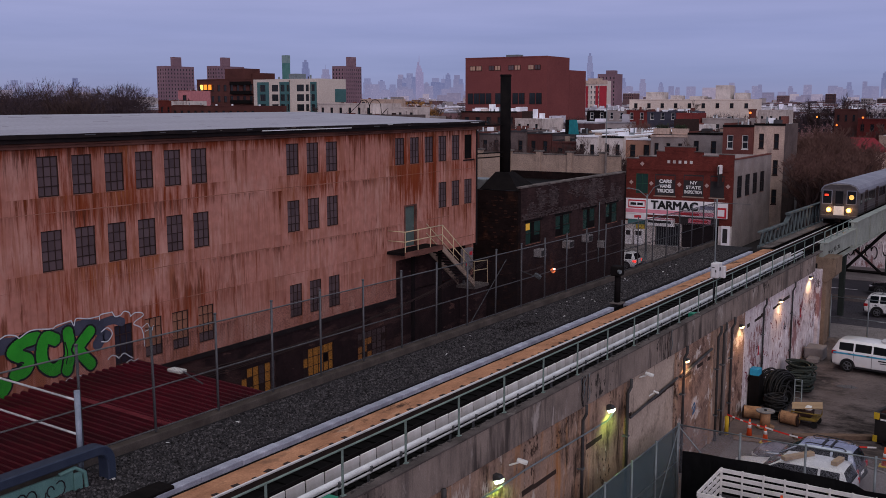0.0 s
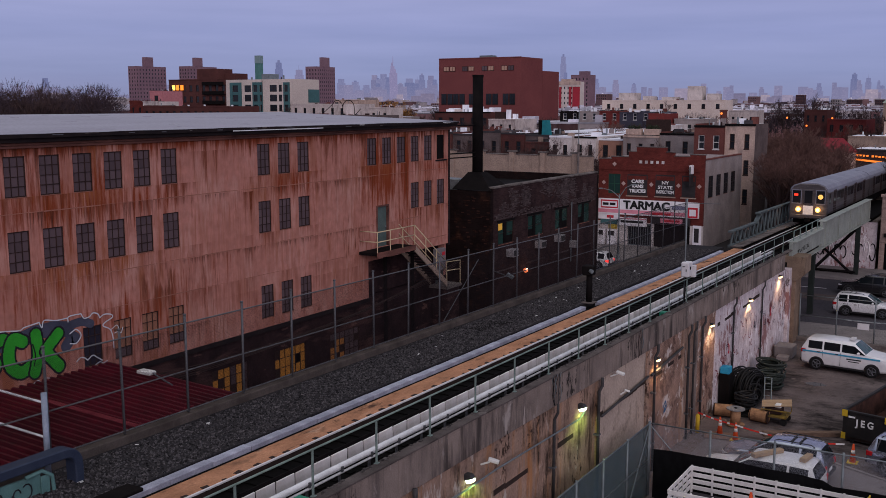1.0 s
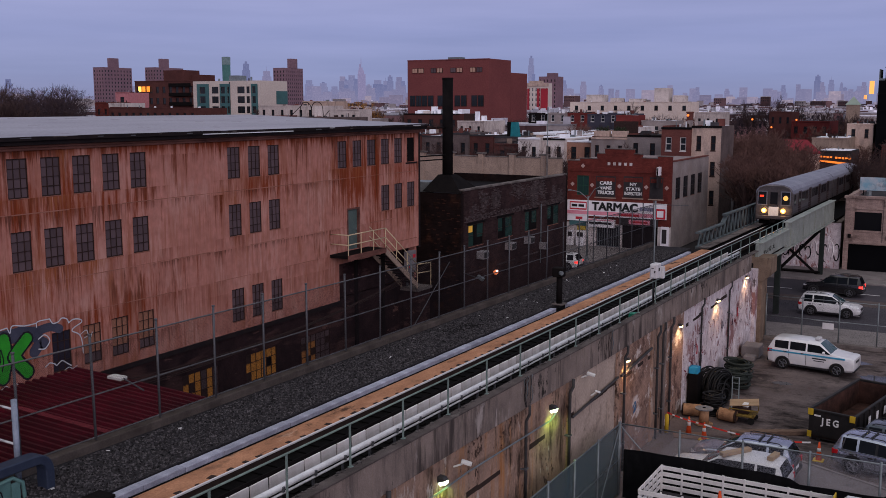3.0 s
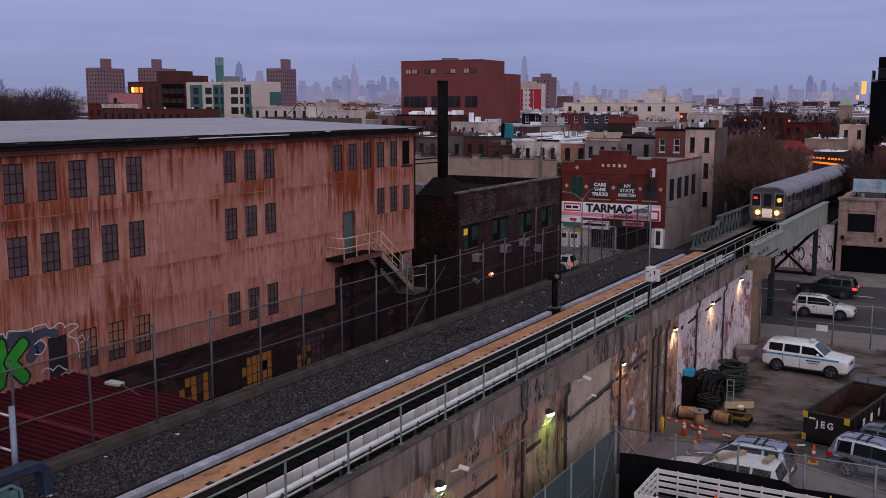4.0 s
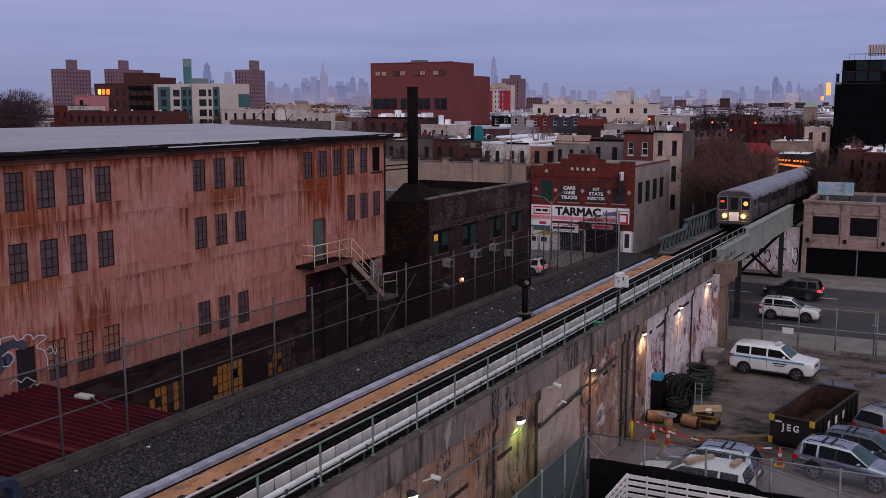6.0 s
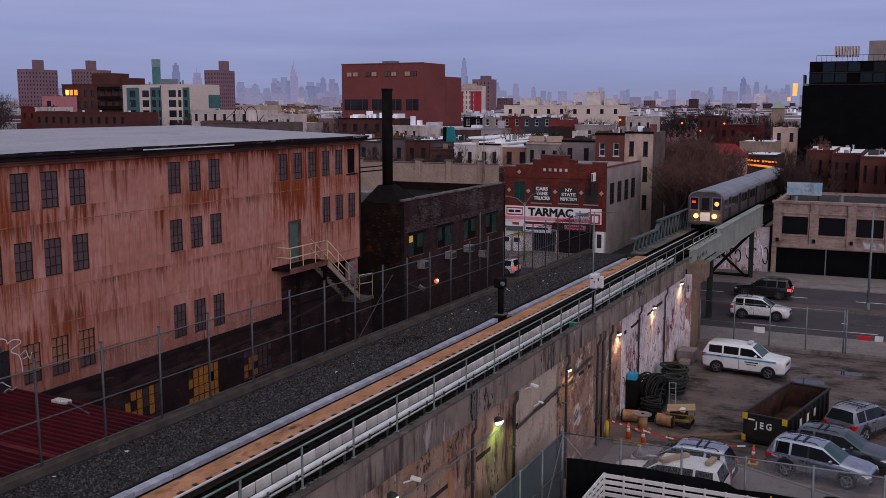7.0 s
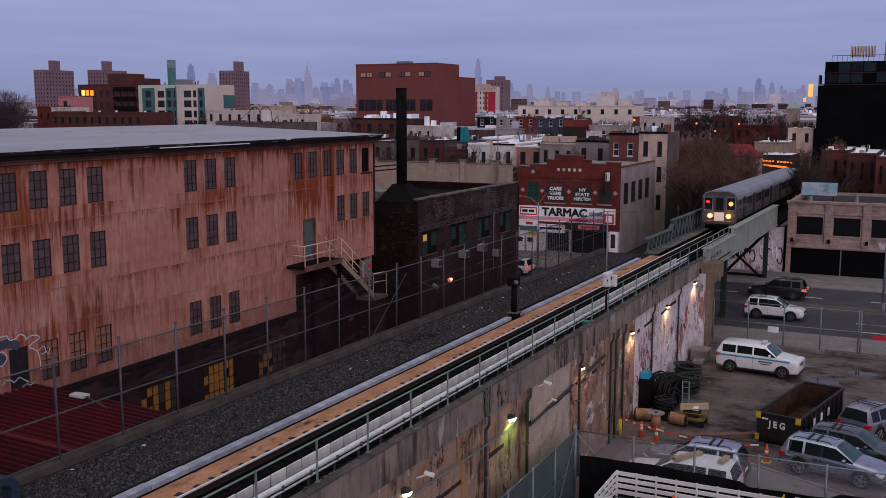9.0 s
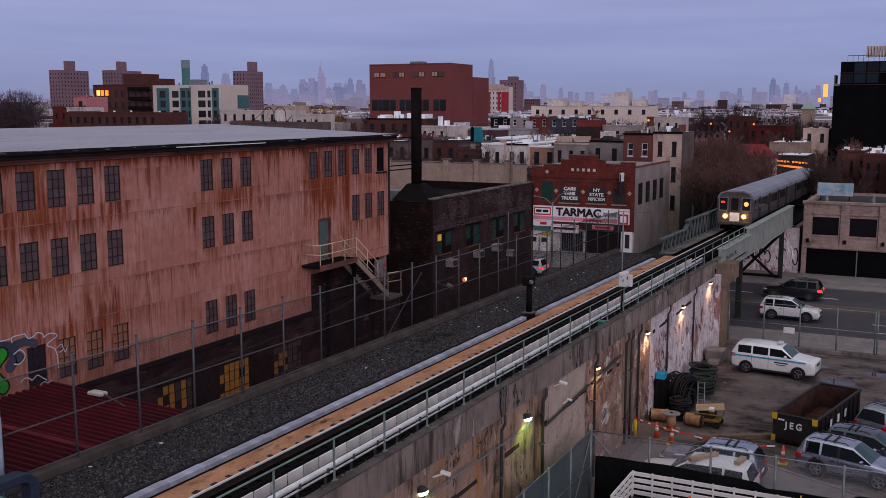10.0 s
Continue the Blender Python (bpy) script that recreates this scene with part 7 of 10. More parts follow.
for y, z, ang in ((24.2, 5.25, 20), (34.4, 5.45, 10), (35.5, 4.45, 10)):
    sc = thing("security_camera", (0.1, y, z), "white bullet security camera on a wall bracket", "camera", "security cameras")
    k = 0.62 if z > 5 else 0.42
    m = pose(0.45 * k, y, z, 0, 15, ang)
    part("shell", Shape().box(-0.1 * k, -0.28 * k, -0.08 * k, 0.42 * k, 0.0, 0.08 * k, m), CAMWHITE, sc, bevel=0.02)
    part("bracket", Shape().tube((0.0, y - 0.1, z - 0.2), (0.45 * k, y - 0.12 * k, z - 0.12 * k), 0.03, 6), CAMWHITE, sc)
PIPEDARK = surf("dark_drain_pipe", (0.06, 0.058, 0.06), (0.035, 0.033, 0.034), 3, 0.6)
for y, r, off in ((20.1, 0.07, 0.16), (28.9, 0.05, 0.16), (32.8, 0.06, 0.16), (39.0, 0.06, 0.16), (43.7, 0.06, 0.16), (44.6, 0.05, 0.14), (46.0, 0.06, 0.12), (51.8, 0.05, 0.1), (58.1, 0.05, 0.1)):
    dp = thing("drain_pipe", (off, y, 0), "dark drain pipe down the retaining wall", "pipe", "drain pipes")
    top = deck(y) - 1.0
    part("pipe", Shape().pipe([(off, y, 0), (off, y, top - 0.5), (off + 0.12, y, top - 0.25), (off + 0.12, y, top + 0.05)], r, 8), PIPEDARK, dp, smooth=True)
    for z in (1.2, 3.4):
        part("strap", Shape().box(0.0, y - 0.1, z, off + r + 0.01, y + 0.1, z + 0.05), FENCE, dp)
wc = thing("wall_conduit", (0.12, 28, 4.0), "grey conduit running along the retaining wall", "conduit")
part("conduit", Shape().pipe([(0.2, 12, 5.2), (0.2, 22.9, 4.72), (0.2, 24.6, 4.75), (0.2, 30.9, 4.55), (0.2, 31.4, 4.7)], 0.03), GALV, wc)
part("conduit", Shape().pipe([(0.12, 33.2, 4.0), (0.12, 38.3, 4.3)], 0.05), PIPEDARK, wc)
part("conduit", Shape().pipe([(0.12, 38.7, 4.25), (0.12, 42.9, 4.55)], 0.06), PIPEDARK, wc)
GROOVEDARK = surf("black_wall_gap", (0.03, 0.022, 0.02), (0.05, 0.035, 0.03), 2, 0.9)
# Thin dark strips put the shadow of a ledge groove on the wall.
cr = Shape()
for y0_, y1_, z0_ in ((12, 20.3, 3.6), (20.8, 23.6, 3.75), (24.9, 27.2, 3.75), (29.5, 30.6, 3.85), (33.3, 38.2, 3.9), (39.3, 43.1, 3.95), (49.0, 51.6, 4.3), (54.0, 57.6, 4.35)):
    y = y0_
    while y < y1_:
        w = random.uniform(0.3, 0.9)
        zz = z0_ + (y - y0_) * 0.02 + random.gauss(0, 0.012)
        if random.random() < 0.9:
            cr.box(-0.01, y, zz, 0.006, y + w, zz + random.uniform(0.13, 0.2))
        y += w
part("ledge_gap", cr, GROOVEDARK, viaduct, "dark strips put on the wall for the shadow of a broken ledge groove")["kind"] = "stuff"

def stroke(pts, w, x, t, steps=7):
    """A spray stroke on the wall as one smooth ribbon with rounded ends; points are (y, z)."""
    p = [Vector(q) for q in pts]
    p = [p[0] * 2 - p[1]] + p + [p[-1] * 2 - p[-2]]
    line = []
    for i in range(1, len(p) - 2):
        for k in range(steps):
            f = k / steps
            line.append(0.5 * (2 * p[i] + (p[i + 1] - p[i - 1]) * f + (2 * p[i - 1] - 5 * p[i] + 4 * p[i + 1] - p[i + 2]) * f * f + (3 * p[i] - p[i - 1] - 3 * p[i + 1] + p[i + 2]) * f ** 3))
    line.append(p[-2])
    d0, d1 = (line[0] - line[1]).normalized(), (line[-1] - line[-2]).normalized()
    ends = (0.97, 0.8, 0.5, 0.2)
    line = [line[0] + d0 * w * e for e in ends] + line + [line[-1] + d1 * w * e for e in reversed(ends)]
    wide = [math.sqrt(1 - e * e) for e in ends]
    wide = wide + [1.0] * (len(line) - 8) + wide[::-1]
    s = Shape()
    for i, c in enumerate(line):
        d = (line[min(i + 1, len(line) - 1)] - line[max(i - 1, 0)]).normalized()
        n = Vector((-d.y, d.x)) * w * wide[i]
        s.v += [(x, c.x + n.x, c.y + n.y), (x, c.x - n.x, c.y - n.y), (x + t, c.x - n.x, c.y - n.y), (x + t, c.x + n.x, c.y + n.y)]
    for i in range(len(line) - 1):
        o = 4 * i
        s.f += [(o + k, o + (k + 1) % 4, o + 4 + (k + 1) % 4, o + 4 + k) for k in range(4)]
    return s


# spray tags on the pale bays
rtg = random.Random(44)
TAGINK = [surf("maroon_spray", (0.20, 0.03, 0.05), (0.12, 0.02, 0.035), 2, 0.8), surf("violet_black_spray", (0.05, 0.035, 0.06), (0.03, 0.022, 0.04), 2, 0.8), surf("red_spray", (0.50, 0.03, 0.05), (0.35, 0.02, 0.04), 2, 0.8)]
wg = thing("graffiti", (0.0, 56, 1.0), "faded maroon and violet spray tags on the peeling white wall", "graffiti")
for k in range(46):
    cy, cz, n_ = rtg.uniform(48.9, 64.5), rtg.choice((1.6, 2.3, 3.0, 3.5)) + rtg.uniform(-0.35, 0.35), rtg.randint(4, 7)
    pts_ = [(cy + 0.11 * i + rtg.uniform(-0.16, 0.16), cz + rtg.uniform(-0.34, 0.34)) for i in range(n_)]
    part("tag", raw_mesh(stroke(pts_, rtg.choice((0.018, 0.025, 0.035)), 0.004 + 0.0004 * k, 0.0004, 4), "tag"), TAGINK[0 if rtg.random() < 0.55 else 1], wg)
for cy, cz in ((60.6, 3.0), (58.2, 2.2), (51.2, 2.7)):
    for j in range(3):
        part("tag", raw_mesh(stroke([(cy, cz + 0.25), (cy + 0.18, cz - 0.1 * j), (cy + 0.05 * j, cz - 0.25)], 0.045, 0.024 + 0.001 * j, 0.0005, 4), "tag"), TAGINK[2], wg)
blue_ = part("tag", raw_mesh(stroke([(40.7, 2.3), (41.0, 2.5), (41.1, 2.2), (40.8, 2.05), (41.0, 2.3)], 0.05, 0.012, 0.001, 5), "tag"), surf("faded_blue_spray", (0.06, 0.14, 0.26)), wg, "faded blue tag")

# ---- factory stair ----
sx = FX + 0.1
stair = thing("fire_stair", (-15.0, 43, 5.0), "steel landing and stair with cream railings on the factory", "stair")
part("landing", Shape().box(FX, 39.9, 7.95, FX + 1.1, 43.4, 8.1), NEARBLACK, stair, bevel=0.01)
part("landing_edge", Shape().box(FX + 1.1, 39.9, 7.85, FX + 1.16, 43.4, 8.12), EAVEPINK, stair)
for k in range(12):
    y, z = 43.5 + k * 0.27, 7.95 - k * 0.2
    part("tread", Shape().box(FX + 0.05, y, z - 0.04, FX + 1.05, y + 0.26, z), NEARBLACK, stair)
for x in (FX + 0.02, FX + 1.08):
    part("stringer", Shape().prism([(x, 43.4, 8.1), (x, 43.4, 7.75), (x, 46.7, 5.35), (x, 46.7, 5.7)], (0.06, 0, 0)), TANBRICK, stair)
part("foot_slab", Shape().box(FX, 46.6, 5.2, FX + 1.2, 48.2, 5.35), COPING, stair)
part("foot_wall", Shape().box(FX + 0.1, 46.8, 0.0, FX + 1.1, 48.1, 5.2), BASEBRICK, stair)
X = FX + 1.1
cream = Shape()
for d in (1.05, 0.55):
    cream.tube((X, 39.95, 8.1 + d), (X, 43.4, 8.1 + d), 0.028, 6).tube((X, 43.4, 8.1 + d), (X, 46.7, 5.7 + d), 0.028, 6).tube((X, 46.7, 5.7 + d), (X, 48.2, 5.6 + d), 0.028, 6)
    cream.tube((FX + 0.05, 39.95, 8.1 + d), (X, 39.95, 8.1 + d), 0.028, 6)
part("handrail", cream, CREAMRAIL, stair, "cream painted handrail", smooth=True)
for y in (39.95, 41.1, 42.25, 43.4):
    part("baluster", Shape().tube((X, y, 8.1), (X, y, 9.15), 0.024, 6), CREAMRAIL, stair)
for k in range(1, 4):
    y = 43.4 + k * 1.1
    z = 8.1 - k * 0.8
    part("baluster", Shape().tube((X, y, z - 0.1), (X, y, z + 1.05), 0.024, 6), CREAMRAIL, stair)
part("baluster", Shape().tube((X, 48.2, 5.35), (X, 48.2, 6.65), 0.024, 6), CREAMRAIL, stair)
inner = Shape()
for d in (1.05, 0.55):
    inner.tube((FX + 0.1, 43.4, 8.1 + d), (FX + 0.1, 46.7, 5.7 + d), 0.024, 6)
part("handrail", inner, CREAMRAIL, stair)
pb_ = thing("panel_box", (FX + 0.3, 47.6, 5.35), "grey electrical panel box with red stickers", "panel box")
part("box", Shape().box(FX + 0.02, 47.0, 6.1, FX + 0.32, 47.9, 7.35), surf("grey_panel", (0.2, 0.18, 0.19)), pb_, bevel=0.02)
part("sticker", Shape().box(FX + 0.32, 47.5, 6.95, FX + 0.33, 47.8, 7.15).box(FX + 0.32, 47.1, 6.4, FX + 0.33, 47.35, 6.6), SIGNRED, pb_)
part("leg", Shape().box(FX + 0.1, 47.1, 5.35, FX + 0.2, 47.2, 6.1).box(FX + 0.1, 47.7, 5.35, FX + 0.2, 47.8, 6.1), FENCE, pb_)
# under-landing gap with posts
for y in (41.6, 44.2):
    part("post", Shape().box(FX + 0.3, y, 0, FX + 0.45, y + 0.15, 7.9), NEARBLACK, stair)

# ---- graffiti on the factory ----
def bubble(pts, w, x, cell=0.04):
    """A fat spray stroke as one sheet: all that lies within w of a smooth line through the points (y, z)."""
    p = [Vector(q) for q in pts]
    p = [p[0] * 2 - p[1]] + p + [p[-1] * 2 - p[-2]]
    line = []
    for i in range(1, len(p) - 2):
        for k in range(9):
            f = k / 9
            line.append(0.5 * (2 * p[i] + (p[i + 1] - p[i - 1]) * f + (2 * p[i - 1] - 5 * p[i] + 4 * p[i + 1] - p[i + 2]) * f * f + (3 * p[i] - p[i - 1] - 3 * p[i + 1] + p[i + 2]) * f ** 3))
    near = lambda q: min(line, key=lambda c: (c - q).length_squared)
    y0, z0 = min(c.x for c in line) - w, min(c.y for c in line) - w
    ny, nz = int((max(c.x for c in line) + w - y0) / cell) + 2, int((max(c.y for c in line) + w - z0) / cell) + 2
    s, ids = Shape(), {}

    def corner(i, j):
        if (i, j) not in ids:
            q = Vector((y0 + i * cell, z0 + j * cell))
            c = near(q)
            if (q - c).length > w:
                q = c + (q - c).normalized() * w
            ids[i, j] = len(s.v)
            s.v.append((x, q.x, q.y))
        return ids[i, j]

    for i in range(ny):
        for j in range(nz):
            q = Vector((y0 + (i + 0.5) * cell, z0 + (j + 0.5) * cell))
            if (q - near(q)).length < w:
                s.f.append((corner(i, j), corner(i + 1, j), corner(i + 1, j + 1), corner(i, j + 1)))
    return s


GRAF_GREEN = surf("green_spray_paint", (0.035, 0.34, 0.03), (0.025, 0.25, 0.025), 1.5, 0.6, c3=(0.02, 0.12, 0.02), c3_at=0.68, c3_scale=2.0)
GRAF_BLACK = surf("black_spray_paint", (0.012, 0.012, 0.016), (0.03, 0.028, 0.035), 1.5, 0.7)
GRAF_WHITE = surf("white_spray_paint", (0.62, 0.66, 0.72), (0.45, 0.48, 0.52), 3, 0.7)
GRAF_BLUE = surf("slate_spray_paint", (0.07, 0.075, 0.11), (0.045, 0.05, 0.075), 1.2, 0.8)

gf = thing("graffiti", (FX, 20.5, 6.2), "green bubble graffiti with black outlines on the factory wall", "graffiti")
LETTERS = ([(19.72, 7.74), (19.20, 7.66), (18.84, 7.42), (19.10, 7.22), (19.40, 7.02), (19.28, 6.72), (18.84, 6.62)],
           [(20.46, 7.52), (20.12, 7.66), (19.92, 7.25), (19.98, 6.75), (20.35, 6.48), (20.74, 6.62)],
           [(20.98, 7.66), (21.04, 7.03), (20.86, 6.28)], [(21.88, 7.52), (21.42, 7.10), (21.40, 6.92), (21.92, 6.28)], [(18.3, 6.45), (18.55, 6.38), (18.3, 6.05)])
for i, pts_ in enumerate(([(18.3, 7.7), (19.3, 7.6), (20.4, 7.6), (21.3, 7.75), (22.3, 7.6)], [(22.2, 7.0), (22.45, 7.25), (22.6, 7.2)], [(22.3, 7.7), (22.9, 7.75), (23.3, 7.6)])):
    part("backing", stroke(pts_, (0.28, 0.22, 0.16)[i], FX + 0.002 + 0.001 * i, 0.0015), GRAF_BLUE, gf)
for i, pts_ in enumerate(LETTERS):
    part("outline", raw_mesh(bubble(pts_, 0.285 if i < 4 else 0.24, FX + 0.008 + 0.004 * i), "outline"), GRAF_BLACK, gf)
for i, pts_ in enumerate(LETTERS):
    part("fill", raw_mesh(bubble(pts_, 0.215 if i < 4 else 0.18, FX + 0.010 + 0.004 * i), "fill"), GRAF_GREEN, gf)
part("outline", stroke([(20.84, 7.35), (20.92, 6.95), (20.85, 6.6)], 0.022, FX + 0.028, 0.001), GRAF_BLACK, gf)
part("outline", stroke([(19.0, 6.98), (19.12, 7.02), (19.2, 6.98)], 0.03, FX + 0.028, 0.001), GRAF_BLACK, gf)
EDGE = ([(18.43, 7.96), (18.64, 8.03), (18.94, 7.97), (19.1, 7.84)], [(19.1, 7.84), (19.57, 8.02), (20.33, 7.93), (20.56, 8.0), (21.13, 8.06)], [(21.13, 8.06), (21.24, 7.86), (21.34, 8.09), (21.83, 8.0), (22.31, 8.0)],
        [(22.31, 7.86), (22.36, 8.04), (22.87, 8.05)], [(22.87, 8.05), (23.0, 7.86), (23.24, 7.87)], [(23.24, 7.87), (23.4, 7.98), (23.62, 7.9), (23.68, 7.75)], [(23.68, 7.75), (23.9, 7.84), (24.21, 7.78), (24.25, 7.66), (23.93, 7.54), (23.82, 7.42), (24.11, 7.25), (24.23, 6.99), (24.27, 6.5)],
        [(22.35, 7.42), (22.63, 7.52), (22.83, 7.28), (22.62, 7.03), (22.35, 7.06)], [(22.58, 6.35), (22.76, 6.46), (22.95, 6.40), (23.06, 6.30)], [(23.06, 6.30), (23.3, 6.43), (23.5, 6.3), (23.7, 6.16)],
        [(24.18, 7.22), (24.45, 7.33), (24.52, 7.12), (24.33, 7.05)], [(24.5, 7.25), (24.62, 7.0), (24.72, 7.2)], [(20.75, 5.98), (20.95, 6.06), (21.1, 5.96), (21.3, 6.06), (21.5, 5.98)], [(23.4, 6.06), (23.6, 6.12), (23.75, 6.04), (23.95, 6.1)])
for i, pts_ in enumerate(EDGE):
    part("tag_line", stroke(pts_, 0.021 if i < 10 else 0.014, FX + 0.030 + 0.0006 * i, 0.0006), GRAF_WHITE, gf)


# ---- dark girder end and rails near the camera ----
NAVY = surf("dark_navy_steel", (0.024, 0.034, 0.062), (0.036, 0.048, 0.078), 3, 0.5, metal=0.1)
MINT = surf("mint_green_plate", (0.12, 0.24, 0.23), (0.08, 0.17, 0.165), 1.2, 0.6, c3=(0.05, 0.06, 0.06), c3_at=0.66, c3_scale=2.5)
ge = thing("girder_end", (-6.8, 8, 6.1), "dark steel girder frame with mint green plate", "girder")
arc = lambda r: [(15.0 + r * math.sin(i * math.pi / 16), 6.60 + r * math.cos(i * math.pi / 16)) for i in range(9)]
band_ = [(-8, 7.1), *arc(0.5), (15.5, 5.9), (15.25, 5.9), *reversed(arc(0.25)), (-8, 6.85)]
part("top_chord", Shape().prism([(-7.0, y_, z_) for y_, z_ in band_], (0.4, 0, 0)), NAVY, ge, bevel=0.03)
part("plate", Shape().box(-6.85, -8, 6.0, -6.75, 14.35, 6.66), MINT, ge, bevel=0.02)
part("edge_angle", Shape().pipe([(-6.70, 13.9, 6.70), (-6.70, 14.35, 6.74), (-6.70, 14.62, 6.55), (-6.70, 14.66, 6.2), (-6.70, 14.66, 5.95)], 0.05, 8), MINT, ge, smooth=True)
part("edge_plate", Shape().box(-6.74, 14.32, 6.0, -6.70, 14.56, 6.6), MINT, ge, "pale mint plate edge", bevel=0.01)
rk = random.Random(6)
for k in range(5):
    ra, a0, cy = rk.uniform(0.07, 0.16), rk.uniform(0, 6), 12.9 + 0.26 * k
    part("scrawl", Shape().pipe([(-6.742, cy + ra * math.cos(a0 + 0.6 * i), 6.35 + 1.3 * ra * math.sin(a0 + 0.6 * i)) for i in range(rk.randint(5, 9))], 0.018, 4), GRAF_BLACK, ge)
solo("rubber_block", Shape().box(-5.35, 14.4, deck(15) - 0.62, -4.78, 15.75, deck(15) - 0.52), NEARBLACK, "black rubber slab at the end of the pale strip", "slab", bevel=0.02)
sp = thing("barrier_post", (-7.5, 15.1, 6.2), "pale blue-grey steel post with thin cream rails", "post")
part("post", Shape().tube((-7.5, 15.12, 6.0), (-7.5, 15.12, 8.36), 0.075, 12), surf("blue_grey_post", (0.30, 0.35, 0.44), (0.2, 0.24, 0.3), 3, 0.5), sp, smooth=True)
for z in (8.1, 7.2):
    part("rail", Shape().tube((-7.5, 15.12, z), (-15.6, 15.4, z + 0.1), 0.03, 6), PIPE, sp)
al = thing("alley_lamp", (-8.9, 19.9, 6.0), "small white flood lamp over the alley", "lamp")
part("head", Shape().box(-9.35, 19.7, 7.5, -8.8, 20.0, 7.6), CAMWHITE, al, bevel=0.02)
part("arm", Shape().tube((-8.8, 19.85, 7.55), (-8.0, 19.85, 7.3), 0.025, 6), FENCE, al)
ol = thing("alley_wall_lamp", (BX, 56.1, 5.0), "glowing reddish wall lamp on the brick wall", "wall lamp")
part("bulb", Shape().tube((BX + 0.15, 56.1, 4.9), (BX + 0.32, 56.1, 5.05), 0.075, 10), glow("pinkish_bulb", (1.0, 0.62, 0.55), 3), ol)
# Glowing orange disc stands in for the halo round the bulb.
part("shade", Shape().tube((BX + 0.12, 56.1, 4.88), (BX + 0.25, 56.1, 4.99), 0.15, 10), glow("orange_shade", (1.0, 0.25, 0.09), 0.7), ol)
part("bracket", Shape().box(BX, 56.05, 4.9, BX + 0.15, 56.15, 5.0), NEARBLACK, ol)
la = new("lamp_light", bpy.data.lights.new("lamp_light", "POINT"))
la.data.energy, la.data.color, la.data.shadow_soft_size = 9, (1.0, 0.45, 0.2), 0.1
la.location = (BX + 0.5, 56.1, 5.0)
fl_ = thing("flood_lamp", (BX, 50.9, 5.6), "grey flood lamp angled over the alley", "lamp")
part("head", Shape().box(-0.14, -0.1, -0.1, 0.3, 0.16, 0.1, pose(-12.9, 51.0, 5.5, 0, 30, 10)), GALV, fl_, bevel=0.02)
part("arm", Shape().tube((-14.5, 52.0, 5.5), (-12.9, 51.0, 5.4), 0.03, 6), FENCE, fl_)
ACGREY = surf("grimy_white_metal", (0.34, 0.32, 0.33), (0.22, 0.21, 0.21), 3, 0.6)
for y, z in ((53.75, 6.1), (57.8, 6.15), (60.8, 6.2), (63.4, 5.5)):
    ac = thing("air_conditioner", (BX, y, z), "white window air conditioner unit", "air conditioner", "air conditioners")
    w = 0.75 if z > 5.8 else 0.35
    part("case", Shape().box(BX - 0.05, y, z, BX + 0.5, y + w, z + 0.48), ACGREY, ac, bevel=0.02)
    part("grille", Shape().box(BX + 0.5, y + 0.07, z + 0.07, BX + 0.51, y + w - 0.07, z + 0.41), DARKMETAL, ac)

# cables across the alley below the factory wall
for k in range(5):
    cb_ = thing("cable", (-12, 24, 5), "thin dark cable sagging along the factory", "cable", "alley cables")
    p = []
    for i in range(13):
        f = i / 12
        p.append((-15.5 + 0.2 * k, 23.5 + f * 25, 4.6 + 0.22 * k + 1.2 * f - 1.1 * 4 * f * (1 - f) * (0.35 + 0.1 * k)))
    part("strand", Shape().pipe(p, 0.018, 4), SASH, cb_)

# ---- tangled wires and rubble along the coping ----
rw = random.Random(17)
for cy, n_ in ((29.2, 9), (36.9, 3)):
    tw_ = thing("cable_tangle", (0.15, cy, deck(cy) - 0.5), "tangle of thin dark wires hanging over the coping", "wires", "hanging wires")
    for k in range(n_):
        a, l_ = cy + rw.uniform(-0.55, 0.55), rw.uniform(0.6, 1.2)
        p = [(0.155 + 0.02 * math.sin(i * 1.3 + k), a + 0.05 * math.sin(i * 0.7 + k * 2), deck(a) + 0.02 - l_ * i / 7) for i in range(8)]
        part("wire", Shape().pipe(p, rw.uniform(0.008, 0.016), 4), rw.choice((SASH, NEARBLACK, PIPEDARK, GALV)), tw_)
rub = Shape()
for k in range(420):
    y, x, s_ = rw.uniform(2, 64), -0.13 + abs(rw.gauss(0, 0.05)), rw.uniform(0.012, 0.04)
    rub.box(x - s_, y - s_ * rw.uniform(0.6, 2.5), deck(y) - 0.005, x + s_, y + s_, deck(y) + s_ * rw.uniform(0.3, 0.9))
tagged(part("rubble", raw_mesh(rub, "rubble"), surf("dark_rubble", (0.05, 0.045, 0.045), (0.10, 0.09, 0.085), 4, 0.95, per_piece=0.6), None), "dark crumbs and litter along the coping", "rubble", kind="stuff")


# ---- vehicles ----
TYRE = surf("tyre_rubber", (0.014, 0.014, 0.015), (0.022, 0.022, 0.022), 5, 0.85)
RIM = surf("alloy_rim", (0.13, 0.13, 0.145), (0.08, 0.08, 0.09), 5, 0.4, metal=0.7)
CARGLASS = glass("car_glass", (0.006, 0.008, 0.010), 0.05)
CARGLASS.node_tree.nodes["Principled BSDF"].inputs["Specular IOR Level"].default_value = 0.18
# Sky reflection is put into the windscreen colour.
WINDGLASS = glass("bluish_windscreen", (0.022, 0.055, 0.062), 0.05)
TRIM = surf("black_trim", (0.018, 0.018, 0.02), (0.028, 0.028, 0.03), 5, 0.5)
TAIL = surf("red_tail_lens", (0.45, 0.015, 0.02), (0.35, 0.01, 0.015), 5, 0.25, bump=0)
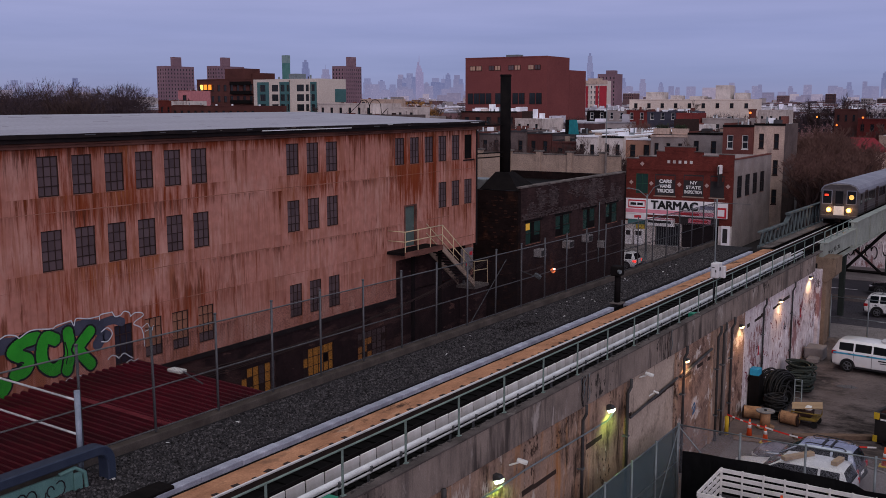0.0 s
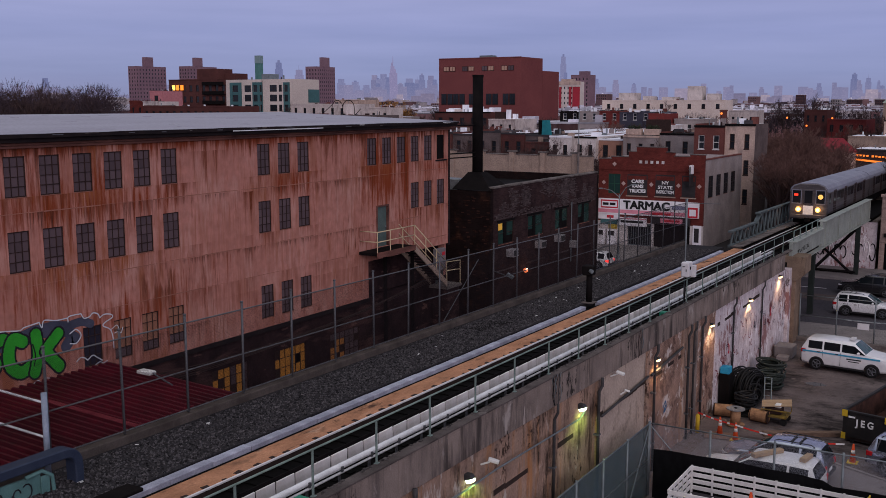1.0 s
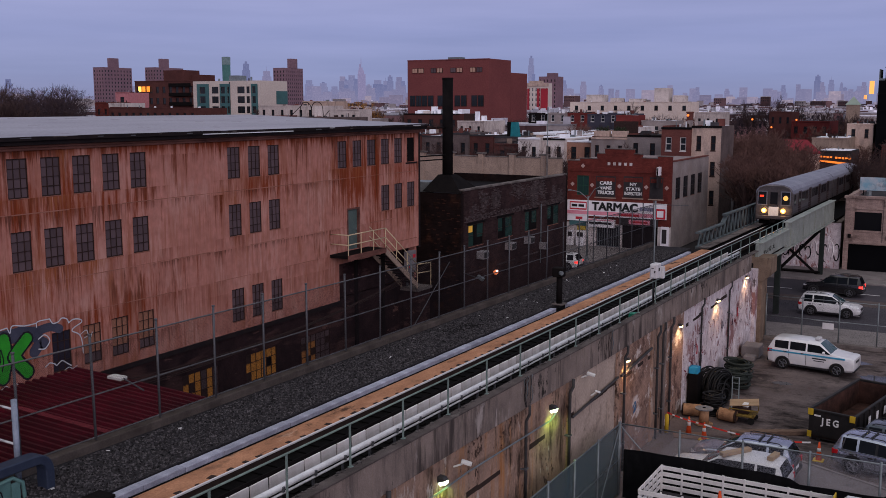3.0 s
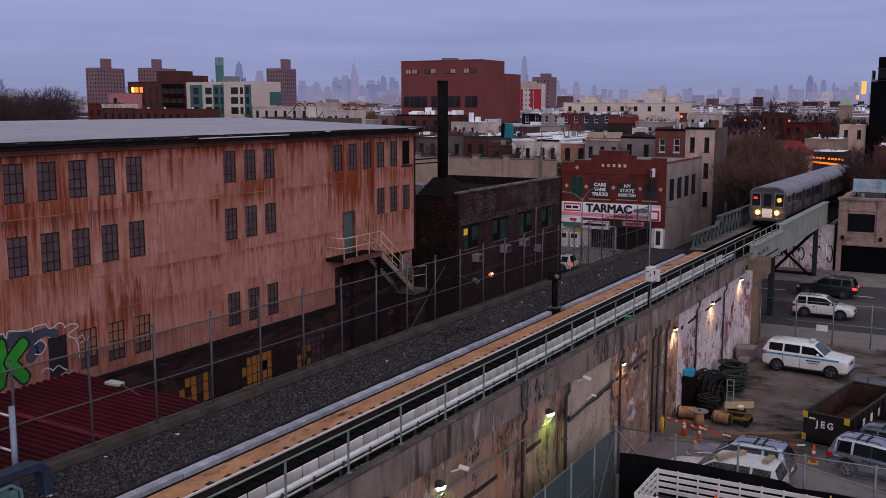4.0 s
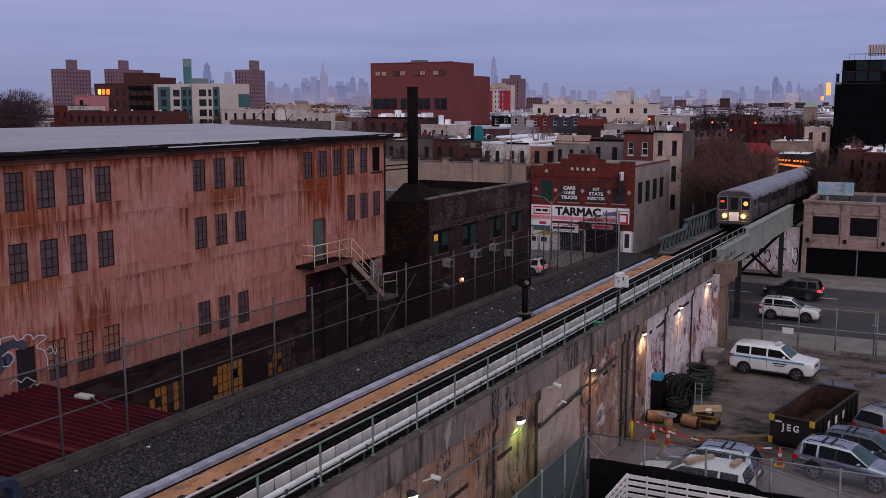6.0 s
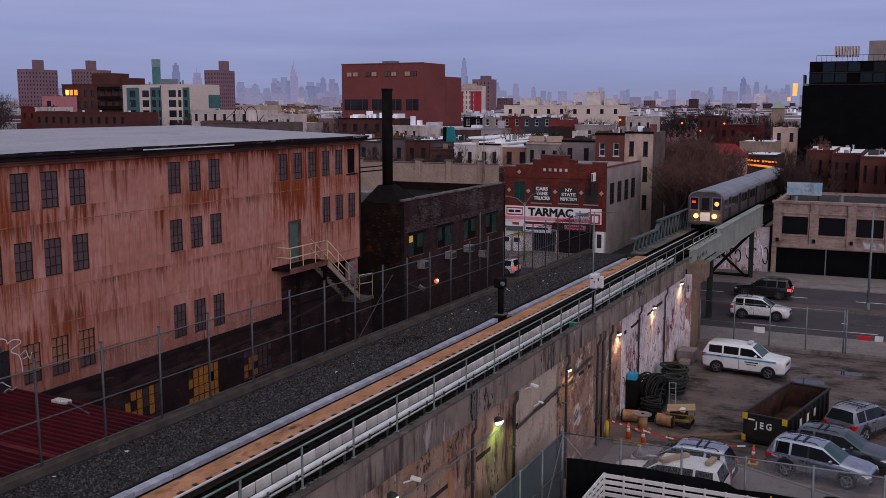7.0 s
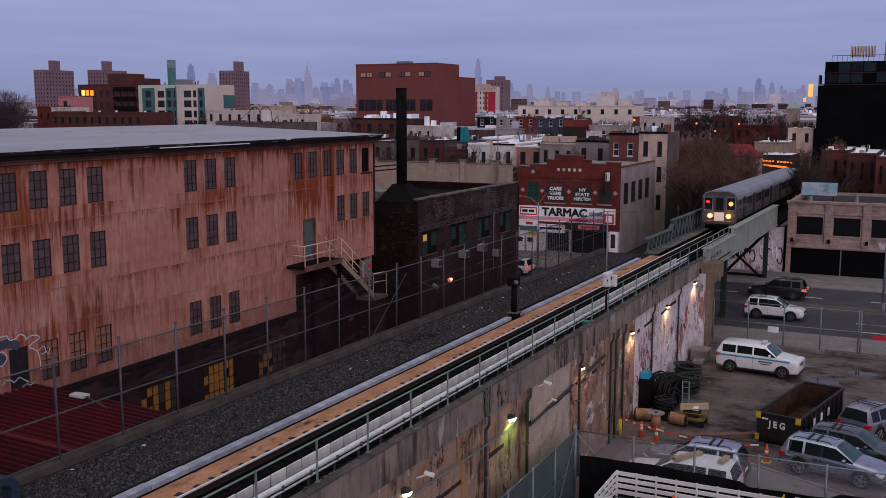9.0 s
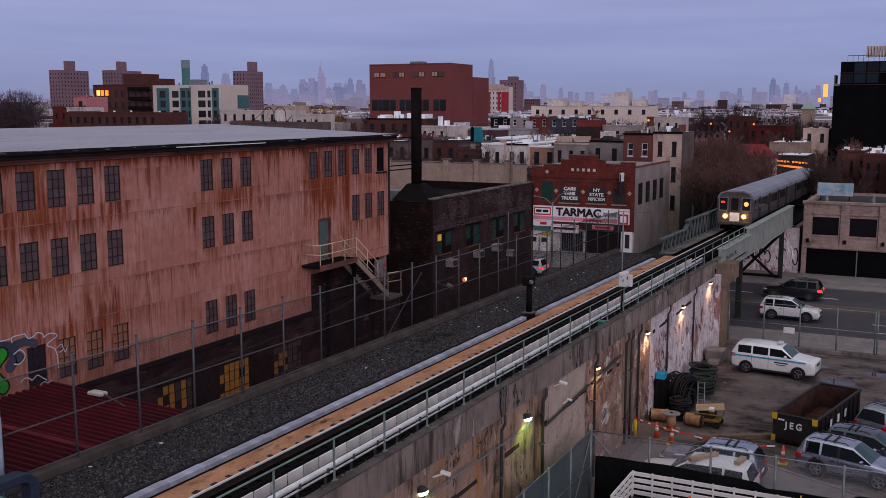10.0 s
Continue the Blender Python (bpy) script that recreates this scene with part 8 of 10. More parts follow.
HEADL = surf("clear_head_lens", (0.6, 0.6, 0.62), (0.5, 0.5, 0.52), 5, 0.15, bump=0)


def paint(name, c, metal=0.0):
    m = surf(name, c, tuple(v * 0.9 for v in c), 0.8, 0.22, grain=3, bump=0.0, spec=0.5)
    b = m.node_tree.nodes["Principled BSDF"]
    b.inputs["Coat Weight"].default_value, b.inputs["Metallic"].default_value = 0.4, metal
    return m


def vehicle(name, label, at, heading, col, L=4.9, W=1.95, H=1.8, category="car", group="parked cars", stripe=None, bar=False, rack=True, van=False, lit=False, chrome=False, truck=False):
    """A car lofted round its own centre, nose along +x, with wheels, glass and lights of its own."""
    v = new(name)
    v.empty_display_size = 0.3
    tagged(v, label, category, group)
    wr, hw = 0.37, W / 2
    xf, xr = L / 2 - 0.92, -L / 2 + 0.95
    belt, hood = H * 0.62, H * 0.575
    back, nose = -L / 2, L / 2
    cowl, head = nose - L * 0.285, nose - L * 0.285 - 0.78
    if truck:
        cowl, head, hood, belt = nose - 1.32, nose - 1.95, H * 0.62, H * 0.66
    c0 = back + 0.42
    p1, p2 = c0 + (head - c0) * 0.33, c0 + (head - c0) * 0.72
    # x, sill, belt, top, half width, half width of the roof; the flag tells what fills the side band as far as the next section
    st_ = [(back, 0.48, belt - 0.22, belt - 0.20, hw - 0.16, hw - 0.22, "b"), (back + 0.07, 0.36, belt - 0.02, belt + 0.03, hw - 0.07, hw - 0.14, "b"),
           (back + 0.30, 0.32, belt, H - 0.09, hw - 0.03, hw - 0.31, "b"), (c0, 0.30, belt, H - 0.03, hw - 0.02, hw - 0.29, "g"),
           (p1 - 0.05, 0.30, belt, H, hw, hw - 0.27, "b"), (p1 + 0.05, 0.30, belt, H, hw, hw - 0.27, "g"), (p2 - 0.05, 0.30, belt, H - 0.01, hw, hw - 0.27, "b" if truck else "t"), (p2 + 0.05, 0.30, belt, H - 0.015, hw, hw - 0.27, "g"),
           (head, 0.30, belt - 0.01, H - 0.06, hw, hw - 0.29, "g"), (cowl, 0.30, belt - 0.02, belt + 0.035, hw - 0.01, hw - 0.16, "b"),
           (cowl + 0.4, 0.30, belt - 0.07, hood + 0.055, hw - 0.015, hw - 0.24, "b"), (nose - 0.42, 0.30, hood - 0.08, hood, hw - 0.03, hw - 0.26, "b"),
           (nose - 0.15, 0.33, hood - 0.17, hood - 0.08, hw - 0.10, hw - 0.32, "b"), (nose - 0.03, 0.38, hood - 0.30, hood - 0.24, hw - 0.20, hw - 0.42, "b"), (nose, 0.46, hood - 0.38, hood - 0.34, hw - 0.28, hw - 0.5, "b")]
    if truck:
        st_[-3:] = [(nose - 0.12, 0.34, hood - 0.08, hood - 0.03, hw - 0.06, hw - 0.26, "b"), (nose - 0.02, 0.38, hood - 0.13, hood - 0.09, hw - 0.09, hw - 0.28, "b"), (nose, 0.46, hood - 0.22, hood - 0.17, hw - 0.14, hw - 0.32, "b")]
    gtop = 0.76 if truck else 0.84
    rings = []
    for x, zs, zb, zt, w, wt, _ in st_:
        half = [(w - 0.12, zs), (w - 0.025, zs + 0.10), (w, zs * 0.45 + zb * 0.55), (w - 0.03, zb - 0.02), (w - 0.055, zb + min(0.02, (zt - zb) * 0.2)), (wt + 0.05 + (0.07 if truck else 0), zb + (zt - zb) * gtop), (wt - 0.03, zb + (zt - zb) * 0.965), (wt * 0.5, zt), (0, zt + 0.012)]
        rings.append([(x, -a, z) for a, z in half] + [(x, a, z) for a, z in half[-2::-1]])
    n, k = len(rings[0]), len(st_)
    body, glasses, pillar = Shape(), {}, Shape()
    body.add([p for r in rings for p in r], [])
    for i in range(k - 1):
        for j in range(n - 1):
            q = (i * n + j, i * n + j + 1, (i + 1) * n + j + 1, (i + 1) * n + j)
            kind = st_[i][6]
            if j in (4, n - 6) and kind == "g":
                glasses.setdefault(("side_window", i, j), []).append([rings[i][j], rings[i][j + 1], rings[i + 1][j + 1], rings[i + 1][j]])
            elif j in (4, n - 6) and kind == "t":
                pillar.add([rings[i][j], rings[i][j + 1], rings[i + 1][j + 1], rings[i + 1][j]], [(0, 1, 2, 3)])
            elif i == 8 and 6 <= j <= n - 8:
                glasses.setdefault(("windscreen", 0, 0), []).append([rings[i][j], rings[i][j + 1], rings[i + 1][j + 1], rings[i + 1][j]])
            elif i == 1 and 6 <= j <= n - 8:
                glasses.setdefault(("rear_window", 0, 0), []).append([rings[i][j], rings[i][j + 1], rings[i + 1][j + 1], rings[i + 1][j]])
            else:
                body.f.append(q)
        body.f.append((i * n, (i + 1) * n, (i + 1) * n + n - 1, i * n + n - 1))
    body.f += [tuple(range(n)), tuple(range((k - 1) * n + n - 1, (k - 1) * n - 1, -1))]
    me = body.mesh("body", smooth=True)
    me.set_sharp_from_angle(angle=0.62)
    part("body", me, col, v)
    part("pillar", pillar, TRIM, v)
    for (nm, _, _), qs in glasses.items():
        g = Shape()
        for q in qs:
            g.add(q, [(0, 1, 2, 3)])
        part(nm, g, WINDGLASS if nm == "windscreen" else CARGLASS, v)
    part("sill_trim", Shape().box(xr + 0.4, -hw + 0.03, 0.24, xf - 0.4, hw - 0.03, 0.36), TRIM, v, bevel=0.03)
    for x in (xf, xr):
        for s_ in (-1, 1):
            y = s_ * (hw - 0.11)
            ar = 0.43 if truck else 0.46
            arch = Shape().prism([(x + ar * math.cos(t), s_ * (hw - 0.10), wr + ar * math.sin(t)) for t in [math.pi * (1.06 - 1.12 * i / 14) for i in range(15)]], (0, s_ * 0.108, 0))
            part("wheel_arch", arch, TRIM, v)
            wh = part("wheel", Shape().tube((x, y - 0.11, wr), (x, y + s_ * 0.125, wr), wr, 22), TYRE, v, bevel=0.03, smooth=False)
            rim = Shape().tube((x, y + s_ * 0.10, wr), (x, y + s_ * 0.135, wr), wr * 0.30, 12)
            for j in range(5):
                t = j * 2 * math.pi / 5
                rim.tube((x, y + s_ * 0.13, wr), (x + 0.23 * math.cos(t), y + s_ * 0.13, wr + 0.23 * math.sin(t)), 0.035, 4)
            for j in range(16):
                a, b = j * math.pi / 8, (j + 1) * math.pi / 8
                rim.tube((x + 0.235 * math.cos(a), y + s_ * 0.125, wr + 0.235 * math.sin(a)), (x + 0.235 * math.cos(b), y + s_ * 0.125, wr + 0.235 * math.sin(b)), 0.022, 4)
            part("rim", rim, RIM, wh)
    tail = TAIL
    if lit:
        tail = bpy.data.materials["lit_tail_lens"] if "lit_tail_lens" in bpy.data.materials else glow("lit_tail_lens", (1.0, 0.05, 0.04), 1.6)
    for s_ in (-1, 1):
        y = s_ * (hw - 0.30)
        part("headlight", Shape().prism([(nose - 0.40, s_ * (hw - 0.045), hood - 0.20), (nose - 0.13, s_ * (hw - 0.14), hood - 0.27), (nose - 0.035, s_ * (hw - 0.36), hood - 0.27), (nose - 0.06, s_ * (hw - 0.36), hood - 0.16), (nose - 0.16, s_ * (hw - 0.16), hood - 0.15)], (0.02, s_ * 0.02, 0.01)), HEADL, v)
        part("tail_light", Shape().box(back - 0.012, s_ * (hw - 0.12) - 0.17 * (s_ > 0) - 0.0 * s_, belt - 0.30, back + 0.2, s_ * (hw - 0.12) + 0.17 * (s_ < 0), belt - 0.06).box(back + 0.03, min(s_ * (hw - 0.12), s_ * (hw - 0.045)), belt - 0.26, back + 0.3, max(s_ * (hw - 0.12), s_ * (hw - 0.045)), belt - 0.06), tail, v, bevel=0.02)
        part("mirror", Shape().box(cowl - 0.42, min(s_ * (hw - 0.02), s_ * (hw + 0.19)), belt + 0.02, cowl - 0.27, max(s_ * (hw - 0.02), s_ * (hw + 0.19)), belt + 0.17), col, v, bevel=0.04)
        for x in (p1, p2):
            part("door_handle", Shape().box(x - 0.3, min(s_ * (hw - 0.03), s_ * (hw + 0.015)), belt - 0.15, x - 0.12, max(s_ * (hw - 0.03), s_ * (hw + 0.015)), belt - 0.11), TRIM, v)
            part("door_seam", Shape().box(x - 0.008, min(s_ * (hw - 0.05), s_ * (hw + 0.002)), 0.42, x + 0.008, max(s_ * (hw - 0.05), s_ * (hw + 0.002)), belt - 0.05), TRIM, v)
        if chrome:
            part("window_trim", Shape().pipe([(c0 + 0.02, s_ * (hw - 0.05), belt + 0.02), (c0 + 0.10, s_ * (hw - 0.22), H - 0.12)], 0.028, 5), RIM, v)
            part("window_trim", Shape().tube((c0 + 0.02, s_ * (hw - 0.035), belt + 0.005), (head + 0.3, s_ * (hw - 0.035), belt), 0.016, 5), RIM, v)
        if rack:
            part("roof_rail", Shape().pipe([(c0 + 0.1, s_ * (hw - 0.33), H - 0.04), (c0 + 0.25, s_ * (hw - 0.33), H + 0.05), (head - 0.35, s_ * (hw - 0.33), H + 0.045), (head - 0.2, s_ * (hw - 0.33), H - 0.03)], 0.02, 6), TRIM, v)
    if rack:
        for x in (c0 + 0.7, head - 0.9):
            part("cross_bar", Shape().box(x, -hw + 0.33, H + 0.03, x + 0.06, hw - 0.33, H + 0.055), TRIM, v)
    part("grille", Shape().box(nose - 0.1, -0.42, hood - 0.36, nose + 0.006, 0.42, hood - 0.20), TRIM, v, bevel=0.01)
    part("bumper", Shape().box(nose - 0.25, -hw + 0.30, 0.30, nose + 0.03, hw - 0.30, 0.46), TRIM, v, bevel=0.04)
    part("bumper", Shape().box(back - 0.05, -hw + 0.16, 0.36, back + 0.15, hw - 0.16, 0.58), TRIM, v, bevel=0.04)
    part("plate_bar", Shape().box(back - 0.01, -0.22, belt - 0.42, back + 0.05, 0.22, belt - 0.29), LETTER_W, v)
    if stripe:
        for s_ in (-1, 1):
            part("stripe", Shape().box(back + 0.12, min(s_ * (hw - 0.06), s_ * (hw + 0.004)), belt - 0.20, nose - 0.5, max(s_ * (hw - 0.06), s_ * (hw + 0.004)), belt - 0.11), stripe, v)
            part("door_marking", Shape().box(0.15, min(s_ * (hw - 0.03), s_ * (hw + 0.004)), belt - 0.36, 0.95, max(s_ * (hw - 0.03), s_ * (hw + 0.004)), belt - 0.29).box(0.25, min(s_ * (hw - 0.03), s_ * (hw + 0.004)), belt - 0.48, 0.85, max(s_ * (hw - 0.03), s_ * (hw + 0.004)), belt - 0.43), TRIM, v)
    if bar:
        part("light_bar", Shape().box(head - 0.45, -0.30, H - 0.02, head - 0.15, 0.30, H + 0.14), surf("frosted_bar", (0.55, 0.55, 0.57)), v, bevel=0.05)
    v.matrix_basis = pose(*at, 0, 0, heading)
    return v


WHITEPAINT, SILVER, DARKBLUE, GREYPAINT, BLACKPAINT = paint("white_car_paint", (0.72, 0.72, 0.73)), paint("silver_car_paint", (0.40, 0.43, 0.52), 0.9), paint("dark_blue_car_paint", (0.05, 0.065, 0.085), 0.5), paint("grey_car_paint", (0.26, 0.26, 0.30), 0.6), paint("black_car_paint", (0.012, 0.012, 0.014))
BLUESTRIPE = surf("light_blue_stripe", (0.06, 0.32, 0.50), (0.05, 0.27, 0.43), 3, 0.4, bump=0)
vehicle("patrol_suv", "white patrol SUV with light blue side stripe", (4.62, 60.45, 0), -6, WHITEPAINT, 4.95, 1.95, 1.85, stripe=BLUESTRIPE, bar=True, rack=False, truck=True)
vehicle("silver_suv", "silver SUV with black roof rails and chrome window trim", (10.3, 43.95, 0), -12, SILVER, 4.45, 1.8, 1.6, chrome=True)
vehicle("dark_suv", "dark blue SUV parked beside a dumpster", (11.0, 46.35, 0), -10, DARKBLUE, 4.3, 1.8, 1.5)
vehicle("grey_suv", "grey SUV seen from behind with red tail lights", (11.65, 51.2, 0), 62, GREYPAINT, 4.4, 1.8, 1.62)
vehicle("silver_suv", "silver blue SUV with black roof rails behind the fence", (4.75, 41.5, 0), 176, SILVER, 4.4, 1.8, 1.62)
vehicle("white_van", "white work vehicle with planks on its roof behind the fence", (4.6, 39.2, 0), 178, WHITEPAINT, 4.9, 1.95, 1.6, rack=False)
vehicle("black_suv", "black SUV on the street under the bridge", (2.2, 86.4, -0.04), 178, BLACKPAINT, 4.7, 1.9, 1.7, group="street cars", lit=True)
vehicle("white_suv", "white compact SUV on the street", (3.2, 77.5, -0.04), -2, WHITEPAINT, 4.4, 1.85, 1.65, group="street cars")
vehicle("white_suv", "white SUV waiting on the street by the shop", (-23.0, 87.5, -0.04), 180, WHITEPAINT, 4.6, 1.85, 1.65, group="street cars", lit=True)
vehicle("grey_car", "grey car parked by the shop pavement", (-27.5, 91.0, -0.04), 0, GREYPAINT, 4.5, 1.8, 1.5, group="street cars", rack=False)
OLDWOOD = surf("weathered_timber", (0.20, 0.135, 0.10), (0.11, 0.075, 0.058), 1.5, 0.9, squash=(0.3, 3, 3))
WOOD = surf("raw_timber", (0.42, 0.30, 0.19), (0.30, 0.21, 0.13), 1.5, 0.85, squash=(0.3, 3, 3))
for x, y, a, l in ((4.9, 39.0, 55, 0.75), (6.35, 39.2, 80, 0.4)):
    pl = Shape().box(-l, -0.12, 0, l, 0.12, 0.16, pose(x, y, 1.6, 0, 0, a))
    solo("plank", pl, WOOD, "short timber beam lying on the white vehicle", "plank", "planks", bevel=0.01)

# ---- dumpster ----
dm = new("dumpster")
tagged(dm, "open black roll-off dumpster with yellow corners", "dumpster")
DUMP = surf("black_dumpster_paint", (0.014, 0.014, 0.015), (0.03, 0.026, 0.025), 1.2, 0.6, c3=(0.07, 0.035, 0.025), c3_at=0.68, c3_scale=1.5)
DUMPIN = surf("rusty_dumpster_inside", (0.085, 0.043, 0.034), (0.04, 0.022, 0.019), 1.6, 0.9, c3=(0.012, 0.010, 0.010), c3_at=0.56, c3_scale=0.6)
DL, DW, DH = 6.7, 2.1, 1.42
part("floor", Shape().box(0, 0, 0.18, DW, DL, 0.26), DUMPIN, dm)
for a in ((0, 0, DW, 0.08), (0, DL - 0.08, DW, DL), (0, 0.08, 0.08, DL - 0.08), (DW - 0.08, 0.08, DW, DL - 0.08)):
    part("side_panel", Shape().box(a[0], a[1], 0.12, a[2], a[3], DH), DUMP, dm, bevel=0.01)
part("lining", Shape().box(0.085, 0.085, 0.27, 0.09, DL - 0.09, DH - 0.01), DUMPIN, dm)
part("lining", Shape().box(DW - 0.09, 0.085, 0.27, DW - 0.085, DL - 0.09, DH - 0.01), DUMPIN, dm)
part("lining", Shape().box(0.09, DL - 0.09, 0.27, DW - 0.09, DL - 0.085, DH - 0.01), DUMPIN, dm)
part("top_rim", Shape().box(-0.05, -0.05, DH, 0.10, DL + 0.05, DH + 0.1).box(DW - 0.10, -0.05, DH, DW + 0.05, DL + 0.05, DH + 0.1).box(0.10, -0.05, DH, DW - 0.10, 0.1, DH + 0.1).box(0.10, DL - 0.1, DH, DW - 0.10, DL + 0.05, DH + 0.1), DUMP, dm, bevel=0.02)
for k in range(9):
    part("rib", Shape().box(DW, 0.4 + k * 0.72, 0.15, DW + 0.09, 0.5 + k * 0.72, DH), DUMP, dm)
    part("rib", Shape().box(-0.09, 0.4 + k * 0.72, 0.15, 0.0, 0.5 + k * 0.72, DH), DUMP, dm)
YEL = surf("yellow_corner_paint", (0.62, 0.42, 0.03), (0.45, 0.3, 0.03), 3, 0.6)
for x in (-0.03, DW - 0.22):
    part("corner_mark", Shape().box(x, -0.07, DH - 0.2, x + 0.25, -0.05, DH + 0.11), YEL, dm)
    part("corner_mark", Shape().box(x, -0.07, 0.15, x + 0.2, -0.05, 0.45), YEL, dm)
part("skid", Shape().box(0.4, 0, 0, 0.55, DL, 0.18).box(DW - 0.55, 0, 0, DW - 0.4, DL, 0.18), DUMP, dm)
words("J E G", 0.44, (1.0, -0.012, 0.98), LETTER_W, dm, width=0.82, bold=0.012)
part("number_bar", Shape().box(0.25, -0.012, 1.18, 0.55, 0, 1.26), LETTER_W, dm)
for i in range(3):
    part("side_bar", Shape().box(DW + 0.09, 1.6 + i * 1.1, 0.75, DW + 0.1, 1.9 + i * 1.1, 1.15), LETTER_W, dm)
part("rubble", Shape().box(0.3, 0.4, 0.26, 1.7, 3.0, 0.5), DUMPIN, dm, bevel=0.1)
dm.matrix_basis = pose(6.45, 47.2, 0, 0, 0, -12)
bucket = solo("bucket", Shape().tube((8.3, 50.0, 0.4), (8.55, 50.1, 0.62), 0.17, 12), CAMWHITE, "white plastic bucket thrown in the dumpster", "bucket")

# ---- cable yard clutter ----
SPOOLWOOD = surf("spool_plywood", (0.46, 0.27, 0.15), (0.22, 0.12, 0.07), 2.5, 0.8, per_piece=0.1, c3=(0.06, 0.04, 0.03), c3_at=0.64, c3_scale=2)
CABLE = surf("black_cable", (0.010, 0.010, 0.011), (0.02, 0.02, 0.02), 5, 0.5)
CABLEGREEN = surf("dark_green_cable", (0.018, 0.026, 0.022), (0.03, 0.035, 0.03), 5, 0.6)
GREYLID = surf("grey_reel_flange", (0.26, 0.25, 0.25), (0.16, 0.155, 0.155), 3, 0.8)


def reel(at, axis, r, w, drum, lab):
    """A cable reel: two flanges, a drum and windings."""
    q = Vector(axis).normalized()
    c = Vector(at)
    t_ = thing("cable_reel", at, lab, "cable reel", "cable reels")
    for s_ in (-1, 1):
        part("flange", Shape().tube(c + q * (s_ * w / 2), c + q * (s_ * (w / 2 + 0.05)), r, 24), GREYLID if s_ > 0 else SPOOLWOOD, t_)
        part("hub_bolt", Shape().tube(c + q * (s_ * (w / 2 + 0.05)), c + q * (s_ * (w / 2 + 0.08)), 0.08, 8), NEARBLACK, t_)
    part("drum", Shape().tube(c - q * w / 2, c + q * w / 2, drum, 20), SPOOLWOOD, t_, smooth=True)
    return t_


reel((1.62, 46.9, 0.45), (0, 0, 1), 0.44, 0.72, 0.24, "upright wooden cable reel with grey top")
for x, a in ((0.75, 0.1), (2.5, -0.1)):
    dr_ = thing("cable_drum", (x, 48.0, 0), "tan plywood cable drum lying on its side", "cable drum", "cable reels")
    part("barrel", Shape().tube((x - 0.42, 48.0 - a, 0.33), (x + 0.42, 48.0 + a, 0.33), 0.30, 20), SPOOLWOOD, dr_, smooth=False)
    for s_ in (-0.44, 0.42):
        part("end_ring", Shape().tube((x + s_, 48.0 + a * s_ * 2, 0.33), (x + s_ + 0.03, 48.0 + a * s_ * 2, 0.33), 0.33, 20), SASH, dr_)


def coil(at, r, turns, h, mt, lab, tilt=0.0, tube=0.045, wob=0.06, turn=0.0):
    """A heap of cable turns."""
    t_ = thing("cable_coil", at, lab, "cable coil", "cable coils")
    s = Shape()
    for k in range(turns):
        rr = r * random.uniform(0.35 if tilt else 0.6, 1.0)
        dz = h * k / max(1, turns - 1)
        m = pose(at[0] + random.gauss(0, wob), at[1] + random.gauss(0, wob), at[2] + tube + (0 if tilt else dz), tilt + random.gauss(0, 4), random.gauss(0, 4), random.uniform(0, 360) if not tilt else turn + random.gauss(0, 6))
        off = Vector((0, 0, dz)) if tilt else Vector((0, 0, 0))
        p = [m @ (Vector((rr * math.cos(a), rr * math.sin(a) + (rr if tilt else 0), 0)) + off) for a in [2 * math.pi * i / 22 for i in range(23)]]
        s.pipe(p, tube, 5)
    part("winding", s, mt, t_, smooth=True)["kind"] = "stuff"
    return t_


coil((0.42, 51.3, 0.0), 0.92, 84, 1.35, CABLE, "large black cable coil standing on edge", tilt=90, tube=0.045, wob=0.06, turn=68)
coil((1.55, 48.95, 0.0), 0.55, 30, 1.0, CABLE, "black cable wound on a reel", tube=0.045)
coil((1.2, 56.0, 0.0), 0.78, 30, 1.0, CABLEGREEN, "heap of dark green cable against the wall", tube=0.05)
coil((1.55, 54.2, 0.0), 0.70, 26, 0.9, CABLEGREEN, "stack of dark cable coils", tube=0.05, wob=0.1)
solo("dark_crate", Shape().box(0.05, 49.5, 0, 0.6, 50.3, 1.75), NEARBLACK, "tall dark crate behind the cables", "crate", bevel=0.02)
solo("blue_crate", Shape().box(0.08, 49.55, 1.75, 0.55, 50.1, 2.1), surf("blue_plastic", (0.03, 0.30, 0.50), (0.025, 0.22, 0.38), 3, 0.5), "blue plastic crate on a dark crate behind the cables", "crate", bevel=0.02)
ld = thing("scrap_ladder", (2.4, 50.6, 0), "bent metal ladder leaning on cable coils", "ladder")
for x in (1.95, 2.3):
    part("stile", Shape().tube((x + 0.3, 50.0, 0), (x, 51.3, 1.4), 0.03, 6), GALV, ld)
for k in range(6):
    f = (k + 0.5) / 6
    part("rung", Shape().tube((2.25 - 0.3 * f, 50.0 + 1.5 * f, 1.5 * f), (2.6 - 0.3 * f, 50.0 + 1.5 * f, 1.5 * f), 0.02, 6), GALV, ld)
ct = thing("tool_cart", (3.2, 48.5, 0), "yellow flat cart loaded with boards", "cart")
CARTYEL = surf("dirty_yellow_cart", (0.30, 0.20, 0.04), (0.05, 0.04, 0.03), 3, 0.7)
part("bed", Shape().box(2.6, 47.9, 0.35, 3.8, 49.0, 0.45), CARTYEL, ct, bevel=0.02)
part("side", Shape().pipe([(2.6, 47.9, 0.45), (2.6, 47.9, 0.72), (3.8, 47.9, 0.72), (3.8, 47.9, 0.45)], 0.035), CARTYEL, ct)
part("side", Shape().pipe([(2.6, 49.0, 0.45), (2.6, 49.0, 0.72), (3.8, 49.0, 0.72), (3.8, 49.0, 0.45)], 0.035), CARTYEL, ct)
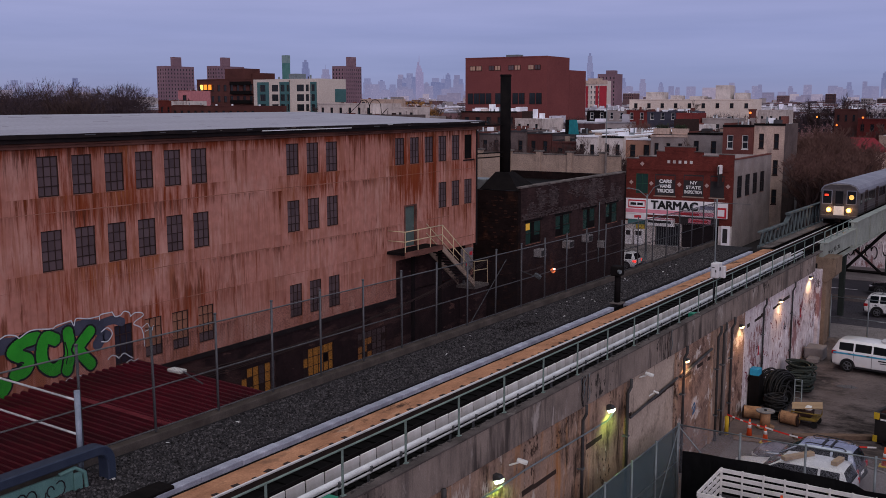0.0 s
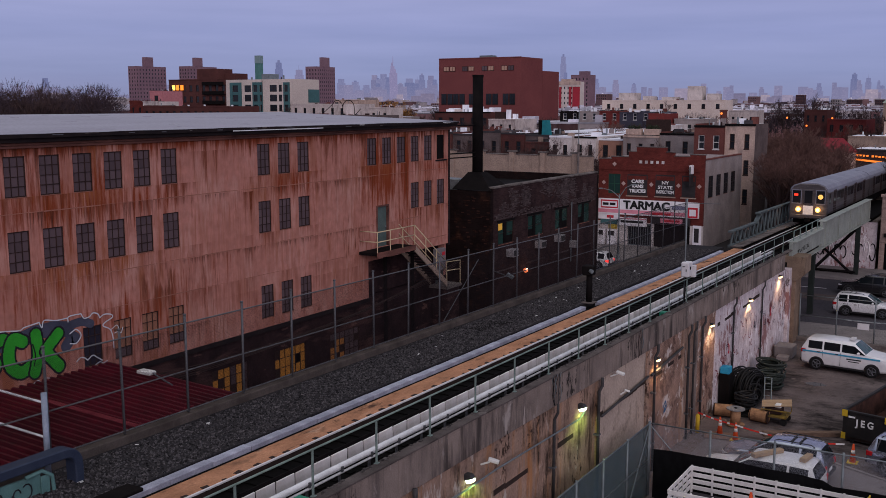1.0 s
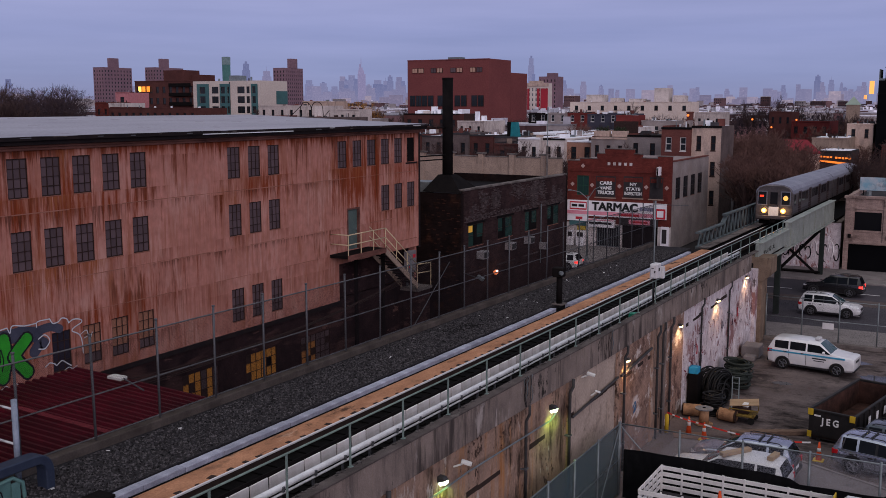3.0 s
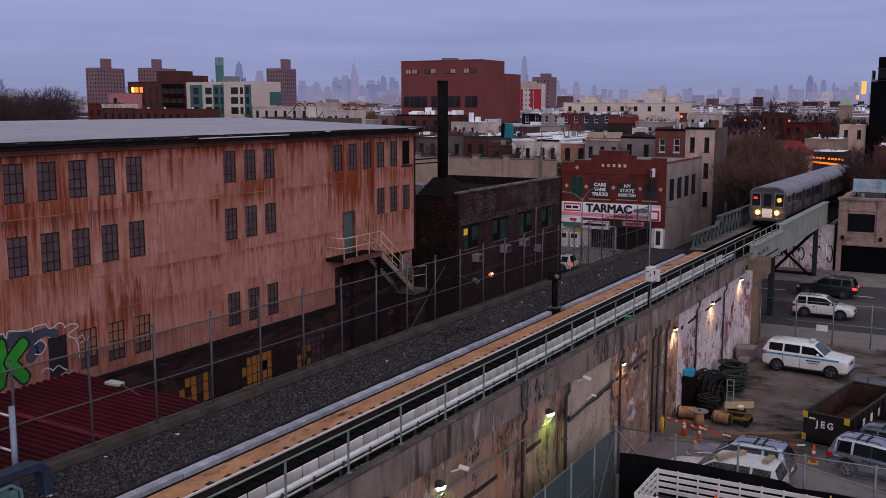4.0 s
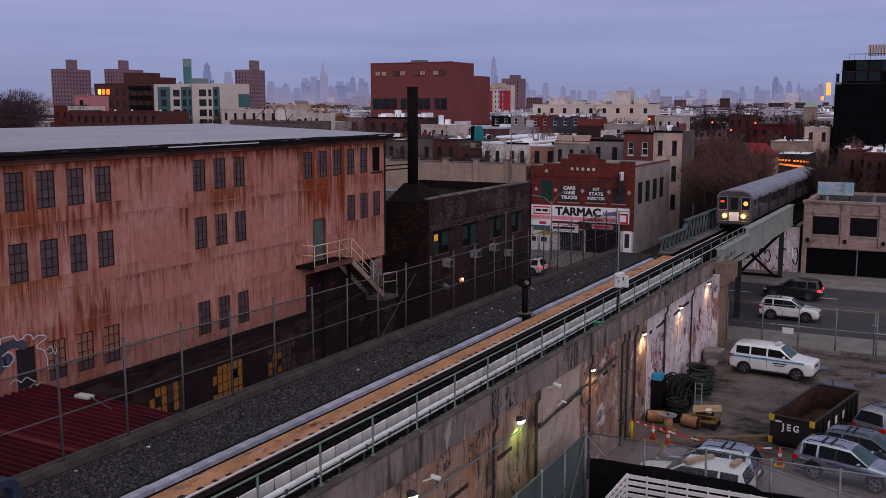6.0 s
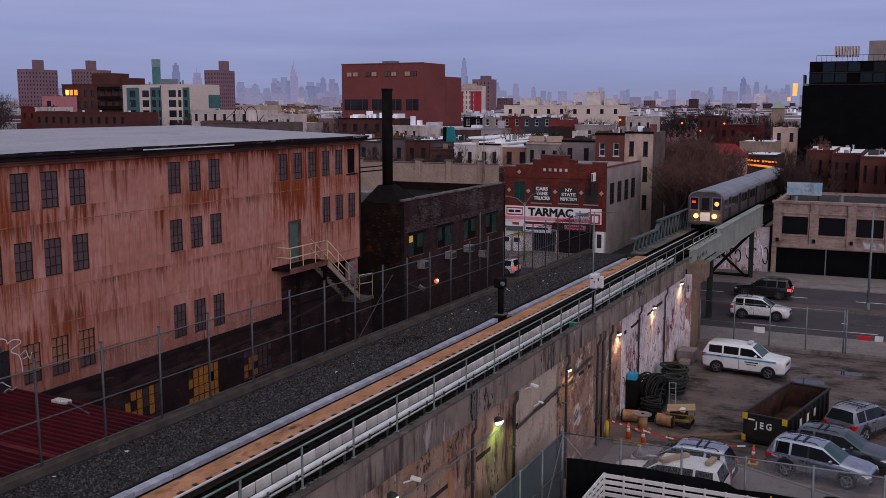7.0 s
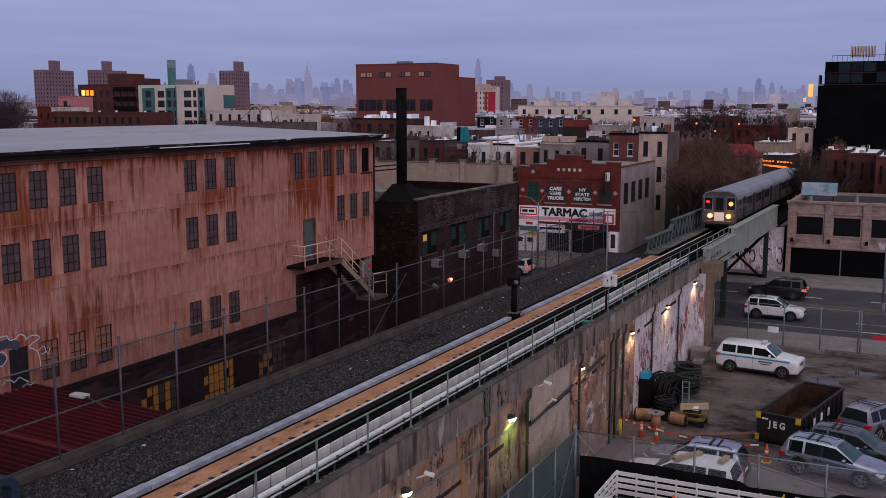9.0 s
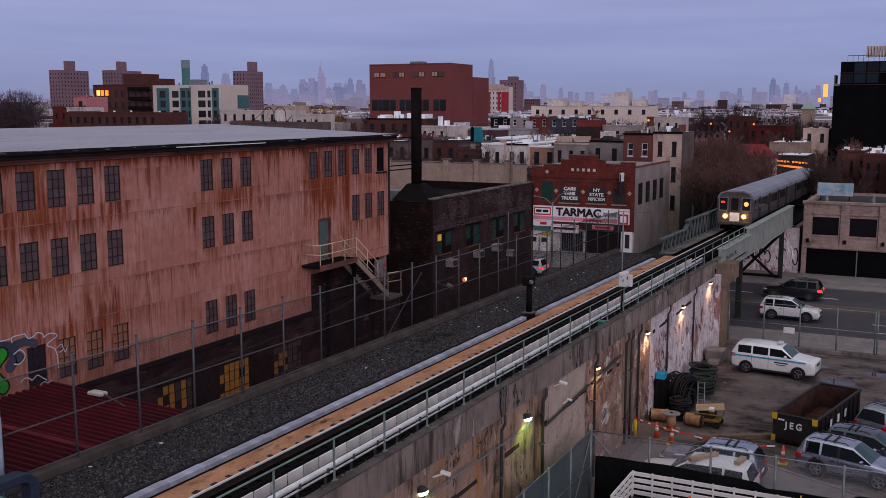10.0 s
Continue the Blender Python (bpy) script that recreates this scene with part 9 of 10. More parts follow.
for x in (2.75, 3.65):
    for y in (48.0, 48.9):
        part("wheel", Shape().tube((x, y - 0.04, 0.17), (x, y + 0.04, 0.17), 0.17, 12), TYRE, ct)
part("load", Shape().box(-0.7, -0.45, 0, 0.7, 0.45, 0.04, pose(3.2, 48.5, 0.92, 4, -6, 12)), WOOD, ct)
part("load", Shape().box(2.7, 48.1, 0.45, 3.5, 48.8, 0.8), SASH, ct, bevel=0.05)
part("bag", Shape().box(3.15, 48.1, 0.8, 3.5, 48.5, 0.98), CAMWHITE, ct, bevel=0.06)
PUDDLE = glass("puddle_water", (0.02, 0.02, 0.024), 0.06)
rpd = random.Random(31)
for px_, py_, ra, rb2 in ((8.3, 60.0, 1.15, 0.75), (6.9, 63.3, 0.7, 0.4), (10.4, 62.8, 1.0, 0.5), (3.6, 56.4, 0.6, 0.35)):
    ring_ = [(px_ + ra * rpd.uniform(0.75, 1.15) * math.cos(i * math.pi / 10), py_ + rb2 * rpd.uniform(0.7, 1.2) * math.sin(i * math.pi / 10), 0.003) for i in range(20)]
    tagged(part("puddle", Shape().prism(ring_, (0, 0, 0.003)), PUDDLE, None), "shallow puddle reflecting the dusk sky on the yard", "puddle", "puddles")
solo("rubble_block", Shape().box(0.2, 61.3, 0, 1.3, 62.6, 0.75).box(0.5, 60.5, 0, 1.2, 61.2, 0.3), PAVE, "concrete block at the foot of the wall", "block", bevel=0.05)
solo("timber_beam", Shape().box(-2.6, -0.17, 0, 2.6, 0.17, 0.22, pose(5.4, 47.3, 0, 0, 0, 30)), OLDWOOD, "long weathered timber beam on the ground", "beam", bevel=0.02)
solo("plywood_sheet", Shape().box(-0.8, -0.5, 0.0, 0.8, 0.5, 0.04, pose(1.5, 44.9, 0.02, 0, 2, 20)), surf("dirty_plywood", (0.2, 0.13, 0.10)), "dirty plywood sheet on the ground", "board")
CONE = surf("orange_cone", (0.75, 0.10, 0.03), (0.6, 0.08, 0.025), 4, 0.5)
for x, y, b in ((1.34, 45.2, 0), (2.2, 44.7, 1), (7.35, 44.4, 1)):
    cn = thing("traffic_cone", (x, y, 0), "orange traffic cone with white band", "traffic cone", "traffic cones")
    part("base", Shape().box(x - 0.22, y - 0.22, 0, x + 0.22, y + 0.22, 0.05), YEL if b else SIGNRED, cn, bevel=0.01)
    part("cone", Shape().tube((x, y, 0.05), (x, y, 0.85), 0.14, 14, 0.035), CONE, cn, smooth=True)
    part("band", Shape().tube((x, y, 0.42), (x, y, 0.58), 0.095, 14, 0.075), LETTER_W, cn, smooth=True)
yp = thing("bollard", (0.35, 44.9, 0), "yellow steel bollard at the wall", "bollard")
part("post", Shape().tube((0.35, 44.9, 0), (0.35, 44.9, 0.85), 0.10, 12), YEL, yp, smooth=True)
part("cap", Shape().tube((0.35, 44.9, 0.85), (0.35, 44.9, 0.91), 0.10, 12, 0.05), YEL, yp)
tp = thing("caution_tape", (3, 44.5, 0.8), "sagging red and white caution tape", "tape")
TAPE_R, TAPE_W = surf("red_tape", (0.7, 0.05, 0.04)), LETTER_W
pts = []
for (a, b, sag) in (((0.35, 44.9, 0.95), (2.25, 44.4, 0.8), 0.05), ((2.25, 44.4, 0.8), (7.35, 44.4, 0.8), 0.25)):
    for i in range(14):
        f = i / 14
        pts.append(Vector(a).lerp(Vector(b), f) - Vector((0, 0, sag * 4 * f * (1 - f))))
for i, (a, b) in enumerate(zip(pts, pts[1:])):
    part("tape_piece", Shape().prism([a, b, b + Vector((0, 0.01, 0.07)), a + Vector((0, 0.01, 0.07))], (0, 0.004, 0)), TAPE_W if i % 3 == 2 else TAPE_R, tp)

# ---- fences of the yard ----
PALEWIRE = surf("galvanised_wire", (0.30, 0.30, 0.345), (0.24, 0.24, 0.275), 3, 0.6)
def fence_line(name, a, b, h, bays, label, mt=None, rails=(0.97, 0.5), mesh_top=1.0, pitch=0.06, wire=None):
    t_ = thing(name, a, label, "fence")
    a, b = Vector(a), Vector(b)
    for k in range(bays + 1):
        c = a.lerp(b, k / bays)
        part("post", Shape().tube(c, c + Vector((0, 0, h + 0.05)), 0.045, 8), mt or GALV, t_, smooth=True)
    for f in rails:
        part("rail", Shape().tube(a + Vector((0, 0, h * f)), b + Vector((0, 0, h * f)), 0.028, 6), mt or GALV, t_, smooth=True)
    part("mesh", raw_mesh(wires(Shape(), a + Vector((0.0, 0.0, 0.05)), b - a, (0, 0, 1), (b - a).length, h * mesh_top - 0.05, pitch, 0.0013 if not wire else 0.0014), "mesh"), wire or WIRE, t_)["kind"] = "stuff"
    return t_


yf = fence_line("yard_fence", (0.55, 66.9, 0.28), (9.75, 66.9, 0.28), 2.8, 4, "grey chain-link fence along the street", rails=(0.98, 0.5))
part("notice", Shape().box(4.15, 66.8, 1.15, 4.85, 66.84, 1.55), WHITEBOX, yf, "blank white notice board")
yg = fence_line("yard_gate", (9.9, 66.8, 0.1), (18.9, 66.8, 0.1), 3.0, 3, "chain-link gate with red and white notices", rails=(0.97, 0.72, 0.48))
part("notice", Shape().box(10.6, 66.7, 1.3, 11.4, 66.73, 1.6), SIGNRED, yg, "red notice")
part("notice", Shape().box(11.6, 66.7, 1.3, 12.1, 66.73, 1.65).box(12.5, 66.7, 0.9, 13.3, 66.73, 1.4), WHITEBOX, yg, "white notice")
nf = fence_line("enclosure_fence", (0.9, 36.3, 0), (0.9, 12.3, 0), 3.0, 10, "galvanised fence with blue-green mesh screen", rails=(0.99, 0.5))
SCRIM = bpy.data.materials.new("blue_green_scrim")
SCRIM.use_nodes = True
nt = SCRIM.node_tree
tr_ = nt.nodes.new("ShaderNodeBsdfTransparent")
mx = nt.nodes.new("ShaderNodeMixShader")
mx.inputs[0].default_value = 0.55
nt.nodes["Principled BSDF"].inputs["Base Color"].default_value = (0.075, 0.125, 0.14, 1)
nt.nodes["Principled BSDF"].inputs["Roughness"].default_value = 0.9
nt.links.new(tr_.outputs[0], mx.inputs[1])
nt.links.new(nt.nodes["Principled BSDF"].outputs[0], mx.inputs[2])
nt.links.new(mx.outputs[0], nt.nodes["Material Output"].inputs[0])
part("screen", Shape().box(0.86, 12.3, 0.05, 0.875, 36.25, 2.92), SCRIM, nf, "blue-green mesh screen")
for y in (36.3, 33.9):
    part("brace", Shape().tube((0.92, y, 2.9 if y > 35 else 0.2), (0.92, y - 2.3, 0.2 if y > 35 else 1.4), 0.025, 6), GALV, nf)
nf2 = fence_line("enclosure_fence", (0.9, 36.4, 0), (15.3, 36.6, 0), 3.0, 6, "galvanised chain-link fence with black tarpaulin", rails=(0.99,), wire=PALEWIRE, pitch=0.024)
part("brace", Shape().tube((0.95, 36.4, 2.85), (3.2, 36.4, 0.6), 0.025, 6), GALV, nf2)
TARP = surf("black_tarpaulin", (0.006, 0.006, 0.007), (0.010, 0.010, 0.011), 1.5, 0.75, bump=0.1, grain=5)
ta = Shape()
n = 40
for i in range(n + 1):
    f = i / n
    x = 1.15 + f * 14.1
    top = 2.0 + 0.06 * math.sin(f * 9) + 0.10 * f - (0.16 if 0.45 < f < 0.7 else 0)
    wave = 0.05 * math.sin(f * 37)
    ta.v += [(x, 36.22 + wave, top), (x, 36.18 - wave, 0.02), (x, 36.20 + wave, top), (x, 36.16 - wave, 0.02)]
for i in range(n):
    o = i * 4
    ta.f += [(o, o + 4, o + 5, o + 1), (o + 2, o + 3, o + 7, o + 6), (o, o + 2, o + 6, o + 4)]
tagged(part("tarpaulin", ta, TARP, None), "black tarpaulin hung on the fence", "tarpaulin")

# ---- white stake-bed truck below the fence ----
tk = thing("stake_truck", (6, 33.5, 0), "white flatbed truck with slatted stake sides", "truck")
tx0, tx1, ty0, ty1, tz = 3.0, 9.2, 32.3, 35.05, 1.05
part("deck", Shape().box(tx0, ty0, tz - 0.12, tx1, ty1, tz), DARKROOF, tk)
STAKE = surf("white_stake_paint", (0.72, 0.71, 0.70), (0.58, 0.57, 0.56), 2, 0.55)
for y in (ty0, ty1):
    for k in range(4):
        part("slat", Shape().box(tx0, y - 0.02, tz + 0.1 + k * 0.25, tx1, y + 0.02, tz + 0.26 + k * 0.25), STAKE, tk, bevel=0.008)
    for k in range(9):
        x = tx0 + 0.02 + k * (tx1 - tx0 - 0.08) / 8
        part("stake", Shape().box(x, y - 0.045 if y == ty1 else y + 0.02, tz, x + 0.07, y - 0.02 if y == ty1 else y + 0.045, tz + 1.05), STAKE, tk)
for k in range(4):
    part("slat", Shape().box(tx0 - 0.02, ty0 + 0.03, tz + 0.1 + k * 0.25, tx0 + 0.02, ty1 - 0.03, tz + 0.26 + k * 0.25), STAKE, tk, bevel=0.008)
for k in range(6):
    y = ty0 + 0.1 + k * (ty1 - ty0 - 0.2) / 5
    part("stake", Shape().box(tx0 + 0.02, y, tz, tx0 + 0.05, y + 0.07, tz + 1.05), STAKE, tk)
part("cab", Shape().box(tx1 + 0.3, ty0 + 0.2, 0.5, tx1 + 2.0, ty1 - 0.2, 2.3), WHITEPAINT, tk, bevel=0.15)
part("chassis", Shape().box(tx0 + 0.3, ty0 + 0.8, 0.55, tx1 + 1.6, ty1 - 0.8, tz - 0.12), NEARBLACK, tk)
for x in (tx0 + 1.3, tx1 + 1.2):
    for y in (ty0 + 0.35, ty1 - 0.35):
        part("wheel", Shape().tube((x, y - 0.15, 0.42), (x, y + 0.15, 0.42), 0.42, 16), TYRE, tk)
part("headboard", Shape().box(tx1, ty0, tz, tx1 + 0.05, ty1, tz + 1.15), YEL, tk)
cn = thing("traffic_cone", (5.55, 33.7, tz), "orange traffic cone standing on the truck bed", "traffic cone", "traffic cones")
part("base", Shape().box(5.3, 33.45, tz, 5.8, 33.95, tz + 0.05), YEL, cn)
part("cone", Shape().tube((5.55, 33.7, tz + 0.05), (5.55, 33.7, tz + 0.95), 0.18, 14, 0.04), CONE, cn, smooth=True)
part("band", Shape().tube((5.55, 33.7, tz + 0.5), (5.55, 33.7, tz + 0.65), 0.118, 14, 0.096), LETTER_W, cn, smooth=True)

# ---- street lamps ----
def street_lamp(x, y, h, arms, lab):
    t_ = thing("street_lamp", (x, y, 0), lab, "street lamp", "street lamps")
    part("pole", Shape().tube((x, y, 0), (x, y, h), 0.11, 10, 0.06), GALV, t_, smooth=True)
    part("base", Shape().tube((x, y, 0), (x, y, 0.6), 0.2, 10, 0.15), GALV, t_)
    for dx, dz in arms:
        part("arm", Shape().pipe([(x, y, h - 0.3), (x + dx * 0.5, y, h + dz * 0.7), (x + dx, y, h + dz)], 0.04), GALV, t_)
        part("head", Shape().box(x + dx - 0.1, y - 0.12, h + dz - 0.06, x + dx + (0.45 if dx > 0 else -0.45), y + 0.12, h + dz + 0.06), GALV, t_, bevel=0.02)
    return t_


street_lamp(-22.1, 92.9, 6.6, ((1.3, 1.0), (-1.7, 0.5)), "grey street lamp with two arms by the shop")
street_lamp(10.55, 84.15, 8.1, (), "tall grey steel pole on the street")


# ---- subway train on the bridge ----
STEEL = surf("brushed_stainless_steel", (0.165, 0.146, 0.145), (0.095, 0.085, 0.085), 0.6, 0.42, metal=0.75, grain=6, squash=(1, 0.2, 4))
STEELROOF = surf("grey_train_roof", (0.27, 0.275, 0.33), (0.19, 0.195, 0.24), 0.5, 0.5, metal=0.3, grain=6)
TRAINGLASS = glass("train_glass", (0.015, 0.016, 0.02), 0.08)
HEADBEAM = glow("train_headlight", (1.0, 0.42, 0.10), 1.5)
HEADCORE = glow("headlight_filament", (1.0, 0.82, 0.50), 3.0)
REDSIGN = glow("red_route_sign", (1.0, 0.05, 0.02), 1.0)
AMBER = glow("amber_route_sign", (1.0, 0.55, 0.13), 0.75)
train = thing("subway_train", (-2.84, 100, 5.3), "two stainless steel subway cars with lit headlights", "train")
TW, TC = 1.52, -2.84


def rail_z(y):
    return deck(y) - 0.58


def car_body(y0, y1, first):
    z = rail_z((y0 + y1) / 2)
    dz = -0.0117 * (y1 - y0) / 2
    prof = [(-TW, 1.05), (-TW, 2.85), (-TW + 0.05, 3.15), (-TW + 0.28, 3.42), (-0.75, 3.6), (0, 3.66), (0.75, 3.6), (TW - 0.28, 3.42), (TW - 0.05, 3.15), (TW, 2.85), (TW, 1.05)]
    side = Shape().prism([(TC + x, y0, z - dz + h) for x, h in prof if h <= 2.9] , (0, y1 - y0, 2 * dz))
    body = part("body", side, STEEL, train, "ribbed stainless steel car body")
    part("roof", Shape().prism([(TC + x * 1.005, y0 - 0.02, z - dz + h + 0.004) for x, h in prof if h >= 2.8], (0, y1 - y0 + 0.04, 2 * dz)), STEELROOF, body, "grey rounded roof", smooth=False)
    part("underframe", Shape().box(TC - 1.3, y0 + 0.5, z + 0.35, TC + 1.3, y1 - 0.5, z + 1.04), NEARBLACK, body)
    zz = lambda y: z - dz + 2 * dz * (y - y0) / (y1 - y0)
    for s_ in (-1, 1):
        x = TC + s_ * TW
        for k in range(3):
            part("rib", Shape().prism([(x, y0 + 0.1, zz(y0) + 1.2 + k * 0.22), (x + s_ * 0.02, y0 + 0.1, zz(y0) + 1.22 + k * 0.22), (x, y0 + 0.1, zz(y0) + 1.26 + k * 0.22)], (0, y1 - y0 - 0.2, 2 * dz)), STEEL, body)
        n = 4
        for d in range(n):
            c = y0 + 3.2 + d * (y1 - y0 - 6.4) / (n - 1)
            dr_ = part("door", Shape().box(min(x, x + s_ * 0.012), c - 0.65, zz(c) + 1.1, max(x, x + s_ * 0.012), c + 0.65, zz(c) + 2.95), SASH, body, "double side door")
            for e in (-0.5, 0.1):
                part("door_window", Shape().box(min(x + s_ * 0.012, x + s_ * 0.02), c + e, zz(c) + 1.95, max(x + s_ * 0.012, x + s_ * 0.02), c + e + 0.4, zz(c) + 2.8), TRAINGLASS, dr_)
            if d < n - 1:
                g0 = c + 1.0
                g1 = c + (y1 - y0 - 6.4) / (n - 1) - 1.0
                for i in range(2):
                    a = g0 + i * (g1 - g0) / 2 + 0.1
                    b = a + (g1 - g0) / 2 - 0.2
                    part("side_window", Shape().box(min(x, x + s_ * 0.015), a, zz(a) + 2.0, max(x, x + s_ * 0.015), b, zz(a) + 2.75), TRAINGLASS, body)
        if first:
            part("cab_window", Shape().box(min(x, x + s_ * 0.015), y0 + 0.6, zz(y0) + 1.9, max(x, x + s_ * 0.015), y0 + 1.3, zz(y0) + 2.75), TRAINGLASS, body)
    for y in (y0 + 3.0, y0 + 5.0, y1 - 5.0, y1 - 3.0):
        for s_ in (-1, 1):
            part("wheel", Shape().tube((TC + s_ * 0.66, y, zz(y) + 0.42), (TC + s_ * 0.78, y, zz(y) + 0.42), 0.42, 16), RAILSIDE, body)
    return body


YF = 86.0
b1 = car_body(YF, YF + 22.6, True)
b2 = car_body(YF + 23.2, YF + 45.8, False)
part("gangway", Shape().box(TC - 0.5, YF + 22.6, rail_z(YF + 23) + 1.1, TC + 0.5, YF + 23.2, rail_z(YF + 23) + 3.0), NEARBLACK, train)
zf = rail_z(YF)
front = part("front", Shape().prism([(TC - TW + 0.02, YF - 0.12, zf + 0.62), (TC - TW + 0.02, YF - 0.12, zf + 2.9), (TC - TW + 0.3, YF - 0.12, zf + 3.35), (TC - 0.7, YF - 0.12, zf + 3.55), (TC + 0.7, YF - 0.12, zf + 3.55), (TC + TW - 0.3, YF - 0.12, zf + 3.35), (TC + TW - 0.02, YF - 0.12, zf + 2.9), (TC + TW - 0.02, YF - 0.12, zf + 0.62)], (0, 0.12, 0)), STEEL, train, "flat stainless front with three windows", bevel=0.04)
for x0, x1 in ((-1.28, -0.62), (0.62, 1.28)):
    part("front_window", Shape().box(TC + x0, YF - 0.15, zf + 1.95, TC + x1, YF - 0.12, zf + 3.0), TRAINGLASS, front, bevel=0.01)
    part("window_rim", Shape().box(TC + x0 - 0.06, YF - 0.135, zf + 1.89, TC + x1 + 0.06, YF - 0.12, zf + 3.06), STEELROOF, front)
dr_ = part("end_door", Shape().box(TC - 0.42, YF - 0.16, zf + 1.1, TC + 0.42, YF - 0.12, zf + 3.1), STEEL, front, "end door with tall window", bevel=0.02)
part("door_window", Shape().box(TC - 0.3, YF - 0.18, zf + 1.95, TC + 0.3, YF - 0.16, zf + 2.98), TRAINGLASS, front)
part("door_panel", Shape().box(TC - 0.4, YF - 0.19, zf + 0.95, TC + 0.4, YF - 0.16, zf + 1.75), PIPE, front)
for s_ in (-1, 1):
    # The wide orange disc also stands in for the halo round the core.
    hl = part("headlight", Shape().tube((TC + s_ * 0.78, YF - 0.2, zf + 1.42), (TC + s_ * 0.78, YF - 0.12, zf + 1.42), 0.22, 14), HEADBEAM, front, "glowing orange headlight")
    part("filament", Shape().tube((TC + s_ * 0.78, YF - 0.23, zf + 1.42), (TC + s_ * 0.78, YF - 0.2, zf + 1.42), 0.12, 12), HEADCORE, hl)
    part("headlight_rim", Shape().tube((TC + s_ * 0.78, YF - 0.15, zf + 1.42), (TC + s_ * 0.78, YF - 0.11, zf + 1.42), 0.24, 14), STEEL, front)
part("route_sign", Shape().tube((TC + 0.95, YF - 0.17, zf + 2.5), (TC + 0.95, YF - 0.15, zf + 2.5), 0.20, 16), AMBER, front, "round amber route sign")
part("route_sign", Shape().box(TC - 1.16, YF - 0.17, zf + 2.55, TC - 0.84, YF - 0.15, zf + 2.72), REDSIGN, front)
ch = [(TC - 0.4 + 0.8 * i / 8, YF - 0.22, zf + 1.95 - 0.18 * 4 * (i / 8) * (1 - i / 8)) for i in range(9)]
part("chain", Shape().pipe(ch, 0.015, 4), NEARBLACK, front)
part("anti_climber", Shape().box(TC - 1.4, YF - 0.3, zf + 0.72, TC + 1.4, YF - 0.12, zf + 1.0), STEEL, front, bevel=0.03)
for s_ in (-1, 1):
    la = new("headlight_beam", bpy.data.lights.new("headlight_beam", "POINT"))
    la.data.energy, la.data.color, la.data.shadow_soft_size = 14, (1.0, 0.55, 0.22), 0.15
    la.matrix_basis = pose(TC + s_ * 0.78, YF - 0.55, zf + 1.42)
    la.parent = train
    la.matrix_parent_inverse = inv_of(train)
part("coupler", Shape().box(TC - 0.2, YF - 0.55, zf + 0.45, TC + 0.2, YF, zf + 0.75), NEARBLACK, front)


# ---- bare winter trees ----
def bare_tree(seed, h, spread, depth=6, kids=3):
    """Trunk and limbs in one shape, thin twigs in another."""
    rnd = random.Random(seed)
    limbs, twigs = Shape(), Shape()

    def grow(p, d, l, r, n):
        q = p + d * l
        mid = p + d * (l * 0.5) + Vector((rnd.gauss(0, 0.05), rnd.gauss(0, 0.05), rnd.gauss(0, 0.03))) * l
        tgt = limbs if n > 2 else twigs
        tgt.tube(p, mid, r, 5 if n > 3 else 3, r * 0.85, False)
        tgt.tube(mid, q, r * 0.85, 5 if n > 3 else 3, r * 0.65, False)
        if n == 0:
            return
        for k in range(kids + (1 if n == 1 else 0)):
            a = rnd.uniform(0, 2 * math.pi)
            s_ = Vector((math.cos(a), math.sin(a), rnd.uniform(-0.15, 0.7)))
            nd_ = (d * rnd.uniform(0.7, 1.2) + s_ * spread * rnd.uniform(0.5, 1.1) + Vector((0, 0, 0.12))).normalized()
            grow(p + d * l * rnd.uniform(0.55, 1.0), nd_, l * rnd.uniform(0.55, 0.82), max(r * 0.55, 0.012), n - 1)

    grow(Vector((0, 0, 0)), Vector((rnd.gauss(0, 0.05), rnd.gauss(0, 0.05), 1)).normalized(), h * 0.30, h * 0.016, depth)
    return limbs, twigs


tree_kinds = []
for i, (h, s_, mt) in enumerate(((10, 0.75, BARKRED), (10, 0.9, BARKRED), (10, 0.65, BARK), (10, 0.85, BARK))):
    li, tw_ = bare_tree(11 + i, h, s_, 6, 3)
    tree_kinds.append((raw_mesh(li, "trunk"), raw_mesh(tw_, "crown"), mt, max(v[2] for v in tw_.v)))
FARBARK = surf("far_winter_crowns", (0.062, 0.044, 0.052), (0.038, 0.028, 0.035), 0.15, 0.95, bump=0, per_piece=0.2)
YELLOWTWIG = surf("yellow_willow_twigs", (0.42, 0.22, 0.07), (0.3, 0.15, 0.05), 2, 0.95, bump=0)


def plant(x, y, z, h, kind, lab, twig=None, group="bare trees"):
    li, tw_, mt, tall = tree_kinds[kind]
    t_ = new("tree")
    tagged(t_, lab, "tree", group)
    a = new("trunk", li)
    b = new("crown", tw_)
    for o, m_ in ((a, BARK), (b, twig or mt)):
        if not o.data.materials:
            o.data.materials.append(m_)
        o.parent = t_
    if twig:
        b.material_slots[0].link = "OBJECT"
        b.material_slots[0].material = twig
    k = h / tall
    t_.matrix_basis = pose(x, y, z, 0, 0, random.uniform(0, 360)) @ Matrix.Diagonal((k * random.uniform(0.9, 1.25), k * random.uniform(0.9, 1.25), k, 1))
    return t_


def rail_tree():
    y = 110 + 46 * random.random()
    return min(-7.4, 13 - y * random.uniform(0.162, 0.225)), y


for k in range(64):
    plant(*rail_tree(), 0, random.choice((6.5, 8.0, 9.0, 10.0, 11.5)) * random.uniform(0.9, 1.1), k % 2, "bare russet tree beside the railway")
for tx_, ty_, th_ in ((1.2, 121, 11.6), (3.2, 117, 10.2), (-0.6, 124, 10.8)):
    plant(tx_, ty_, 0, th_, 2, "tall bare tree behind the stone garage")
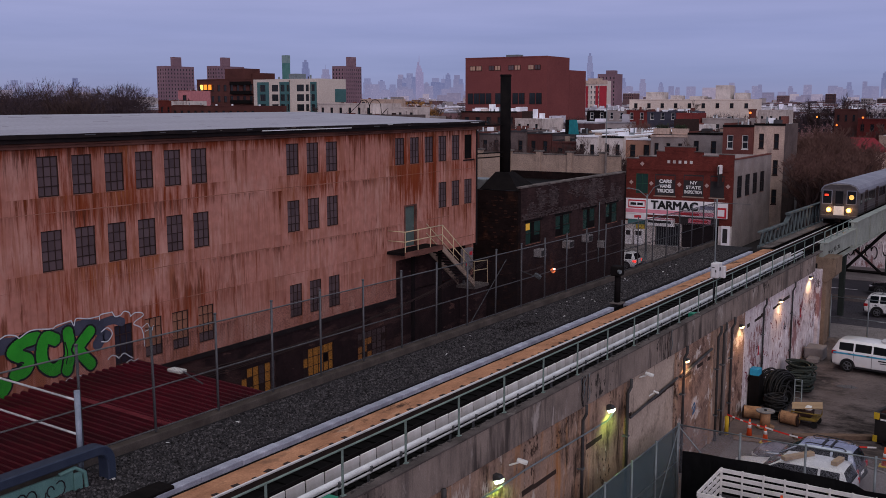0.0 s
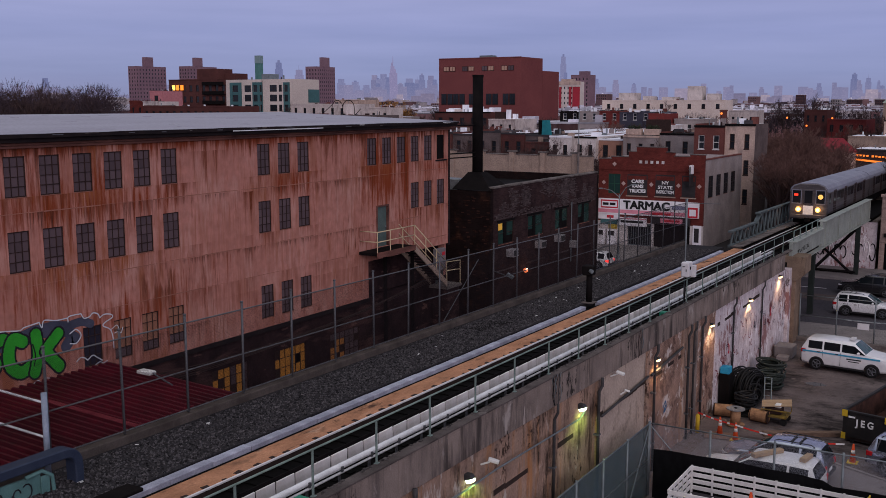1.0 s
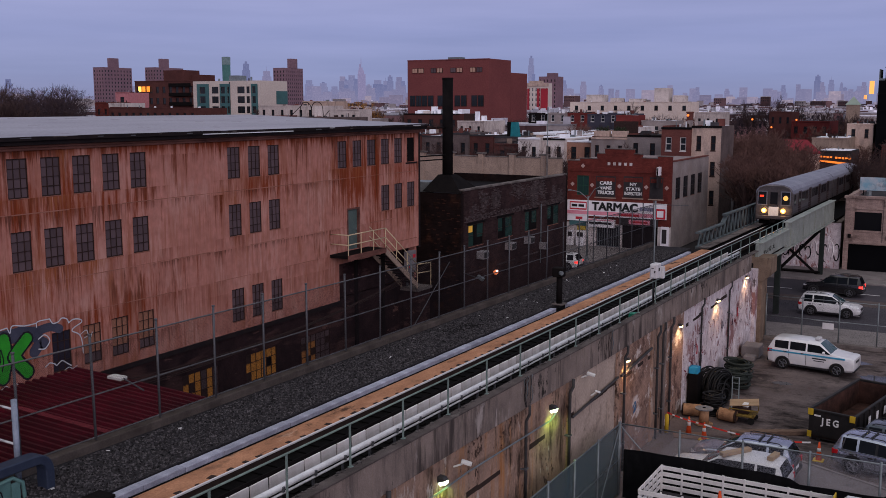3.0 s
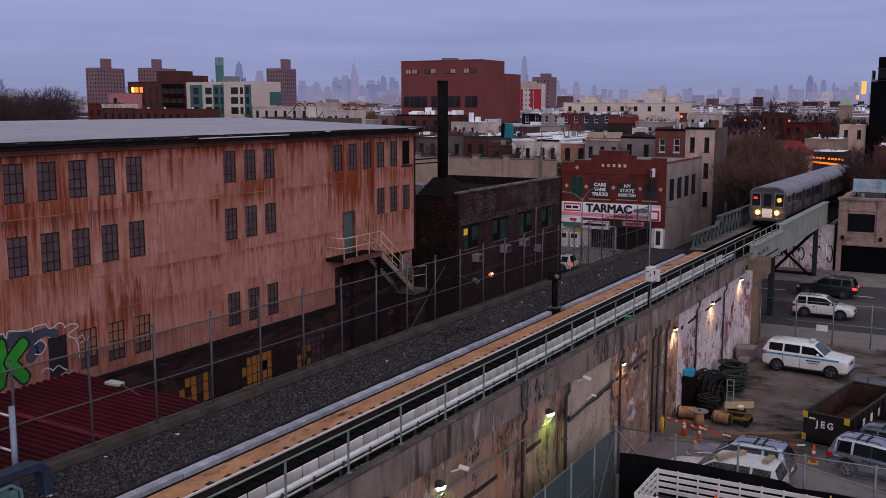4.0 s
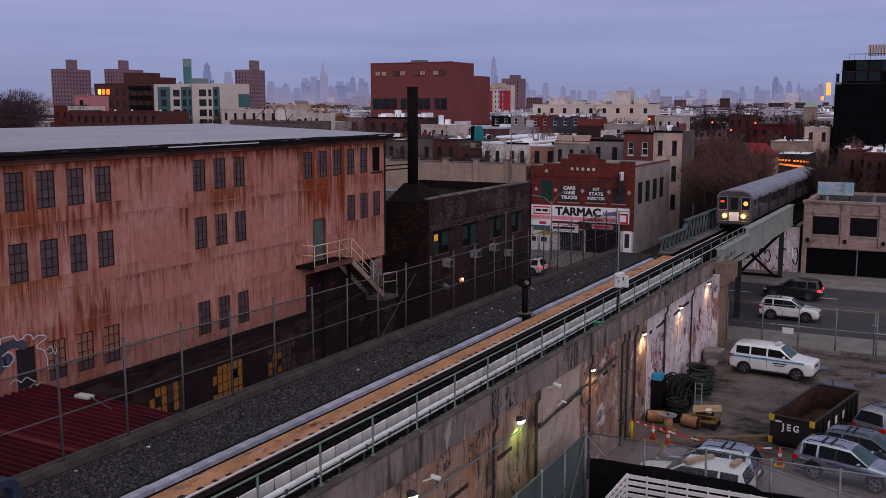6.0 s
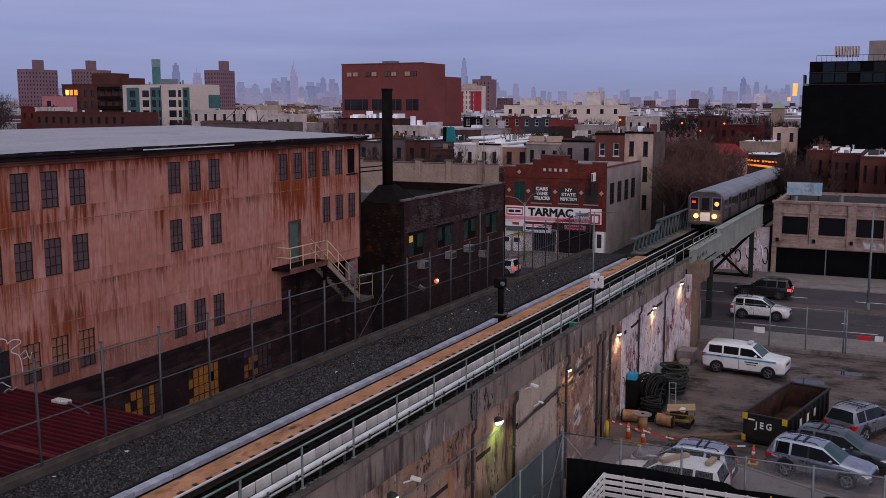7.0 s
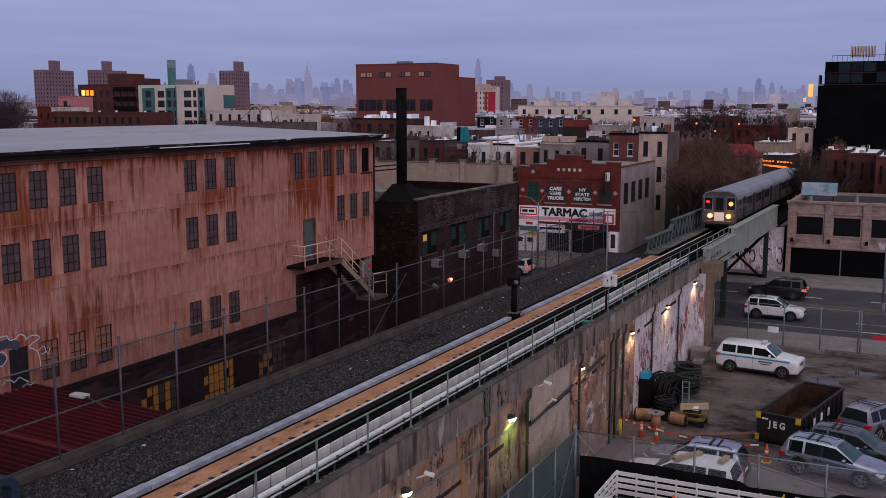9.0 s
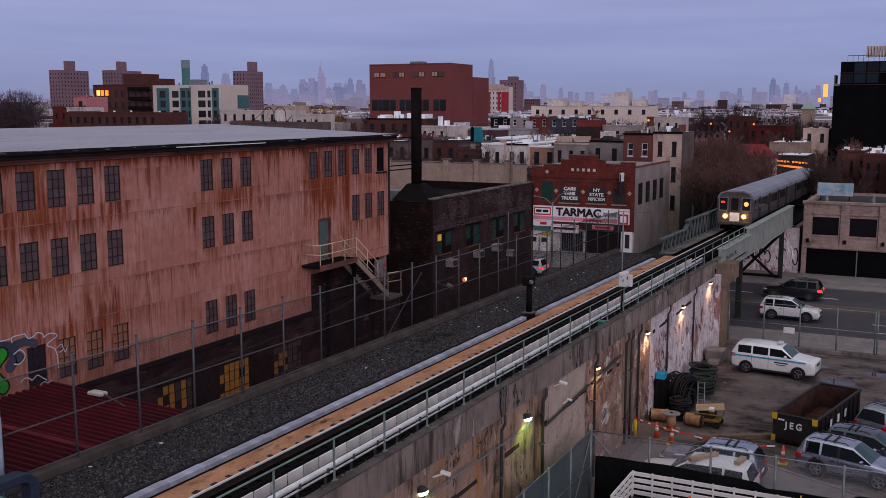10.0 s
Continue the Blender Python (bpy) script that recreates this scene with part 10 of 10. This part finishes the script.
for k in range(9):
    plant(random.uniform(-4, 10), random.uniform(116, 146), 0, random.uniform(7.5, 10.5), k % 4, "bare tree behind the stone garage")
for k in range(10):
    plant(random.uniform(-48, -24), random.uniform(104, 134), 0, random.uniform(8.5, 11.5), 2 + k % 2, "bare dark tree between the houses")
for k in range(20):
    plant(random.uniform(-128, -84), random.uniform(148, 180), 0, random.uniform(10.5, 13.6), 2 + k % 2, "bare dark tree behind the factory")
for k in range(16):
    plant(random.uniform(-72, -48), random.uniform(122, 147), 0, random.uniform(8.0, 10.8), 2 + k % 2, "bare dark tree in a back yard")
def twig_cloud(s, rnd_, x, y, z, rx, rz, n, long=1.6, thick=0.05):
    """A winter crown as a loose cloud of thin twigs that reach up and outwards."""
    for _ in range(n):
        u = Vector((rnd_.gauss(0, 1), rnd_.gauss(0, 1), rnd_.gauss(0, 1))).normalized() * rnd_.random() ** 0.45
        c = Vector((x + u.x * rx, y + u.y * rx, z + u.z * rz))
        d = (u + Vector((rnd_.gauss(0, 0.4), rnd_.gauss(0, 0.4), 0.55 + rnd_.gauss(0, 0.4)))).normalized() * long * rnd_.uniform(0.5, 1.2)
        w = d.cross(Vector((rnd_.gauss(0, 1), rnd_.gauss(0, 1), rnd_.gauss(0, 1)))).normalized() * thick
        s.add([c - w, c + w, c + d], [(0, 1, 2)])
    return s


for k in range(50):
    d = random.uniform(205, 330)
    a = radians(random.uniform(50, 61))
    plant(13 - d * math.sin(a), d * math.cos(a), 0, random.uniform(15, 20.5), 2 + k % 2, "bare winter tree of a far park")
rcl = random.Random(51)
park = Shape()
for k in range(120):
    d = rcl.uniform(205, 390)
    a = radians(rcl.uniform(49.2, 62))
    twig_cloud(park, rcl, 13 - d * math.sin(a), d * math.cos(a), rcl.uniform(10.5, 16.6), rcl.uniform(4.5, 7.5), rcl.uniform(3.2, 5.0), 620, 1.2, 0.042)
tagged(part("park_woods", raw_mesh(park, "park_woods"), FARBARK, None), "bare twiggy crowns of a far park", "woods", kind="stuff")
for dx, h_ in ((0, 18.4), (-4.5, 17.0), (4, 16.8)):
    plant(-37.0 + dx, 262 + dx, 0, h_, 2, "tall bare tree above the roofs")
mid = Shape()
for dx in (0, -3, 3.5, -6, 7):
    twig_cloud(mid, rcl, -37.0 + dx, 263 + dx, 14.2 - abs(dx) * 0.2, 3.2, 2.8, 300, 1.4, 0.04)
for k in range(34):
    d = rcl.uniform(262, 430)
    a = radians(rcl.uniform(4, 25))
    twig_cloud(mid, rcl, 13 - d * math.sin(a), d * math.cos(a), rcl.uniform(8.5, 11), rcl.uniform(3, 5.5), rcl.uniform(2, 3.2), 260)
tagged(part("mid_woods", raw_mesh(mid, "mid_woods"), FARBARK, None), "bare twiggy crowns among the far houses", "woods", kind="stuff")
for k in range(26):
    d = random.uniform(250, 420)
    a = radians(random.uniform(4, 22))
    plant(13 - d * math.sin(a), d * math.cos(a), 0, random.uniform(10, 17), k % 4, "bare winter tree among far houses")
for k in range(14):
    d = random.uniform(220, 420)
    a = radians(random.uniform(24, 42))
    plant(13 - d * math.sin(a), d * math.cos(a), 0, random.uniform(12, 16), 2 + k % 2, "bare winter tree among far houses")
for k in range(9):
    plant(-176 + 2.2 * k, 258 + (k * 7) % 9, 0, 16.2 + (k % 3) * 0.5, 3, "tree with yellowish winter twigs", YELLOWTWIG)

for k in range(30):
    plant(random.uniform(-24, 8), random.uniform(172, 290), 0, random.uniform(8, 12), k % 4, "bare tree beyond the corner shop")
for k in range(34):
    plant(random.uniform(-85, -18), random.uniform(145, 240), 0, random.uniform(9, 13), 1 + k % 3, "bare tree among the row houses")

# ---- low town towards the horizon ----
rnd = random.Random(5)
# The bluish shift in the wall colour is painted haze.
FARWALL = surf("far_house_walls", (0.18, 0.10, 0.102), (0.10, 0.068, 0.076), 0.06, 0.9, bump=0, grain=0.6, per_piece=0.55)
FARPALE = surf("far_pale_walls", (0.42, 0.37, 0.37), (0.28, 0.25, 0.26), 0.06, 0.9, bump=0, grain=0.6, per_piece=0.4)
FARROOF = surf("far_roofs", (0.75, 0.75, 0.82), (0.22, 0.20, 0.24), 0.03, 0.9, bump=0, grain=0.6, per_piece=0.6)
walls_d, walls_p, roofs, wins_ = Shape(), Shape(), Shape(), Shape()
for k in range(5200):
    d = 230 + 2600 * rnd.random() ** 1.6
    a = radians(rnd.uniform(-2, 64))
    x, y = 13 - d * math.sin(a), d * math.cos(a)
    if (-260 < x < -95 and y < 300) or (-25 < x < 45 and y < 245) or (x < -150 and y < 300 and x > -330):
        continue
    if math.degrees(a) < 24 and d < 430:
        continue
    w, dep = rnd.uniform(6, 16), rnd.uniform(9, 16)
    h = rnd.uniform(8.5, 13.5) + (rnd.random() ** 6) * (14 if d > 1100 else 2)
    h = min(h, 9.6 + d * 0.006) if d < 900 else h
    s = walls_p if rnd.random() < 0.34 else walls_d
    s.box(x, y, 0, x + w, y + dep, h)
    roofs.box(x - 0.15, y - 0.15, h, x + w + 0.15, y + dep + 0.15, h + 0.35)
    if rnd.random() < 0.5:
        cx, cy = x + rnd.uniform(1, w - 2), y + rnd.uniform(1, dep - 2)
        roofs.box(cx, cy, h + 0.35, cx + rnd.uniform(0.8, 2.5), cy + 1.5, h + rnd.uniform(1.0, 2.6))
    if d < 1300:
        n_ = int(w / 2.4)
        for i in range(n_):
            for zz in (h - 2.6, h - 5.6):
                wins_.box(x + 0.8 + i * 2.4, y - 0.08, zz, x + 1.8 + i * 2.4, y, zz + 1.5)
for nm, s, m_, lb in (("far_houses", walls_d, FARWALL, "low brick houses running out to the horizon"), ("far_pale_houses", walls_p, FARPALE, "pale low houses running out to the horizon"),
                      ("far_roofs", roofs, FARROOF, "flat pale and dark roofs of far houses"), ("far_windows", wins_, PANE_CLEAR, "dark windows of far houses")):
    tagged(part(nm, raw_mesh(s, nm), m_, None), lb, "houses", kind="stuff")

# ---- skyline as a glowing backdrop with painted haze ----
HAZE1, HAZE2, HAZE3 = haze_backdrop("skyline_air_far", (0.155, 0.175, 0.335), (0.215, 0.225, 0.39)), haze_backdrop("skyline_air_mid", (0.185, 0.19, 0.335), (0.235, 0.225, 0.37)), haze_backdrop("skyline_air_near", (0.125, 0.105, 0.18), (0.20, 0.15, 0.205))

MIDTOWN = [(-2705, 3201, 21, 185), (-2641, 3254, 28, 156), (-2505, 3360, 26, 119), (-2458, 3395, 28, 107), (-2420, 3422, 23, 94), (-2393, 3442, 19, 135), (-2381, 3450, 23, 117),
           (-2361, 3463, 26, 140), (-2350, 3471, 21, 126), (-2303, 3503, 21, 98), (-2271, 3523, 33, 121), (-2243, 3541, 14, 117), (-2227, 3551, 16, 135), (-2195, 3571, 21, 133), (-2183, 3579, 16, 117)]
EASTSIDE = [(-1708, 3830, 16, 210), (-1584, 3883, 21, 119), (-1508, 3914, 19, 114), (-1439, 3940, 14, 96), (-3456, 2365, 23, 105), (-3470, 2345, 21, 88), (-3412, 2430, 28, 71), (-3327, 2544, 11, 116),
            (-746, 4129, 16, 96), (-621, 4150, 23, 129), (-610, 4152, 33, 106), (-571, 4158, 19, 115), (-534, 4163, 11, 101), (-472, 4170, 16, 90), (-454, 4173, 19, 105), (-521, 4165, 19, 83), (-375, 4181, 19, 82)]
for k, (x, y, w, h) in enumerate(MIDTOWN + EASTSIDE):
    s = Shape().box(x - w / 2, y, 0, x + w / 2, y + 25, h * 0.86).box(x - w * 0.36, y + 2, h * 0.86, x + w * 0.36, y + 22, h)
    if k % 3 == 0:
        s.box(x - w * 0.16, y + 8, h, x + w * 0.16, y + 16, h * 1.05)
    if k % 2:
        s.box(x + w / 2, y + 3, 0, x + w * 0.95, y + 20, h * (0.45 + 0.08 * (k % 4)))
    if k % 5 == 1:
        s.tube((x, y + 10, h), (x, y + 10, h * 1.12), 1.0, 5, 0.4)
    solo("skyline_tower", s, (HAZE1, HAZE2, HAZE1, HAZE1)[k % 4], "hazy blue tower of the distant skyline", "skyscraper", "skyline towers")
sp_ = Shape()
for w, z0, z1 in ((38, 0, 94), (24, 94, 145), (18, 145, 160), (12, 160, 172), (6, 172, 186)):
    sp_.box(-2327 - w / 2, 3486, z0, -2327 + w / 2, 3486 + w, z1)
sp_.tube((-2327, 3495, 186), (-2327, 3495, 214), 2.2, 6, 0.6)
solo("spire_tower", sp_, haze_backdrop("skyline_air_lilac", (0.235, 0.215, 0.37)), "stepped skyscraper with a spire on the hazy skyline", "skyscraper", "skyline towers")
# Sunset on the far glass is put in as glowing boxes.
solo("glowing_tower", Shape().box(-433, 4176, 60, -417, 4190, 109).box(-456, 4173, 40, -440, 4190, 56), glow("sunset_on_glass", (1.0, 0.42, 0.10), 0.95), "far towers shining with sunset light", "skyscraper", "skyline towers")

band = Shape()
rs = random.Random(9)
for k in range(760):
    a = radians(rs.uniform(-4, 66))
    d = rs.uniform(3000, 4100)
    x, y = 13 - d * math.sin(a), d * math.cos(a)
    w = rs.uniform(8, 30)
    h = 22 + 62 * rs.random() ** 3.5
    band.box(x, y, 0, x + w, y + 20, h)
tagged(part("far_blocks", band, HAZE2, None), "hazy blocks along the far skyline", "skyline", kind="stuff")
HAZE4 = haze_backdrop("skyline_air_pale", (0.33, 0.27, 0.36), (0.42, 0.33, 0.36))
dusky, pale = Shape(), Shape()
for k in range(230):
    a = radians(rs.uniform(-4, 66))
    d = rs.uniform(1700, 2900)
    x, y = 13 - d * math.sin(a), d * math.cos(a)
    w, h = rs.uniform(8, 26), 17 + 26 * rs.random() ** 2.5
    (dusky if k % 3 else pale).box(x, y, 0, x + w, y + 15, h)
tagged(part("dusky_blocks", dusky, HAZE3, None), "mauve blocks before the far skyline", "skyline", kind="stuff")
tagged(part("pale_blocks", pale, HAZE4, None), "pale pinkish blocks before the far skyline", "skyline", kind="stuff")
wood = Shape()
for k in range(260):
    a = radians(rs.uniform(-4, 66))
    d = rs.uniform(1500, 2900)
    x, y = 13 - d * math.sin(a), d * math.cos(a)
    h = rs.uniform(13, 21)
    w = rs.uniform(10, 40)
    pts = [(x + w * (i / 8 - 0.5) * 2, y, h * (0.8 + 0.2 * rs.random()) if 0 < i < 8 else h * 0.6) for i in range(9)]
    wood.prism([(x - w, y, 0)] + pts + [(x + w, y, 0)], (0, 8, 0))
tagged(part("far_woods", wood, surf("far_wood_mass", (0.085, 0.065, 0.08), (0.06, 0.048, 0.06), 0.05, 0.95, bump=0), None), "dark tree masses towards the horizon", "woods", kind="stuff")
